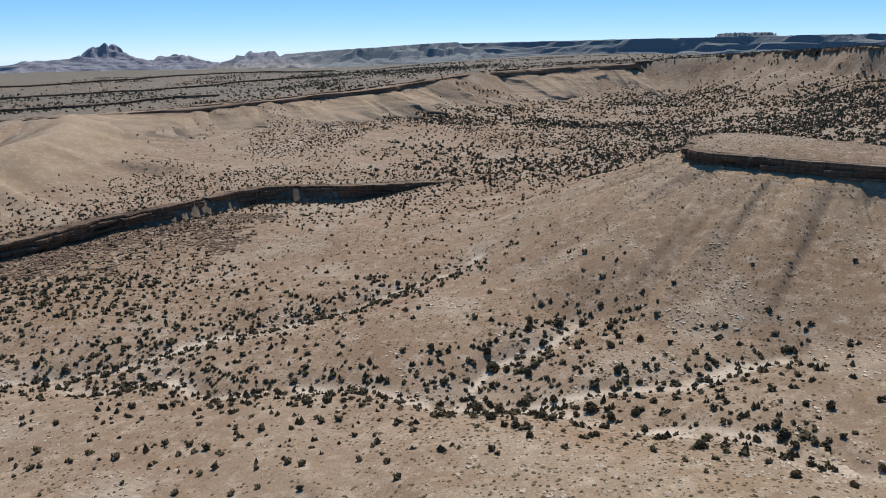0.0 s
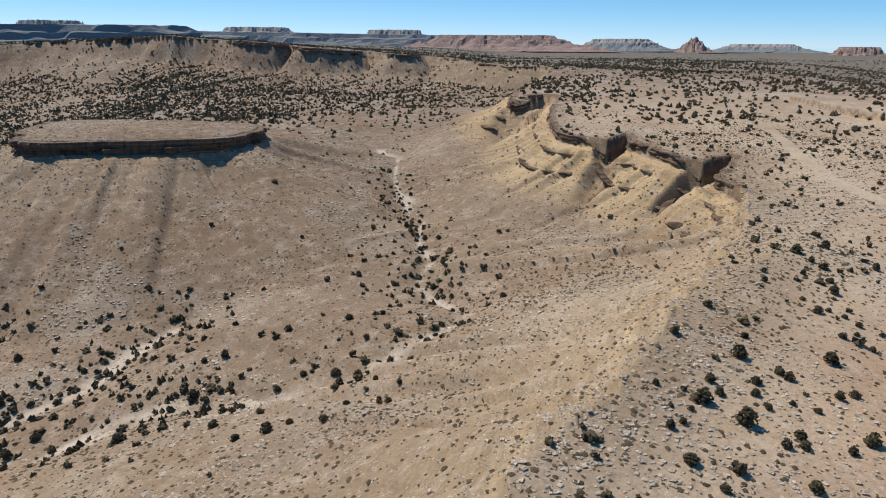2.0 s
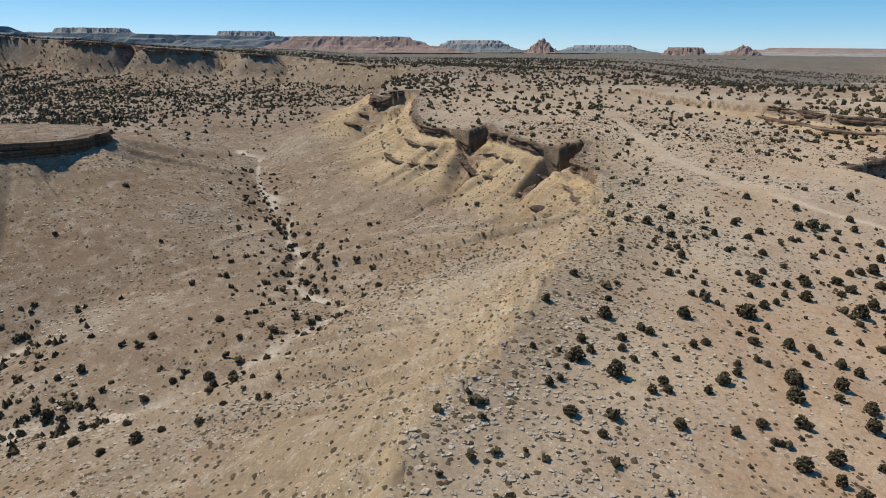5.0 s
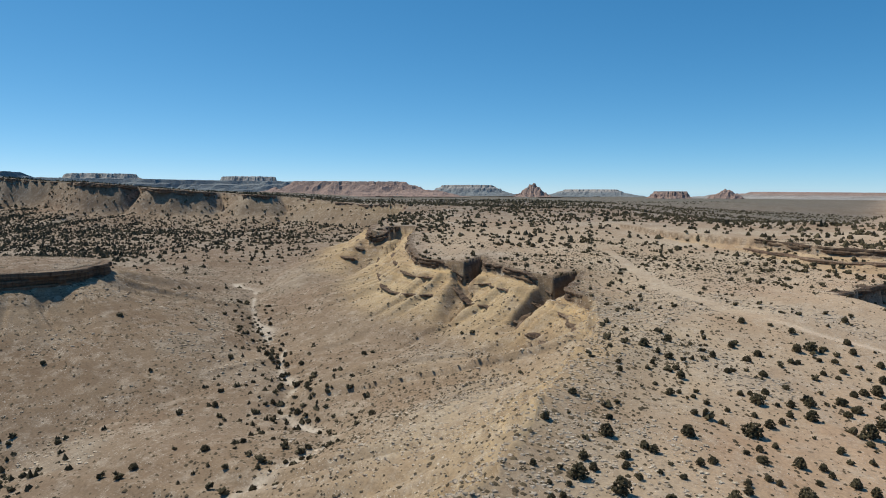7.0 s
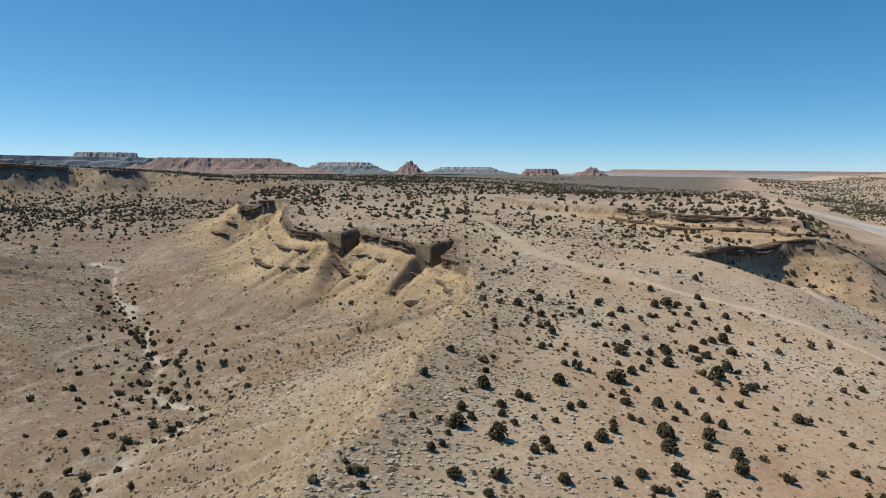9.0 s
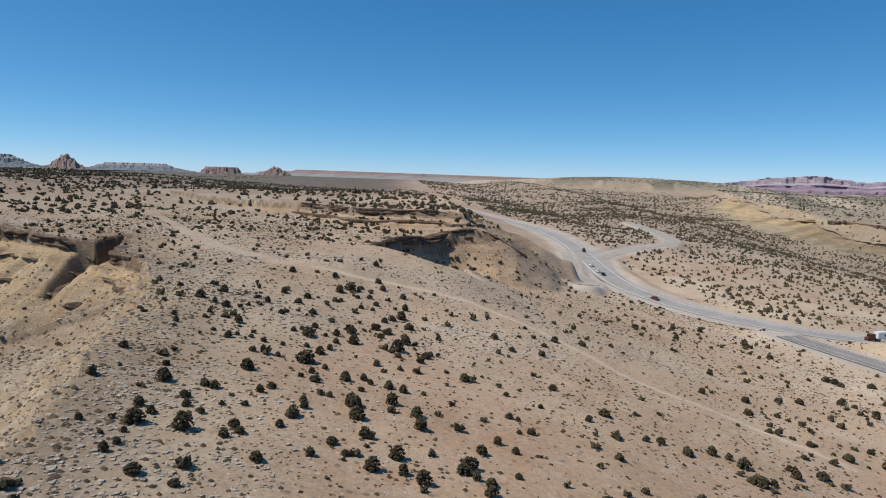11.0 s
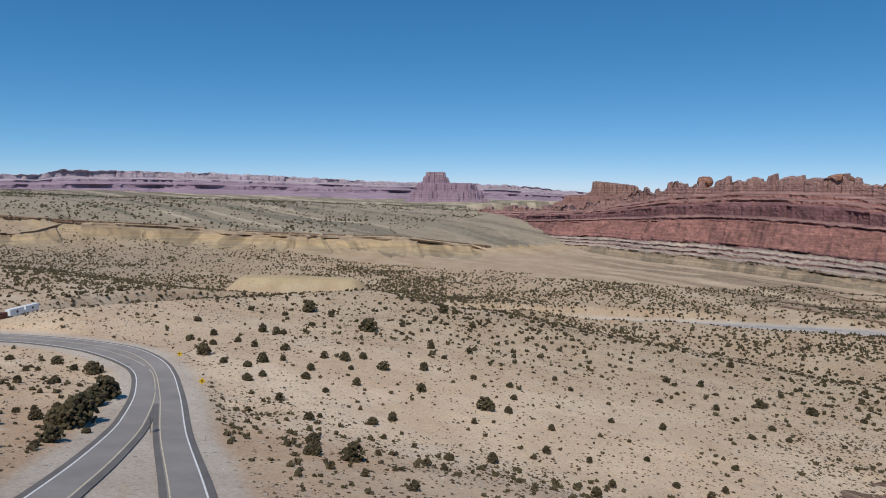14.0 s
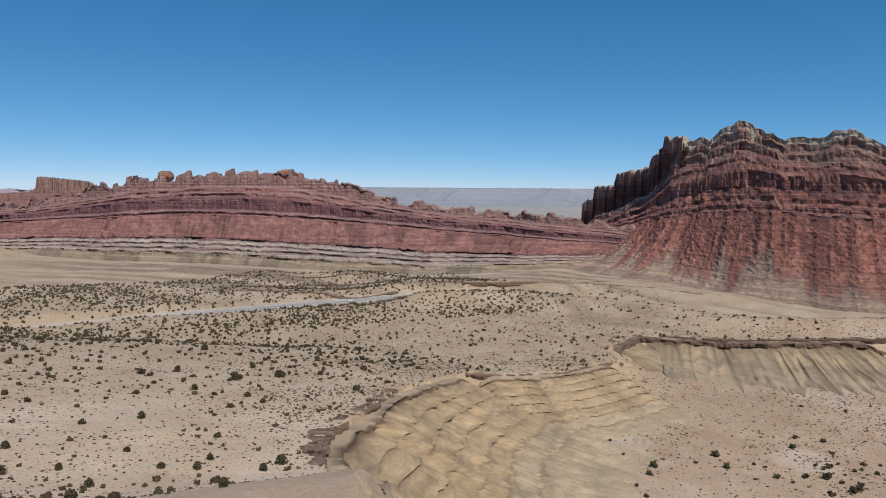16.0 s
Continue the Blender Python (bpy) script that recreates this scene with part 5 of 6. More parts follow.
SLOPE_BELOW_TRAIL = [(220.5, -80.1, 3.2), (237.2, -100.7, 3.1), (218.9, -94.2, 2.5), (243.1, -113.8, 2.8), (167.2, -81.8, 2.3), (145.1, -69.7, 2.1), (146.1, -80.5, 2.9), (133.7, -74.6, 2.7), (230.3, -124.4, 3.4), (213.2, -124.5, 3.0), (139.3, -84.6, 2.0), (156.5, -100.4, 2.9), (190.1, -131.9, 3.2), (187.5, -132.5, 2.4), (191.9, -130.7, 2.8), (190.6, -144.4, 3.3), (164.1, -116.8, 3.2), (154.8, -119.5, 2.7), (171.2, -134.9, 2.3), (172.7, -146.1, 3.9), (149.6, -126.1, 3.8), (162.0, -142.0, 3.0), (154.7, -142.8, 6.3), (118.3, -78.7, 2.0), (114.2, -84.1, 2.8), (122.2, -94.3, 1.7), (112.9, -42.3, 1.3), (99.3, -39.2, 1.6), (99.8, -41.6, 2.0), (97.0, -45.1, 2.5), (99.4, -50.2, 2.2)]
ROAD_BEND = [(96.2, -53.7, 2.6), (90.0, -53.0, 3.3), (90.8, -55.9, 1.6), (97.6, -63.4, 2.1), (100.6, -69.9, 2.7), (85.0, -59.5, 1.9), (77.9, -38.6, 2.4), (72.8, -34.6, 2.1), (75.3, -43.5, 1.5), (79.2, -41.6, 1.2), (78.5, -31.4, 1.3), (71.8, -24.2, 2.2), (66.6, -26.5, 1.9), (94.5, -76.5, 2.0), (98.7, -52.8, 1.6), (123.2, -117.7, 7.9), (119.8, -110.5, 8.1), (107.4, -96.2, 8.0), (104.6, -90.9, 7.0), (95.2, -79.8, 4.5), (108.5, -92.5, 5.6), (98.1, -89.4, 2.2), (114.5, -92.5, 2.9), (120.4, -102.2, 2.8), (121.0, -97.5, 1.9)]
BEYOND_ROAD = [(135.3, -174.5, 3.9), (125.9, -174.3, 3.8), (126.6, -182.6, 4.7), (116.6, -161.4, 4.2), (116.1, -168.2, 2.9), (105.5, -175.2, 4.0), (109.7, -184.4, 3.4), (98.6, -151.1, 3.2), (82.7, -139.6, 2.9), (82.3, -144.1, 1.8), (108.1, -204.1, 4.8), (105.0, -211.9, 3.7), (101.1, -196.0, 2.7), (90.9, -180.7, 3.6), (93.9, -166.8, 2.7), (68.5, -118.0, 4.2), (132.0, -204.0, 4.2), (148.0, -180.3, 5.7), (172.6, -215.6, 3.8), (161.8, -233.6, 4.9), (156.2, -234.4, 4.4), (153.5, -235.6, 3.9), (155.8, -209.1, 4.1), (144.3, -203.1, 3.5), (173.1, -203.4, 4.2), (158.6, -198.7, 3.5), (194.4, -232.7, 3.6), (183.4, -305.7, 10.5), (170.8, -305.0, 4.8), (129.7, -265.6, 9.2), (158.7, -266.0, 4.3), (122.3, -188.3, 2.7), (114.7, -202.4, 3.7)]
FLAT_SOUTH = [(61.4, -106.3, 4.9), (54.0, -108.6, 5.5), (70.4, -149.2, 3.8), (68.2, -156.9, 3.3), (45.7, -96.5, 1.9), (44.5, -105.8, 1.7), (62.9, -139.7, 1.9), (55.0, -120.4, 1.9), (74.0, -190.2, 3.9), (82.7, -214.6, 4.0), (93.3, -204.3, 4.7), (44.8, -135.1, 3.3), (37.7, -143.8, 3.5), (51.3, -184.8, 6.1), (44.7, -187.2, 3.4), (44.5, -120.9, 2.3), (40.5, -119.8, 2.1), (35.6, -93.3, 2.4), (28.6, -162.0, 2.9), (50.5, -170.9, 2.2), (31.5, -181.9, 2.6), (64.8, -215.1, 3.1), (52.1, -215.0, 3.1), (47.5, -203.3, 2.6)]
FLAT_RIM = [(13.2, -136.0, 3.0), (5.3, -122.2, 2.7), (6.4, -109.1, 2.0), (11.5, -149.0, 2.4), (18.3, -162.5, 2.1), (17.5, -205.3, 2.9), (2.7, -209.3, 2.9), (5.6, -174.7, 2.2), (10.9, -186.4, 1.7), (-1.9, -161.2, 2.6), (-9.5, -159.8, 2.6), (-12.7, -146.4, 2.9), (-10.0, -96.1, 1.9), (-1.4, -136.7, 2.7), (-28.3, -160.5, 3.5), (-23.5, -155.6, 2.6), (-12.6, -165.5, 2.2), (-16.2, -186.0, 2.7), (-23.0, -225.4, 3.2), (-31.1, -245.3, 3.5), (-30.4, -281.9, 4.9), (-49.2, -286.0, 5.0), (-13.8, -259.7, 3.2), (-9.1, -299.4, 3.6), (-24.7, -368.7, 5.1), (-67.4, -290.5, 3.6), (-34.7, -233.2, 2.9), (94.3, -252.4, 4.2), (80.1, -257.4, 3.7), (128.4, -358.2, 7.1), (120.9, -358.3, 5.8), (100.2, -325.4, 5.2)]
WASH_LOW = [(1.5, 200.0, 3.2), (2.1, 204.5, 2.6), (11.3, 206.6, 4.1), (19.2, 207.2, 3.0), (26.6, 199.4, 2.5), (33.7, 187.0, 2.7), (25.4, 184.1, 3.0), (6.2, 193.0, 2.8), (25.1, 167.7, 2.8), (43.3, 168.0, 2.2), (30.2, 163.0, 2.1), (-8.5, 180.7, 5.3), (-4.1, 178.3, 2.6), (-10.4, 186.8, 3.1), (1.9, 174.2, 2.9), (16.7, 148.0, 3.9), (20.6, 142.7, 2.7), (26.3, 143.2, 2.8), (8.3, 159.0, 2.7), (1.2, 161.0, 2.4), (3.5, 153.5, 2.6), (-0.9, 147.4, 2.5), (5.1, 139.4, 2.4), (-5.4, 157.7, 3.3), (-11.3, 158.9, 3.9), (-6.5, 138.8, 3.5), (-0.9, 131.3, 2.5), (2.1, 125.0, 2.2), (15.9, 128.4, 2.2), (18.5, 138.3, 2.4), (28.7, 128.4, 2.0), (34.9, 121.2, 2.9)]
WASH_HIGH = [(116.6, 153.2, 2.4), (85.4, 175.7, 2.3), (123.8, 103.3, 2.0), (85.8, 103.0, 2.2), (93.0, 126.8, 2.6), (100.2, 122.6, 1.9), (106.2, 118.9, 1.6), (74.1, 86.6, 1.6), (69.0, 83.6, 1.7), (69.9, 87.4, 1.3), (67.1, 89.4, 1.5), (64.1, 89.6, 1.9), (57.7, 87.4, 1.8), (50.2, 93.2, 2.7), (45.6, 96.2, 2.1), (55.3, 94.5, 1.9), (46.8, 106.2, 2.5), (53.7, 116.8, 2.2), (55.8, 105.7, 2.1), (65.6, 116.0, 1.8), (71.9, 102.6, 2.4), (74.7, 102.4, 1.7), (76.9, 110.7, 3.0), (79.2, 105.6, 2.7), (72.6, 116.7, 2.1), (77.1, 97.1, 1.6), (89.0, 94.7, 1.7), (81.8, 136.9, 2.2), (66.3, 139.6, 2.6), (61.9, 141.7, 2.3), (59.6, 124.6, 2.9), (53.2, 128.9, 3.1)]
WASH_HEAD = [(97.9, 106.2, 1.6), (125.5, 130.3, 2.4), (123.3, 121.0, 1.7), (114.0, 111.6, 1.7), (137.6, 149.7, 2.5), (131.7, 145.7, 1.7), (142.4, 147.3, 2.2), (140.2, 141.0, 2.1), (152.5, 162.2, 2.3), (153.4, 156.6, 2.5), (165.0, 178.9, 2.1), (189.1, 209.7, 2.2), (178.2, 204.9, 1.9), (146.1, 157.8, 2.6), (128.1, 142.8, 1.7), (136.5, 129.8, 1.5), (157.6, 181.4, 1.7)]

rng = random.Random(5)
for places, where in ((RIDGE_TOP, "on the stony ridge top"), (RIDGE_BACK, "on the stony ridge top"), (RIDGE_EDGE, "near the ridge edge"), (RIDGE_NEAR, "on the stony ridge top"),
                      (SLOPE_ABOVE_TRAIL, "on the slope above the trail"), (SLOPE_BELOW_TRAIL, "on the slope by the trail"), (ROAD_BEND, "inside the road bend"),
                      (BEYOND_ROAD, "on the flat beyond the road"), (FLAT_SOUTH, "on the pale stony flat"), (FLAT_RIM, "on the flat by the cliff rim"),
                      (WASH_LOW, "beside the dry wash"), (WASH_HIGH, "beside the dry wash"), (WASH_HEAD, "along the dry wash")):
    xs, ys = np.array([p[0] for p in places]), np.array([p[1] for p in places])
    for (x, y, w), z in zip(places, height(xs, ys)):
        kind = rng.randrange(6)
        size = "large spreading" if w > 4.5 else "low rounded" if w < 1.9 else "dark green"
        juniper(x, y, float(z), w * 1.0, kind, rng.uniform(0, 360), f"{size} juniper {where}")


# ---- scattered growth and stones, too many to count ----
def scatter(name, label, category, template, faces, x, y, size, material, sink=0.05, seed=0, smooth=False):
    """Many small copies of one rough shape, joined into a single mesh on the ground."""
    r = np.random.RandomState(seed)
    z = height(x, y)
    n, m = len(x), len(template)
    a = r.uniform(0, 2 * math.pi, n)
    t = template[None] * r.uniform(0.72, 1.28, (n, m, 1))
    px = (t[..., 0] * np.cos(a)[:, None] - t[..., 1] * np.sin(a)[:, None]) * size[:, None]
    py = (t[..., 0] * np.sin(a)[:, None] + t[..., 1] * np.cos(a)[:, None]) * size[:, None]
    pz = t[..., 2] * size[:, None] * r.uniform(0.75, 1.25, (n, 1))
    verts = np.stack([px + x[:, None], py + y[:, None], pz + (z - sink * size)[:, None]], -1).reshape(-1, 3)
    f = (faces[None] + (np.arange(n) * m)[:, None, None]).reshape(-1, faces.shape[1])
    return tagged(new(name, mesh_from(name, verts, f, material, smooth)), label, category, kind="stuff")


def shape_of(bm):
    bmesh.ops.triangulate(bm, faces=bm.faces)
    bm.verts.index_update()
    v = np.array([p.co[:] for p in bm.verts])
    f = np.array([[p.index for p in q.verts] for q in bm.faces])
    bm.free()
    return v, f


def bush_shape(seed, tufts, sub=1):
    r = random.Random(seed)
    bm = bmesh.new()
    for k in range(tufts):
        a = 0.5 * r.random()
        far = 0.27 * (0.55 + 0.45 * r.random())
        clump_mesh(bm, Vector((math.cos(a + k * 6.28 / tufts) * far, math.sin(a + k * 6.28 / tufts) * far, 0.14 + 0.3 * r.random())), r.uniform(0.17, 0.25), r, sub) if sub else spike_mesh(bm, Vector((math.cos(a + k * 6.28 / tufts) * far, math.sin(a + k * 6.28 / tufts) * far, 0.16 + 0.25 * r.random())), r.uniform(0.2, 0.3), r)
    return shape_of(bm)


def throw(count, x0, x1, y0, y1, seed, density):
    """Places in a rectangle, kept by a density from 0 to 1."""
    r = np.random.RandomState(seed)
    x, y = r.uniform(x0, x1, count), r.uniform(y0, y1, count)
    z, k = land(x, y)
    keep = r.random_sample(count) < density(x, y, z, k) * (k["road"] < 0.1) * (polyline(TRAIL[3:], x, y)[0] > 2.5)
    return x[keep], y[keep], k


BELT = [(-330, 240), (-278, 300), (-195, 440), (-95, 465), (-40, 470), (46, 525), (120, 560), (200, 586), (330, 650)]


def thick_north(x, y, z, k):
    dg, _ = polyline(BELT, x, y)
    belt = np.maximum(np.exp(-(dg / 62) ** 2), 0.9 * np.exp(-(polyline([(-360, 130), (-240, 225), (-185, 265)], x, y)[0] / 48) ** 2))
    grove = step(-0.25, 0.35, fbm(x, y, 110, 3, 401))
    low = 1 - k["inh"] * 0.55
    n = (0.05 + 0.95 * grove * step(330, 480, y) + 0.16 * grove * step(20, -60, x) + 0.95 * belt) * low
    n = n * (1 - 0.93 * k["mesa"] * step(0.12, 0.4, k["mesa"]))
    wash = np.zeros(x.shape)
    for line in WASHES:
        dw, _ = polyline(line, x, y)
        wash = np.maximum(wash, np.exp(-(dw / 15) ** 2))
    n = n * (1 - 0.95 * step(0.2, 0.5, k["knoll"]))
    n = n + 0.8 * wash * (~k["inh"]) * step(60, 0, x)
    return np.where((y < 260) & (x > 40), 0.55 * wash * step(190, 120, x), n) * np.where(k["slope"] > 0.35, 0.25, 1) * step(-330, -250, x + 0.15 * y)


def thick_woods(x, y, z, k):
    grove = step(-0.25, 0.35, fbm(x, y, 60, 4, 407))
    grove = np.maximum(grove, np.exp(-(polyline(BELT, x, y)[0] / 34) ** 2))
    return (0.12 + 0.88 * grove) * (~k["inh"]) * step(-160, -60, x) * np.where(k["d"] < 90, 0.4, 1) * step(430, 500, y + 0.3 * x) * (1 - k["mesa"])


def thick_bench(x, y, z, k):
    return (0.1 + 0.9 * step(-0.2, 0.4, fbm(x, y, 130, 3, 409))) * k["inh"]


def thick_east(x, y, z, k):
    grove = step(-0.3, 0.4, fbm(x, y, 90, 3, 411))
    near = step(210, 300, np.hypot(x, y))
    return (0.16 + 0.6 * grove) * k["inh"] * near * np.where(k["crag"] > 3, 0.5, 1) * (k["wash"] < 0.3)


def thick_upper(x, y, z, k):
    grove = step(-0.3, 0.35, fbm(x, y, 120, 3, 417))
    return (0.06 + 0.8 * grove) * (~k["inh"]) * (1 - k["mesa"]) * step(250, 330, y + 0.2 * x) * np.where(k["slope"] > 0.3, 0.2, 1)


def thick_plain(x, y, z, k):
    return (0.2 + 0.8 * step(-0.2, 0.3, fbm(x, y, 160, 3, 419))) * np.where(k["inb"], 1.0, 0.0) * step(0, 40, k["db"] + 40)


def thick_basin(x, y, z, k):
    grove = step(-0.35, 0.25, fbm(x, y, 70, 3, 421))
    far = step(0, 40, -y - 150 + 0.10 * (x - 300))
    past = np.where(x > 285, 1.0, step(-430, -500, y))
    return (0.3 + 0.7 * grove) * past * far * (k["mound"] < 0.1) * np.where(k["inb"], 0.12, 1 - 0.6 * np.exp(-k["db"] / 34))


def thick_cove(x, y, z, k):
    return (~k["inh"]) * np.exp(-(polyline([(-190, -120), (-225, -150), (-260, -180)], x, y)[0] / 26) ** 2) * 0.5 + 0.03 * (~k["inh"])


def thick_any(x, y, z, k):
    return (0.15 + 0.5 * step(-0.2, 0.4, fbm(x, y, 50, 3, 429))) * k["inh"]


def thick_wash(x, y, z, k):
    near = np.minimum.reduce([polyline(line, x, y)[0] for line in WASHES])
    return (~k["inh"]) * (0.85 * np.exp(-(near / 13) ** 2) * step(-0.4, 0.2, fbm(x, y, 22, 3, 430)) + 0.02)


def thick_flat(x, y, z, k):
    return (0.25 + 0.5 * step(-0.3, 0.4, fbm(x, y, 60, 3, 427))) * k["inh"] * (k["mound"] < 0.1) * step(-215, -330, y) * step(-50, 30, x - (-230 - 0.3 * y - 40))


BUSH_V, BUSH_F = bush_shape(3, 6, 0)
FAR_V = np.array([(-0.42, -0.05, 0.1), (-0.1, -0.42, 0.06), (0.22, -0.02, 0.1), (-0.08, 0.36, 0.06), (-0.1, -0.04, 0.62), (-0.05, 0.2, 0.06), (0.2, -0.2, 0.1), (0.48, 0.18, 0.06), (0.18, 0.46, 0.1), (0.2, 0.16, 0.5)])
FAR_F = np.array([(0, 1, 4), (1, 2, 4), (2, 3, 4), (3, 0, 4), (5, 6, 9), (6, 7, 9), (7, 8, 9), (8, 5, 9)])
for where, args, dens, lo, hi, far in (("north valley", (60000, -420, 480, 120, 860), thick_north, 1.3, 3.0, True), ("north valley floor", (26000, -500, 760, 780, 1400), thick_north, 3.0, 5.5, True),
                                  ("valley woods", (15000, -160, 620, 380, 1050), thick_woods, 2.6, 5.4, True), ("western benches", (9000, -1100, -150, 640, 1700), thick_bench, 3.2, 6.0, True), ("east tableland", (15000, 130, 620, -40, 640), thick_east, 1.5, 3.0, False), ("tableland woods", (24000, 300, 1300, -50, 1150), thick_east, 2.4, 5.0, True), ("far tableland", (16000, -400, 1900, 300, 2300), thick_east, 3.0, 5.5, True),
                                  ("upper valley", (26000, 110, 780, 320, 1150), thick_upper, 2.2, 4.4, True), ("plain beyond the bluffs", (12000, 450, 2600, -2000, -400), thick_plain, 4.0, 8.0, True), ("basin", (34000, 180, 1350, -820, -120), thick_basin, 2.0, 4.4, True), ("far basin", (9000, 900, 2700, -900, -60), thick_basin, 4.0, 7.0, True), ("southern basin", (14000, -330, 420, -780, -470), thick_basin, 2.2, 4.2, True), ("southern flat", (6000, -230, 360, -620, -215), thick_flat, 1.6, 3.6, False),
                                  ("cliff foot basin", (1500, -330, -60, -260, -60), thick_cove, 1.6, 4.2, False), ("western flat", (2600, -420, -60, -570, -300), thick_any, 1.2, 3.0, False), ("upper wash", (2400, 25, 210, 60, 250), thick_wash, 1.1, 2.7, False), ("dry wash", (3600, -260, 60, 110, 270), thick_north, 1.3, 2.9, False)):
    x, y, _ = throw(*args, 431 + len(where), dens)
    size = np.random.RandomState(7).uniform(lo, hi, len(x)) * np.random.RandomState(8).uniform(0.55, 1.0, len(x))
    scatter("scrub_trees", f"dark scattered juniper scrub over the {where}", "scrub", FAR_V if far else BUSH_V, FAR_F if far else BUSH_F, x, y, size, M_JUNIPER, 0.05, 9)


def low_shrubs(x, y, z, k):
    return (0.25 + 0.75 * step(-0.2, 0.3, fbm(x, y, 45, 3, 433))) * k["inh"] * (k["mound"] < 0.1)


for where, args in (("ridge", (2600, 20, 330, -140, 130)), ("southern flat", (4200, -140, 330, -480, -110))):
    x, y, _ = throw(*args, 435 + len(where), low_shrubs)
    size = 0.7 + 1.3 * np.random.RandomState(17).random_sample(len(x)) ** 2
    scatter("low_shrubs", f"small dark round shrubs dotted over the {where}", "shrub", BUSH_V, BUSH_F, x, y, size, M_JUNIPER, 0.05, 18)


def tuft_places(count, x0, x1, y0, y1, seed, thin=1.0):
    def dens(x, y, z, k):
        return thin * (0.35 + 0.65 * step(-0.3, 0.4, fbm(x, y, 35, 3, 441))) * (k["wash"] < 0.5) * np.where(k["slope"] > 0.55, 0.35, 1)
    return throw(count, x0, x1, y0, y1, seed, dens)


TUFT_V = np.array([(0.5 * math.cos(a), 0.5 * math.sin(a), -0.04) for a in np.arange(5) * 1.2566] + [(0.04, -0.02, 0.30)])
TUFT_F = np.array([(i, (i + 1) % 5, 5) for i in range(5)])
for where, args, lo, hi in (("ridge", (40000, 20, 330, -150, 130), 0.3, 1.0), ("southern flat", (40000, -140, 330, -470, -100), 0.35, 1.2),
                            ("valley floor", (70000, -240, 290, 30, 360), 0.42, 1.25), ("western flat", (16000, -430, -120, -600, -310), 0.5, 1.5), ("cliff foot", (30000, -480, -30, -340, -40), 0.5, 1.7)):
    x, y, _ = tuft_places(*args, 451 + len(where))
    size = lo + (hi - lo) * np.random.RandomState(12).random_sample(len(x)) ** 2.2
    scatter("dry_tufts", f"low dry grey-brown desert scrub on the {where}", "scrub", TUFT_V, TUFT_F, x, y, size, M_SAGE, 0.0, 13, True)


def stone_places(count, x0, x1, y0, y1, seed):
    def dens(x, y, z, k):
        rim = np.exp(-(k["d"] / 9) ** 2)
        gorge = 0.8 * np.exp(-(polyline([(-330, 250), (-240, 300), (-200, 350)], x, y)[0] / 34) ** 2) * (~k["inh"])
        return np.clip(gorge + step(0.1, 0.5, fbm(x, y, 28, 4, 108) + 0.12) * 0.8 * (x > -200) + 0.9 * rim + 0.7 * k["wash"], 0, 1)
    return throw(count, x0, x1, y0, y1, seed, dens)


STONE_V, STONE_F = shape_of((lambda bm: (bmesh.ops.create_cube(bm, size=1.0, matrix=Matrix.Diagonal((1, 0.8, 0.26, 1))), bm)[1])(bmesh.new()))
for where, args, lo, hi in (("ridge", (52000, 15, 210, -80, 90), 0.18, 0.75), ("southern flat", (34000, -140, 260, -400, -100), 0.2, 0.8), ("wash", (22000, -200, 190, 80, 260), 0.25, 1.2),
                            ("mesa slopes", (5000, 30, 220, 180, 340), 0.3, 1.2)):
    x, y, _ = stone_places(*args, 461 + len(where))
    size = lo + (hi - lo) * np.random.RandomState(14).random_sample(len(x)) ** 2.4
    scatter("loose_stones", f"pale loose sandstone slabs strewn over the {where}", "stones", STONE_V, STONE_F, x, y, size, M_ROCK, 0.0, 15)


x, y, _ = stone_places(16000, -330, -150, 220, 400, 469)
scatter("loose_stones", "dark broken boulders below the gorge wall", "stones", STONE_V, STONE_F, x, y, 0.8 + 2.4 * np.random.RandomState(14).random_sample(len(x)) ** 2.4, M_CAP, 0.0, 16)


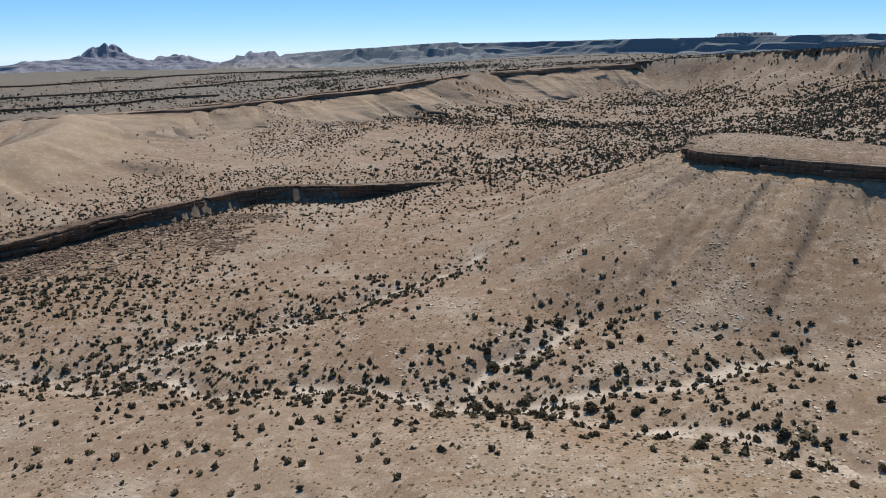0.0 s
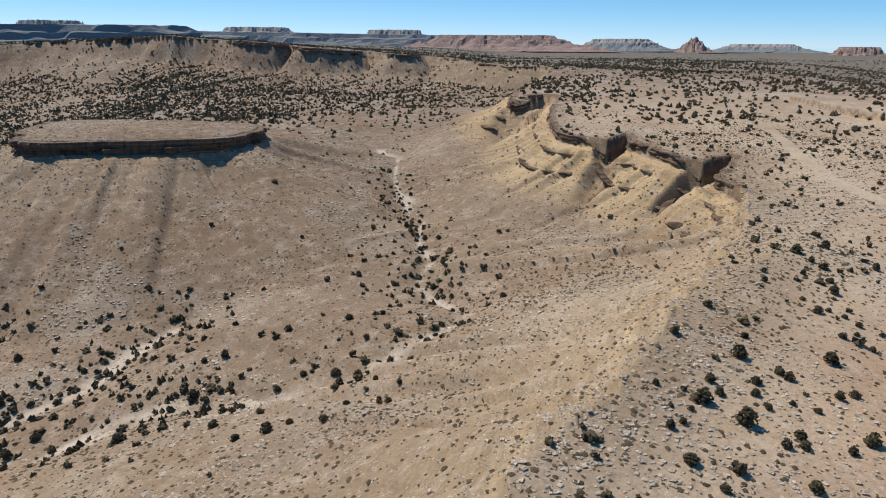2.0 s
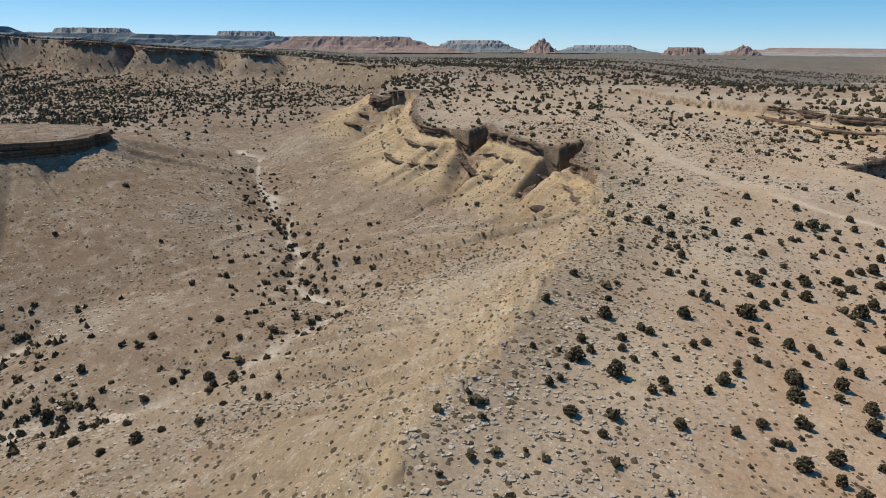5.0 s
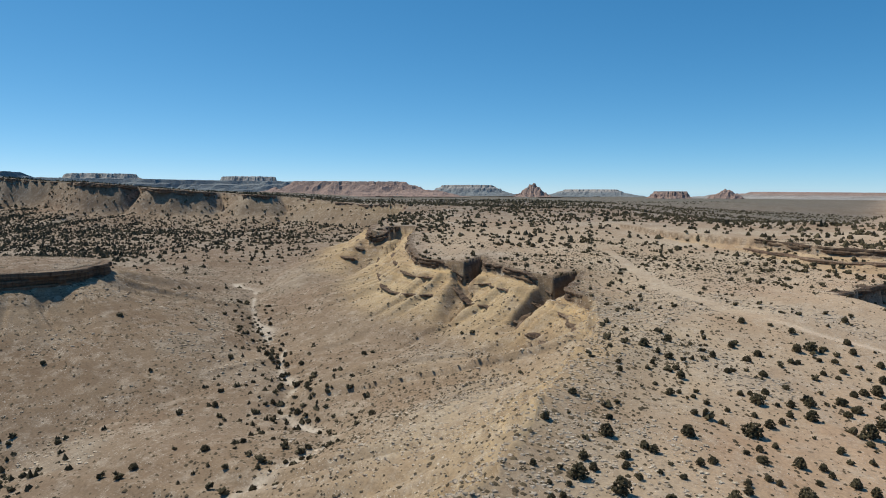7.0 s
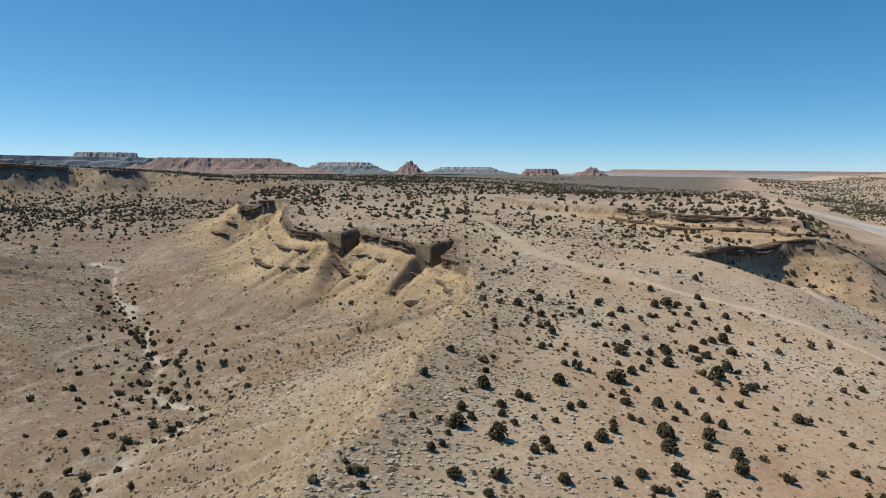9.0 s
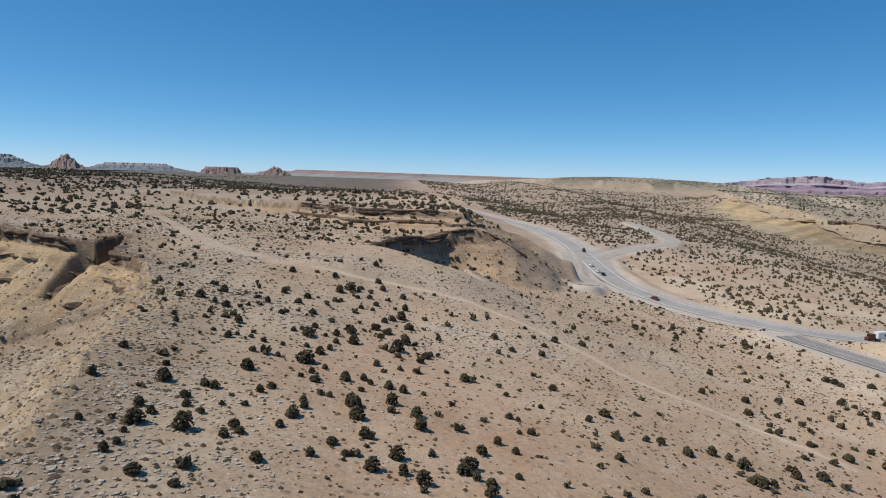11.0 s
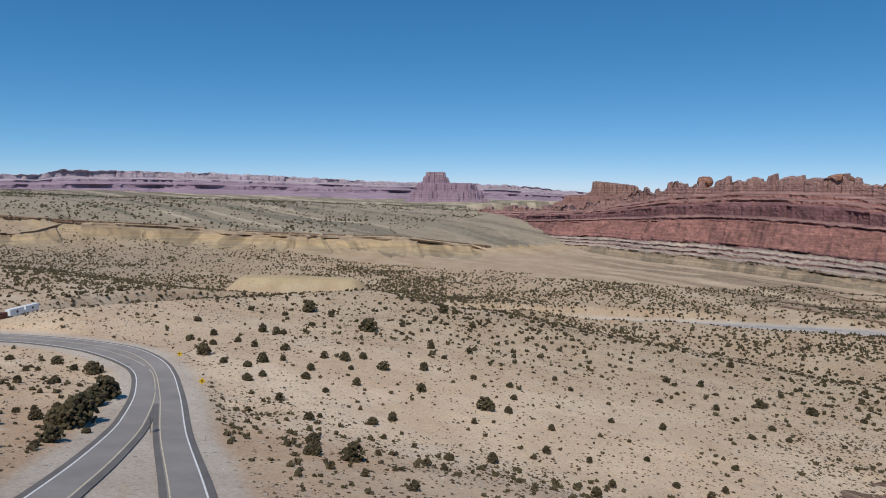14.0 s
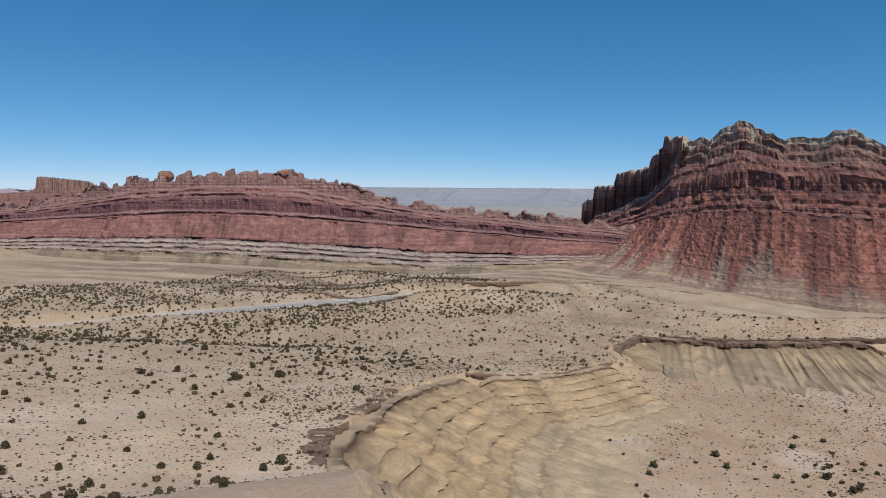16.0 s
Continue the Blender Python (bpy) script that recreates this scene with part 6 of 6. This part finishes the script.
# ---- caprock ledges ----
def ledge(name, label, points, thick, beds, out, deep, material, seed, drop=0.0, closed=False, level=None, shift=0.0, gaps=0.72):
    """Broken beds of rock along a rim, one mesh a bed, stepping in and out block by block."""
    pts = points + points[:1] if closed else points
    line = smooth_line([(*p, 0) for p in pts], 1.5)[:, :2]
    n = len(line)
    t = np.gradient(line, axis=0)
    t /= np.linalg.norm(t, axis=1)[:, None] + 1e-9
    side = np.stack([t[:, 1], -t[:, 0]], -1)
    run = np.arange(n) * 1.5
    line = line + side * (shift + 0.8 * vnoise(run / 9, run * 0, seed + 90) * (shift > 0))[..., None] if shift else line
    base = height(line[:, 0] - side[:, 0] * deep, line[:, 1] - side[:, 1] * deep) if level is None else np.full(n, level)
    base = np.convolve(np.pad(base, 6, mode="edge"), np.ones(13) / 13, mode="valid")
    top = new(name, None)
    tagged(top, label, "cliff")
    z1 = base - drop - 0.12
    for b in range(beds):
        h = thick / beds * (1 + 0.35 * vnoise(run / 40, run * 0, seed + b))
        block = np.floor(run / 4.6 + 0.8 * vnoise(run / 5, run * 0, seed + 30 + b))
        o = out * (0.55 + 0.45 * hash2(block, block * 0, seed + 10 + b)) + out * 0.5 * vnoise(run / 13, run * 0, seed + 20 + b) - 0.25 * b * 0 + 0.3 * hash2(np.arange(n), np.zeros(n), seed + 40 + b)
        o = np.where(hash2(block, block * 0 + 3, seed + 70) > gaps, o - out * 1.1, o)
        ztop = z1 + 0.15 * hash2(block, block * 0 + 1, seed + 50 + b)
        zbot = z1 - h * 0.97
        rings = [np.column_stack([line - side * deep, ztop]), np.column_stack([line + side * (o - 0.35)[:, None], ztop]), np.column_stack([line + side * o[:, None], ztop - 0.3 * h]),
                 np.column_stack([line + side * (o - 0.12)[:, None], zbot + 0.2 * h]), np.column_stack([line + side * (o - 0.5)[:, None], zbot]), np.column_stack([line - side * deep, zbot])]
        ob = new("rock_bed", mesh_from("rock_bed", np.stack(rings, 1).reshape(-1, 3), grid_faces(n, 6), material))
        ob.parent = top
        z1 = z1 - h
    return top


CLAY, CLAY_PALE, SHELF, STONY = (0.52, 0.375, 0.215), (0.53, 0.41, 0.26), (0.20, 0.13, 0.085), (0.46, 0.35, 0.23)
LEDGE_CLAY = (0.37, 0.26, 0.155)
WIDE_BEDS = [(0.0, -0.02, 8, STONY, "t"), (0.28, 0.09, 8, CLAY_PALE, "t"), (0.44, 0.20, 1, LEDGE_CLAY, "c"), (0.443, 0.213, 5, CLAY_PALE, "t"), (0.54, 0.32, 1, LEDGE_CLAY, "c"), (0.543, 0.333, 5, CLAY, "t"), (0.62, 0.43, 1, LEDGE_CLAY, "c"), (0.623, 0.447, 5, CLAY, "t"),
             (0.70, 0.55, 1, LEDGE_CLAY, "c"), (0.703, 0.568, 5, CLAY, "t"), (0.78, 0.68, 1, LEDGE_CLAY, "c"), (0.783, 0.698, 4, CLAY, "t"), (0.85, 0.80, 1, LEDGE_CLAY, "c"), (0.853, 0.82, 4, CLAY, "t"), (0.925, 0.91, 2, SHELF, "c"), (0.93, 0.955, 2, STONY, "s"), (1.0, 0.96, 1, STONY, "s")]
VALLEY_CLAY, VALLEY_STONE = (0.37, 0.275, 0.18), (0.31, 0.235, 0.165)
VALLEY_BEDS = [(0.0, -0.02, 8, VALLEY_STONE, "t"), (0.30, 0.20, 12, VALLEY_STONE, "t"), (0.60, 0.50, 10, VALLEY_CLAY, "t"), (0.88, 0.80, 3, SHELF, "c"), (0.885, 0.94, 2, SHELF, "s"), (1.0, 0.95, 1, VALLEY_STONE, "s")]
WIDE_BEDS = [(f, h, rows, tuple(v * (1.0 if c == SHELF else 1.14) for v in c), sort) for f, h, rows, c, sort in WIDE_BEDS]
GREY_BEDS = [(0.0, -0.02, 8, STONY, "t"), (0.30, 0.20, 12, STONY, "t"), (0.60, 0.50, 10, (0.52, 0.39, 0.235), "t"), (0.88, 0.80, 3, SHELF, "c"), (0.885, 0.94, 2, SHELF, "s"), (1.0, 0.95, 1, STONY, "s")]


def rim_cliff(name, label, line, reach, beds, seed, spacing, butt, flute, spurs, ends=16.0, sink=6.0, stain=0.22, rise=0.0, notches=()):
    """A layered cliff that hangs from a rim line down to the ground before it."""
    p = smooth_line([(*q, 0) for q in line], spacing * 2)[:, :2]
    t = np.gradient(p, axis=0)
    t = np.stack([np.convolve(np.pad(t[:, i], 6, mode="edge"), np.ones(13) / 13, mode="valid") for i in (0, 1)], -1)
    t /= np.linalg.norm(t, axis=1)[:, None] + 1e-9
    side = np.stack([t[:, 1], -t[:, 0]], -1)
    foot, crest = p + side * reach, p - side * 1.0
    zf = height(foot[:, 0], foot[:, 1]) - 1.0
    zc = height(p[:, 0] - side[:, 0] * 3, p[:, 1] - side[:, 1] * 3) + rise
    zc = np.convolve(np.pad(zc, 4, mode="edge"), np.ones(9) / 9, mode="valid")
    zf = np.convolve(np.pad(zf, 4, mode="edge"), np.ones(9) / 9, mode="valid")
    run = np.concatenate([[0], np.cumsum(np.hypot(*(0.5 * (np.diff(foot, axis=0) + np.diff(crest, axis=0))).T))])
    cuts = [(run[np.argmin(np.hypot(p[:, 0] - nx, p[:, 1] - ny))], w, d) for nx, ny, w, d in notches]
    return bedded(name, label, "cliff", np.column_stack([foot, zf, crest, zc]), beds, seed, spacing, 0.0, butt, flute, 0.0, spurs, M_CLAY, ends, sink, stain, 0.9, cuts)


def stretch(a, b):
    return RIM[RIM.index(a):RIM.index(b) + 1]


rim_cliff("clay_cliff", "ribbed yellow clay amphitheatre with brown rock shelves", stretch((-25, -80), (-144, -305)), 110, WIDE_BEDS, 720, 1.0, (0.012, 40.0), (0.008, 4.2), 0.02, stain=0.14)
rim_cliff("clay_cliff", "ribbed yellow clay amphitheatre with brown rock shelves", stretch((-144, -305), (-246, -311)), 80, WIDE_BEDS, 725, 1.0, (0.02, 40.0), (0.008, 4.2), 0.03, stain=0.14)
rim_cliff("clay_cliff", "grey and yellow ribbed clay slope under dark caprock", stretch((-262, -350), (-434, -286)), 80, GREY_BEDS, 730, 1.0, (0.05, 40.0), (0.02, 4.2), 0.11)
rim_cliff("valley_cliff", "ribbed clay slope below the far dark-capped valley rim", RIM[2:RIM.index((200, 1260)) + 1], 130, VALLEY_BEDS, 740, 4.0, (0.08, 110.0), (0.02, 22.0), 0.12, 30.0, 20.0, 0.45)
ledge("caprock_ledge", "brown broken caprock along the mesa rim", MESA[::-1] + MESA[-1:], 6.4, 3, 2.4, 5.0, M_CAP, 500, 0.0, False, 28.2)
for a, b, seed in (((345, 275), (283, 232), 518), ((283, 232), (318, 240), 520), ((290, 212), (224, 138), 525), ((238, 136), (213, 95), 528), ((214, 88), (185, 70), 531)):
    ledge("caprock_ledge", "dark broken caprock over the yellow clay cliffs", stretch(a, b), 3.4, 3, 1.3, 3.0, M_CAP, seed, gaps=0.85)
for a, b, seed in (((290, 212), (224, 138), 570), ((238, 136), (213, 95), 575), ((214, 88), (162, 60), 580), ((345, 275), (283, 232), 585)):
    for shift, thick, gap, drop in ((7.0, 0.8, 0.95, 0.9), (15.4, 0.9, 0.8, 0.9)):
        ledge("rock_ledge", "thin dark rock shelf across the yellow clay cliff", stretch(a, b), thick, 1, 0.8, 2.4, M_CAP, seed + int(shift), drop, shift=shift, gaps=gap)
for a, b, seed in (((-37, -154), (-91, -257), 540), ((-144, -305), (-246, -311), 545)):
    ledge("caprock_ledge", "reddish-brown broken caprock above the yellow amphitheatre", RIM[RIM.index(a):RIM.index(b) + 1], 3.6, 2, 2.6, 5.0, M_BROWN, seed, gaps=0.9)
ledge("caprock_ledge", "dark broken caprock over grey clay slopes", RIM[RIM.index((-262, -350)):RIM.index((-560, -230)) + 1], 5.5, 3, 3.0, 6.0, M_CAP, 560)
ledge("rock_ledge", "dark broken rock ledge near the top of the hill", HILL[:6], 2.2, 2, 1.2, 4.0, M_CAP, 750, gaps=0.6)
ledge("rock_ledge", "thin brown rock ledge below the hilltop", HILL[:6], 1.4, 1, 1.0, 3.0, M_BROWN, 752, shift=7.0, gaps=0.3)
ledge("caprock_ledge", "dark broken rock ledge above the hollow in the hill", HOLLOW, 4.2, 3, 1.4, 4.0, M_CAP, 755, gaps=0.85)
ledge("caprock_ledge", "dark broken caprock along the far valley rim", RIM[2:RIM.index((400, 1040)) + 1], 9.0, 3, 6.0, 10.0, M_CAP, 600)
ledge("caprock_ledge", "brown broken caprock along the upper valley rim", stretch((400, 1040), (400, 300)), 4.0, 3, 2.4, 6.0, M_BROWN, 605)
ledge("caprock_ledge", "dark broken rock wall of the inner gorge", SCARP, 9.0, 4, 3.0, 7.0, M_CAP, 620, gaps=0.97, shift=4.0)
for line, seed in (([(-40, -850), (-139, -728), (-200, -722)], 640), ([(-80, -655), (-155, -600), (-215, -606)], 645), ([(-250, -628), (-410, -550), (-458, -466)], 650)):
    ledge("rock_ledge", "low brown rock ledge before the red ridge", line, 3.6, 2, 1.8, 5.0, M_BROWN, seed)
BLUFF_BEDS = [(0.0, -0.03, 5, (0.36, 0.29, 0.20), "t"), (0.35, 0.2, 6, (0.42, 0.325, 0.205), "t"), (0.6, 0.47, 7, (0.50, 0.365, 0.205), "t"), (0.85, 0.82, 2, TAN, "c"), (0.86, 0.93, 2, STONY, "s"), (1.0, 0.96, 1, STONY, "s")]
rim_cliff("clay_bluff", "ribbed yellow clay bluff beyond the basin", BLUFF_RIM[4:-2], 85, BLUFF_BEDS, 760, 3.0, (0.10, 90.0), (0.03, 15.0), 0.12, 40.0, 8.0, 0.3)
ledge("rock_ledge", "broken brown rock ledge along the yellow bluffs", BLUFF_RIM[5:-2], 5.0, 2, 3.0, 8.0, M_BROWN, 660, gaps=0.4)
for line, seed in (([(-160, -560), (-250, -575), (-300, -600)], 685), ([(-60, -700), (-150, -690), (-240, -668)], 690)):
    ledge("rock_ledge", "low broken tan rock ledge on the flat", line[::-1], 2.4, 2, 2.0, 5.0, M_BROWN, seed, -0.8, gaps=0.35)


for line, seed in (([(-640, 760), (-546, 800), (-488, 868), (-420, 900)], 695), ([(-860, 990), (-737, 1075), (-600, 1160), (-531, 1245), (-400, 1330)], 696), ([(-1090, 1310), (-942, 1475), (-720, 1650), (-500, 1760)], 697)):
    ledge("rock_ledge", "dark broken rock ledge along the western benches", line, 9.0, 2, 5.0, 12.0, M_CAP, seed, -3.0, gaps=0.7)


# ---- signs ----
M_SIGN = plain_material("yellow_sign_face", (0.72, 0.46, 0.02), 0.45)
M_BLACK = plain_material("black_sign_paint", (0.02, 0.02, 0.02), 0.5)
M_STEEL = plain_material("galvanised_steel", (0.32, 0.32, 0.32), 0.45, 0.8)
M_BACK = plain_material("dull_sign_back", (0.10, 0.09, 0.085), 0.6, 0.3)


def warning_sign(x, y, heading, arrow):
    top = new("road_sign", None)
    top.matrix_world = pose(x, y, float(height(x, y)[0]), 0, 0, heading)
    tagged(top, "yellow diamond warning sign on a steel post", "sign", group="signs along the road")
    bm = bmesh.new()
    box(bm, (0.09, 0.07, 3.3), pose(0, 0.06, 1.55))
    part("post", bm, M_STEEL, top)
    bm = bmesh.new()
    box(bm, (1.2, 0.03, 1.2), pose(0, 0, 2.95, 0, 45, 0))
    bmesh.ops.bevel(bm, geom=[e for e in bm.edges if abs(e.verts[0].co.y - e.verts[1].co.y) > 0.01], offset=0.08, segments=3, affect="EDGES")
    part("sign_plate", bm, M_SIGN, top, "yellow diamond plate")
    bm = bmesh.new()
    if arrow:
        box(bm, (0.14, 0.012, 0.75), pose(-0.17, -0.022, 2.95))
        box(bm, (0.14, 0.012, 0.75), pose(0.17, -0.022, 2.95))
        for s, z in ((-0.17, 3.2), (0.17, 2.68)):
            box(bm, (0.26, 0.012, 0.26), pose(s, -0.022, z, 0, 45, 0))
    else:
        box(bm, (0.14, 0.012, 0.6), pose(0.05, -0.022, 2.85))
        box(bm, (0.4, 0.012, 0.14), pose(-0.08, -0.022, 3.1, 0, 30, 0))
        box(bm, (0.26, 0.012, 0.26), pose(-0.24, -0.022, 3.15, 0, 45, 0))
    part("symbol", bm, M_BLACK, top, "black painted symbol")


warning_sign(143.8, -164.6, -140, False)
warning_sign(113.5, -138.4, -140, True)


def panel_sign(x, y, heading):
    top = new("road_sign", None)
    top.matrix_world = pose(x, y, float(height(x, y)[0]), 0, 0, heading)
    tagged(top, "four dark square sign panels on two posts at the fork", "sign", group="signs along the road")
    for s in (-0.45, 0.45):
        bm = bmesh.new()
        box(bm, (0.09, 0.07, 3.0), pose(s, 0.06, 1.4))
        part("post", bm, M_STEEL, top)
        for z in (1.75, 2.65):
            bm = bmesh.new()
            box(bm, (0.78, 0.03, 0.78), pose(s, 0, z))
            bmesh.ops.bevel(bm, geom=list(bm.edges), offset=0.01, segments=1, affect="EDGES")
            part("sign_plate", bm, M_BACK, top, "dark square plate")


panel_sign(91.0, -97.3, -42)


def delineator(x, y):
    top = new("delineator_post", None)
    top.matrix_world = pose(x, y, float(height(x, y)[0]), 0, 0, -40)
    tagged(top, "slim white roadside marker post", "post", group="marker posts along the road")
    bm = bmesh.new()
    box(bm, (0.1, 0.04, 1.25), pose(0, 0, 0.55))
    part("post", bm, M_STEEL, top)
    bm = bmesh.new()
    box(bm, (0.11, 0.045, 0.2), pose(0, -0.005, 1.08))
    part("reflector", bm, M_WHITE, top, "white reflector")


for line, off in ((LANE_LEFT, -5.2), (LANE_RIGHT, 5.4)):
    curve = smooth_line(line, 2.0)
    for k in range(24, len(curve) - 4, 14):
        t = curve[k + 1] - curve[k - 1]
        t /= math.hypot(t[0], t[1])
        delineator(float(curve[k][0] + t[1] * off), float(curve[k][1] - t[0] * off))


# ---- vehicles on the highway ----
M_GLASS = plain_material("dark_window_glass", (0.02, 0.025, 0.03), 0.12)
M_TYRE = plain_material("black_rubber", (0.02, 0.02, 0.02), 0.85)
M_VAN_WHITE = plain_material("white_vehicle_paint", (0.78, 0.78, 0.77), 0.35)
M_DARK_PAINT = plain_material("dark_vehicle_paint", (0.035, 0.04, 0.05), 0.3)
M_RED_PAINT = plain_material("rust_red_paint", (0.16, 0.05, 0.03), 0.4)
M_CHASSIS = plain_material("dark_chassis", (0.05, 0.05, 0.05), 0.7)


def rounded_box(size, m, r=0.12):
    bm = bmesh.new()
    box(bm, size, m)
    bmesh.ops.bevel(bm, geom=list(bm.edges), offset=r, segments=2, affect="EDGES")
    return bm


def wheels(top, xs, half, radius):
    for x in xs:
        for s in (-1, 1):
            bm = bmesh.new()
            bmesh.ops.create_cone(bm, cap_ends=True, segments=16, radius1=radius, radius2=radius, depth=0.28, matrix=pose(x, s * half, radius, 90, 0, 0))
            w = part("wheel", bm, M_TYRE, top)
            bm = bmesh.new()
            bmesh.ops.create_cone(bm, cap_ends=True, segments=12, radius1=radius * 0.55, radius2=radius * 0.5, depth=0.04, matrix=pose(x, s * (half + 0.15), radius, -90 * s, 0, 0))
            part("rim", bm, M_STEEL, w)


def along_highway(at, off):
    line = smooth_line(HIGHWAY, 4.0)
    k = int(np.argmin(np.hypot(line[:, 0] - at[0], line[:, 1] - at[1])))
    t = line[k + 1] - line[k - 1]
    n = math.hypot(t[0], t[1])
    return pose(line[k][0] + t[1] / n * off, line[k][1] - t[0] / n * off, line[k][2] + 0.06, 0, 0, math.degrees(math.atan2(t[1], t[0])))


def car(at, off, paint, label, long=4.7, tall=1.5):
    top = new("car", None)
    top.matrix_world = along_highway(at, off)
    tagged(top, label, "car", group="vehicles on the highway")
    part("body", rounded_box((long, 1.85, tall * 0.5), pose(0, 0, 0.3 + tall * 0.25), 0.16), paint, top)
    part("cabin", rounded_box((long * 0.52, 1.6, tall * 0.46), pose(-0.2, 0, 0.3 + tall * 0.66), 0.2), paint, top)
    part("windscreen", rounded_box((0.08, 1.35, tall * 0.3), pose(long * 0.26 - 0.2, 0, 0.3 + tall * 0.66, 0, -20, 0), 0.02), M_GLASS, top)
    for s in (-1, 1):
        part("side_window", rounded_box((long * 0.42, 0.05, tall * 0.26), pose(-0.2, s * 0.8, 0.3 + tall * 0.68), 0.02), M_GLASS, top)
    for s in (-0.65, 0.65):
        part("headlight", rounded_box((0.08, 0.3, 0.16), pose(long / 2, s, 0.72), 0.02), M_WHITE, top)
    wheels(top, (-long * 0.31, long * 0.31), 0.82, 0.34)


car((402, -119), 3.0, M_VAN_WHITE, "white car on the pale highway", 5.4, 1.8)
car((372, -118), 2.6, M_DARK_PAINT, "dark car on the pale highway")
car((383, -118), 3.2, M_VAN_WHITE, "white pickup-sized car on the highway", 5.4, 1.8)
car((462, -124), -2.8, M_DARK_PAINT, "dark van on the pale highway", 5.6, 2.4)
car((322, -132), 3.0, M_RED_PAINT, "small rust-red car on the highway")
car((-160, -585), 2.5, M_VAN_WHITE, "small white car on the distant highway")


def trailer(top, x, long):
    part("trailer_box", rounded_box((long, 2.55, 2.9), pose(x, 0, 2.55), 0.06), M_VAN_WHITE, top, "white trailer box")
    part("trailer_frame", rounded_box((long * 0.96, 1.0, 0.25), pose(x, 0, 0.95), 0.03), M_CHASSIS, top)
    wheels(top, (x - long * 0.36, x + long * 0.36), 1.1, 0.5)
    for s in (-1, 1):
        bm = bmesh.new()
        bmesh.ops.create_cone(bm, cap_ends=True, segments=4, radius1=0.8, radius2=0.8, depth=0.03, matrix=pose(x, s * 1.285, 2.6, 90, 0, 0))
        part("painted_mark", bm, M_DARK_PAINT, top, "dark diamond shape")


def semi_truck(m):
    top = new("truck", None)
    top.matrix_world = m
    tagged(top, "road train with two white box trailers and dark-red cab", "truck", group="vehicles on the highway")
    trailer(top, -4.5, 8.6)
    trailer(top, -14.2, 8.6)
    part("cab", rounded_box((2.6, 2.45, 2.4), pose(2.4, 0, 2.2), 0.18), M_RED_PAINT, top, "dark-red cab")
    part("bonnet", rounded_box((1.7, 2.1, 1.2), pose(4.4, 0, 1.5), 0.2), M_RED_PAINT, top)
    part("windscreen", rounded_box((0.08, 2.1, 0.8), pose(3.72, 0, 2.75, 0, -10, 0), 0.02), M_GLASS, top)
    part("chassis", rounded_box((7.0, 1.0, 0.3), pose(1.6, 0, 0.85), 0.03), M_CHASSIS, top)
    wheels(top, (4.3, 0.6, -0.6), 1.05, 0.5)


semi_truck(along_highway((281, -208), 2.5) @ pose(0, 0, 0, 0, 0, 180))
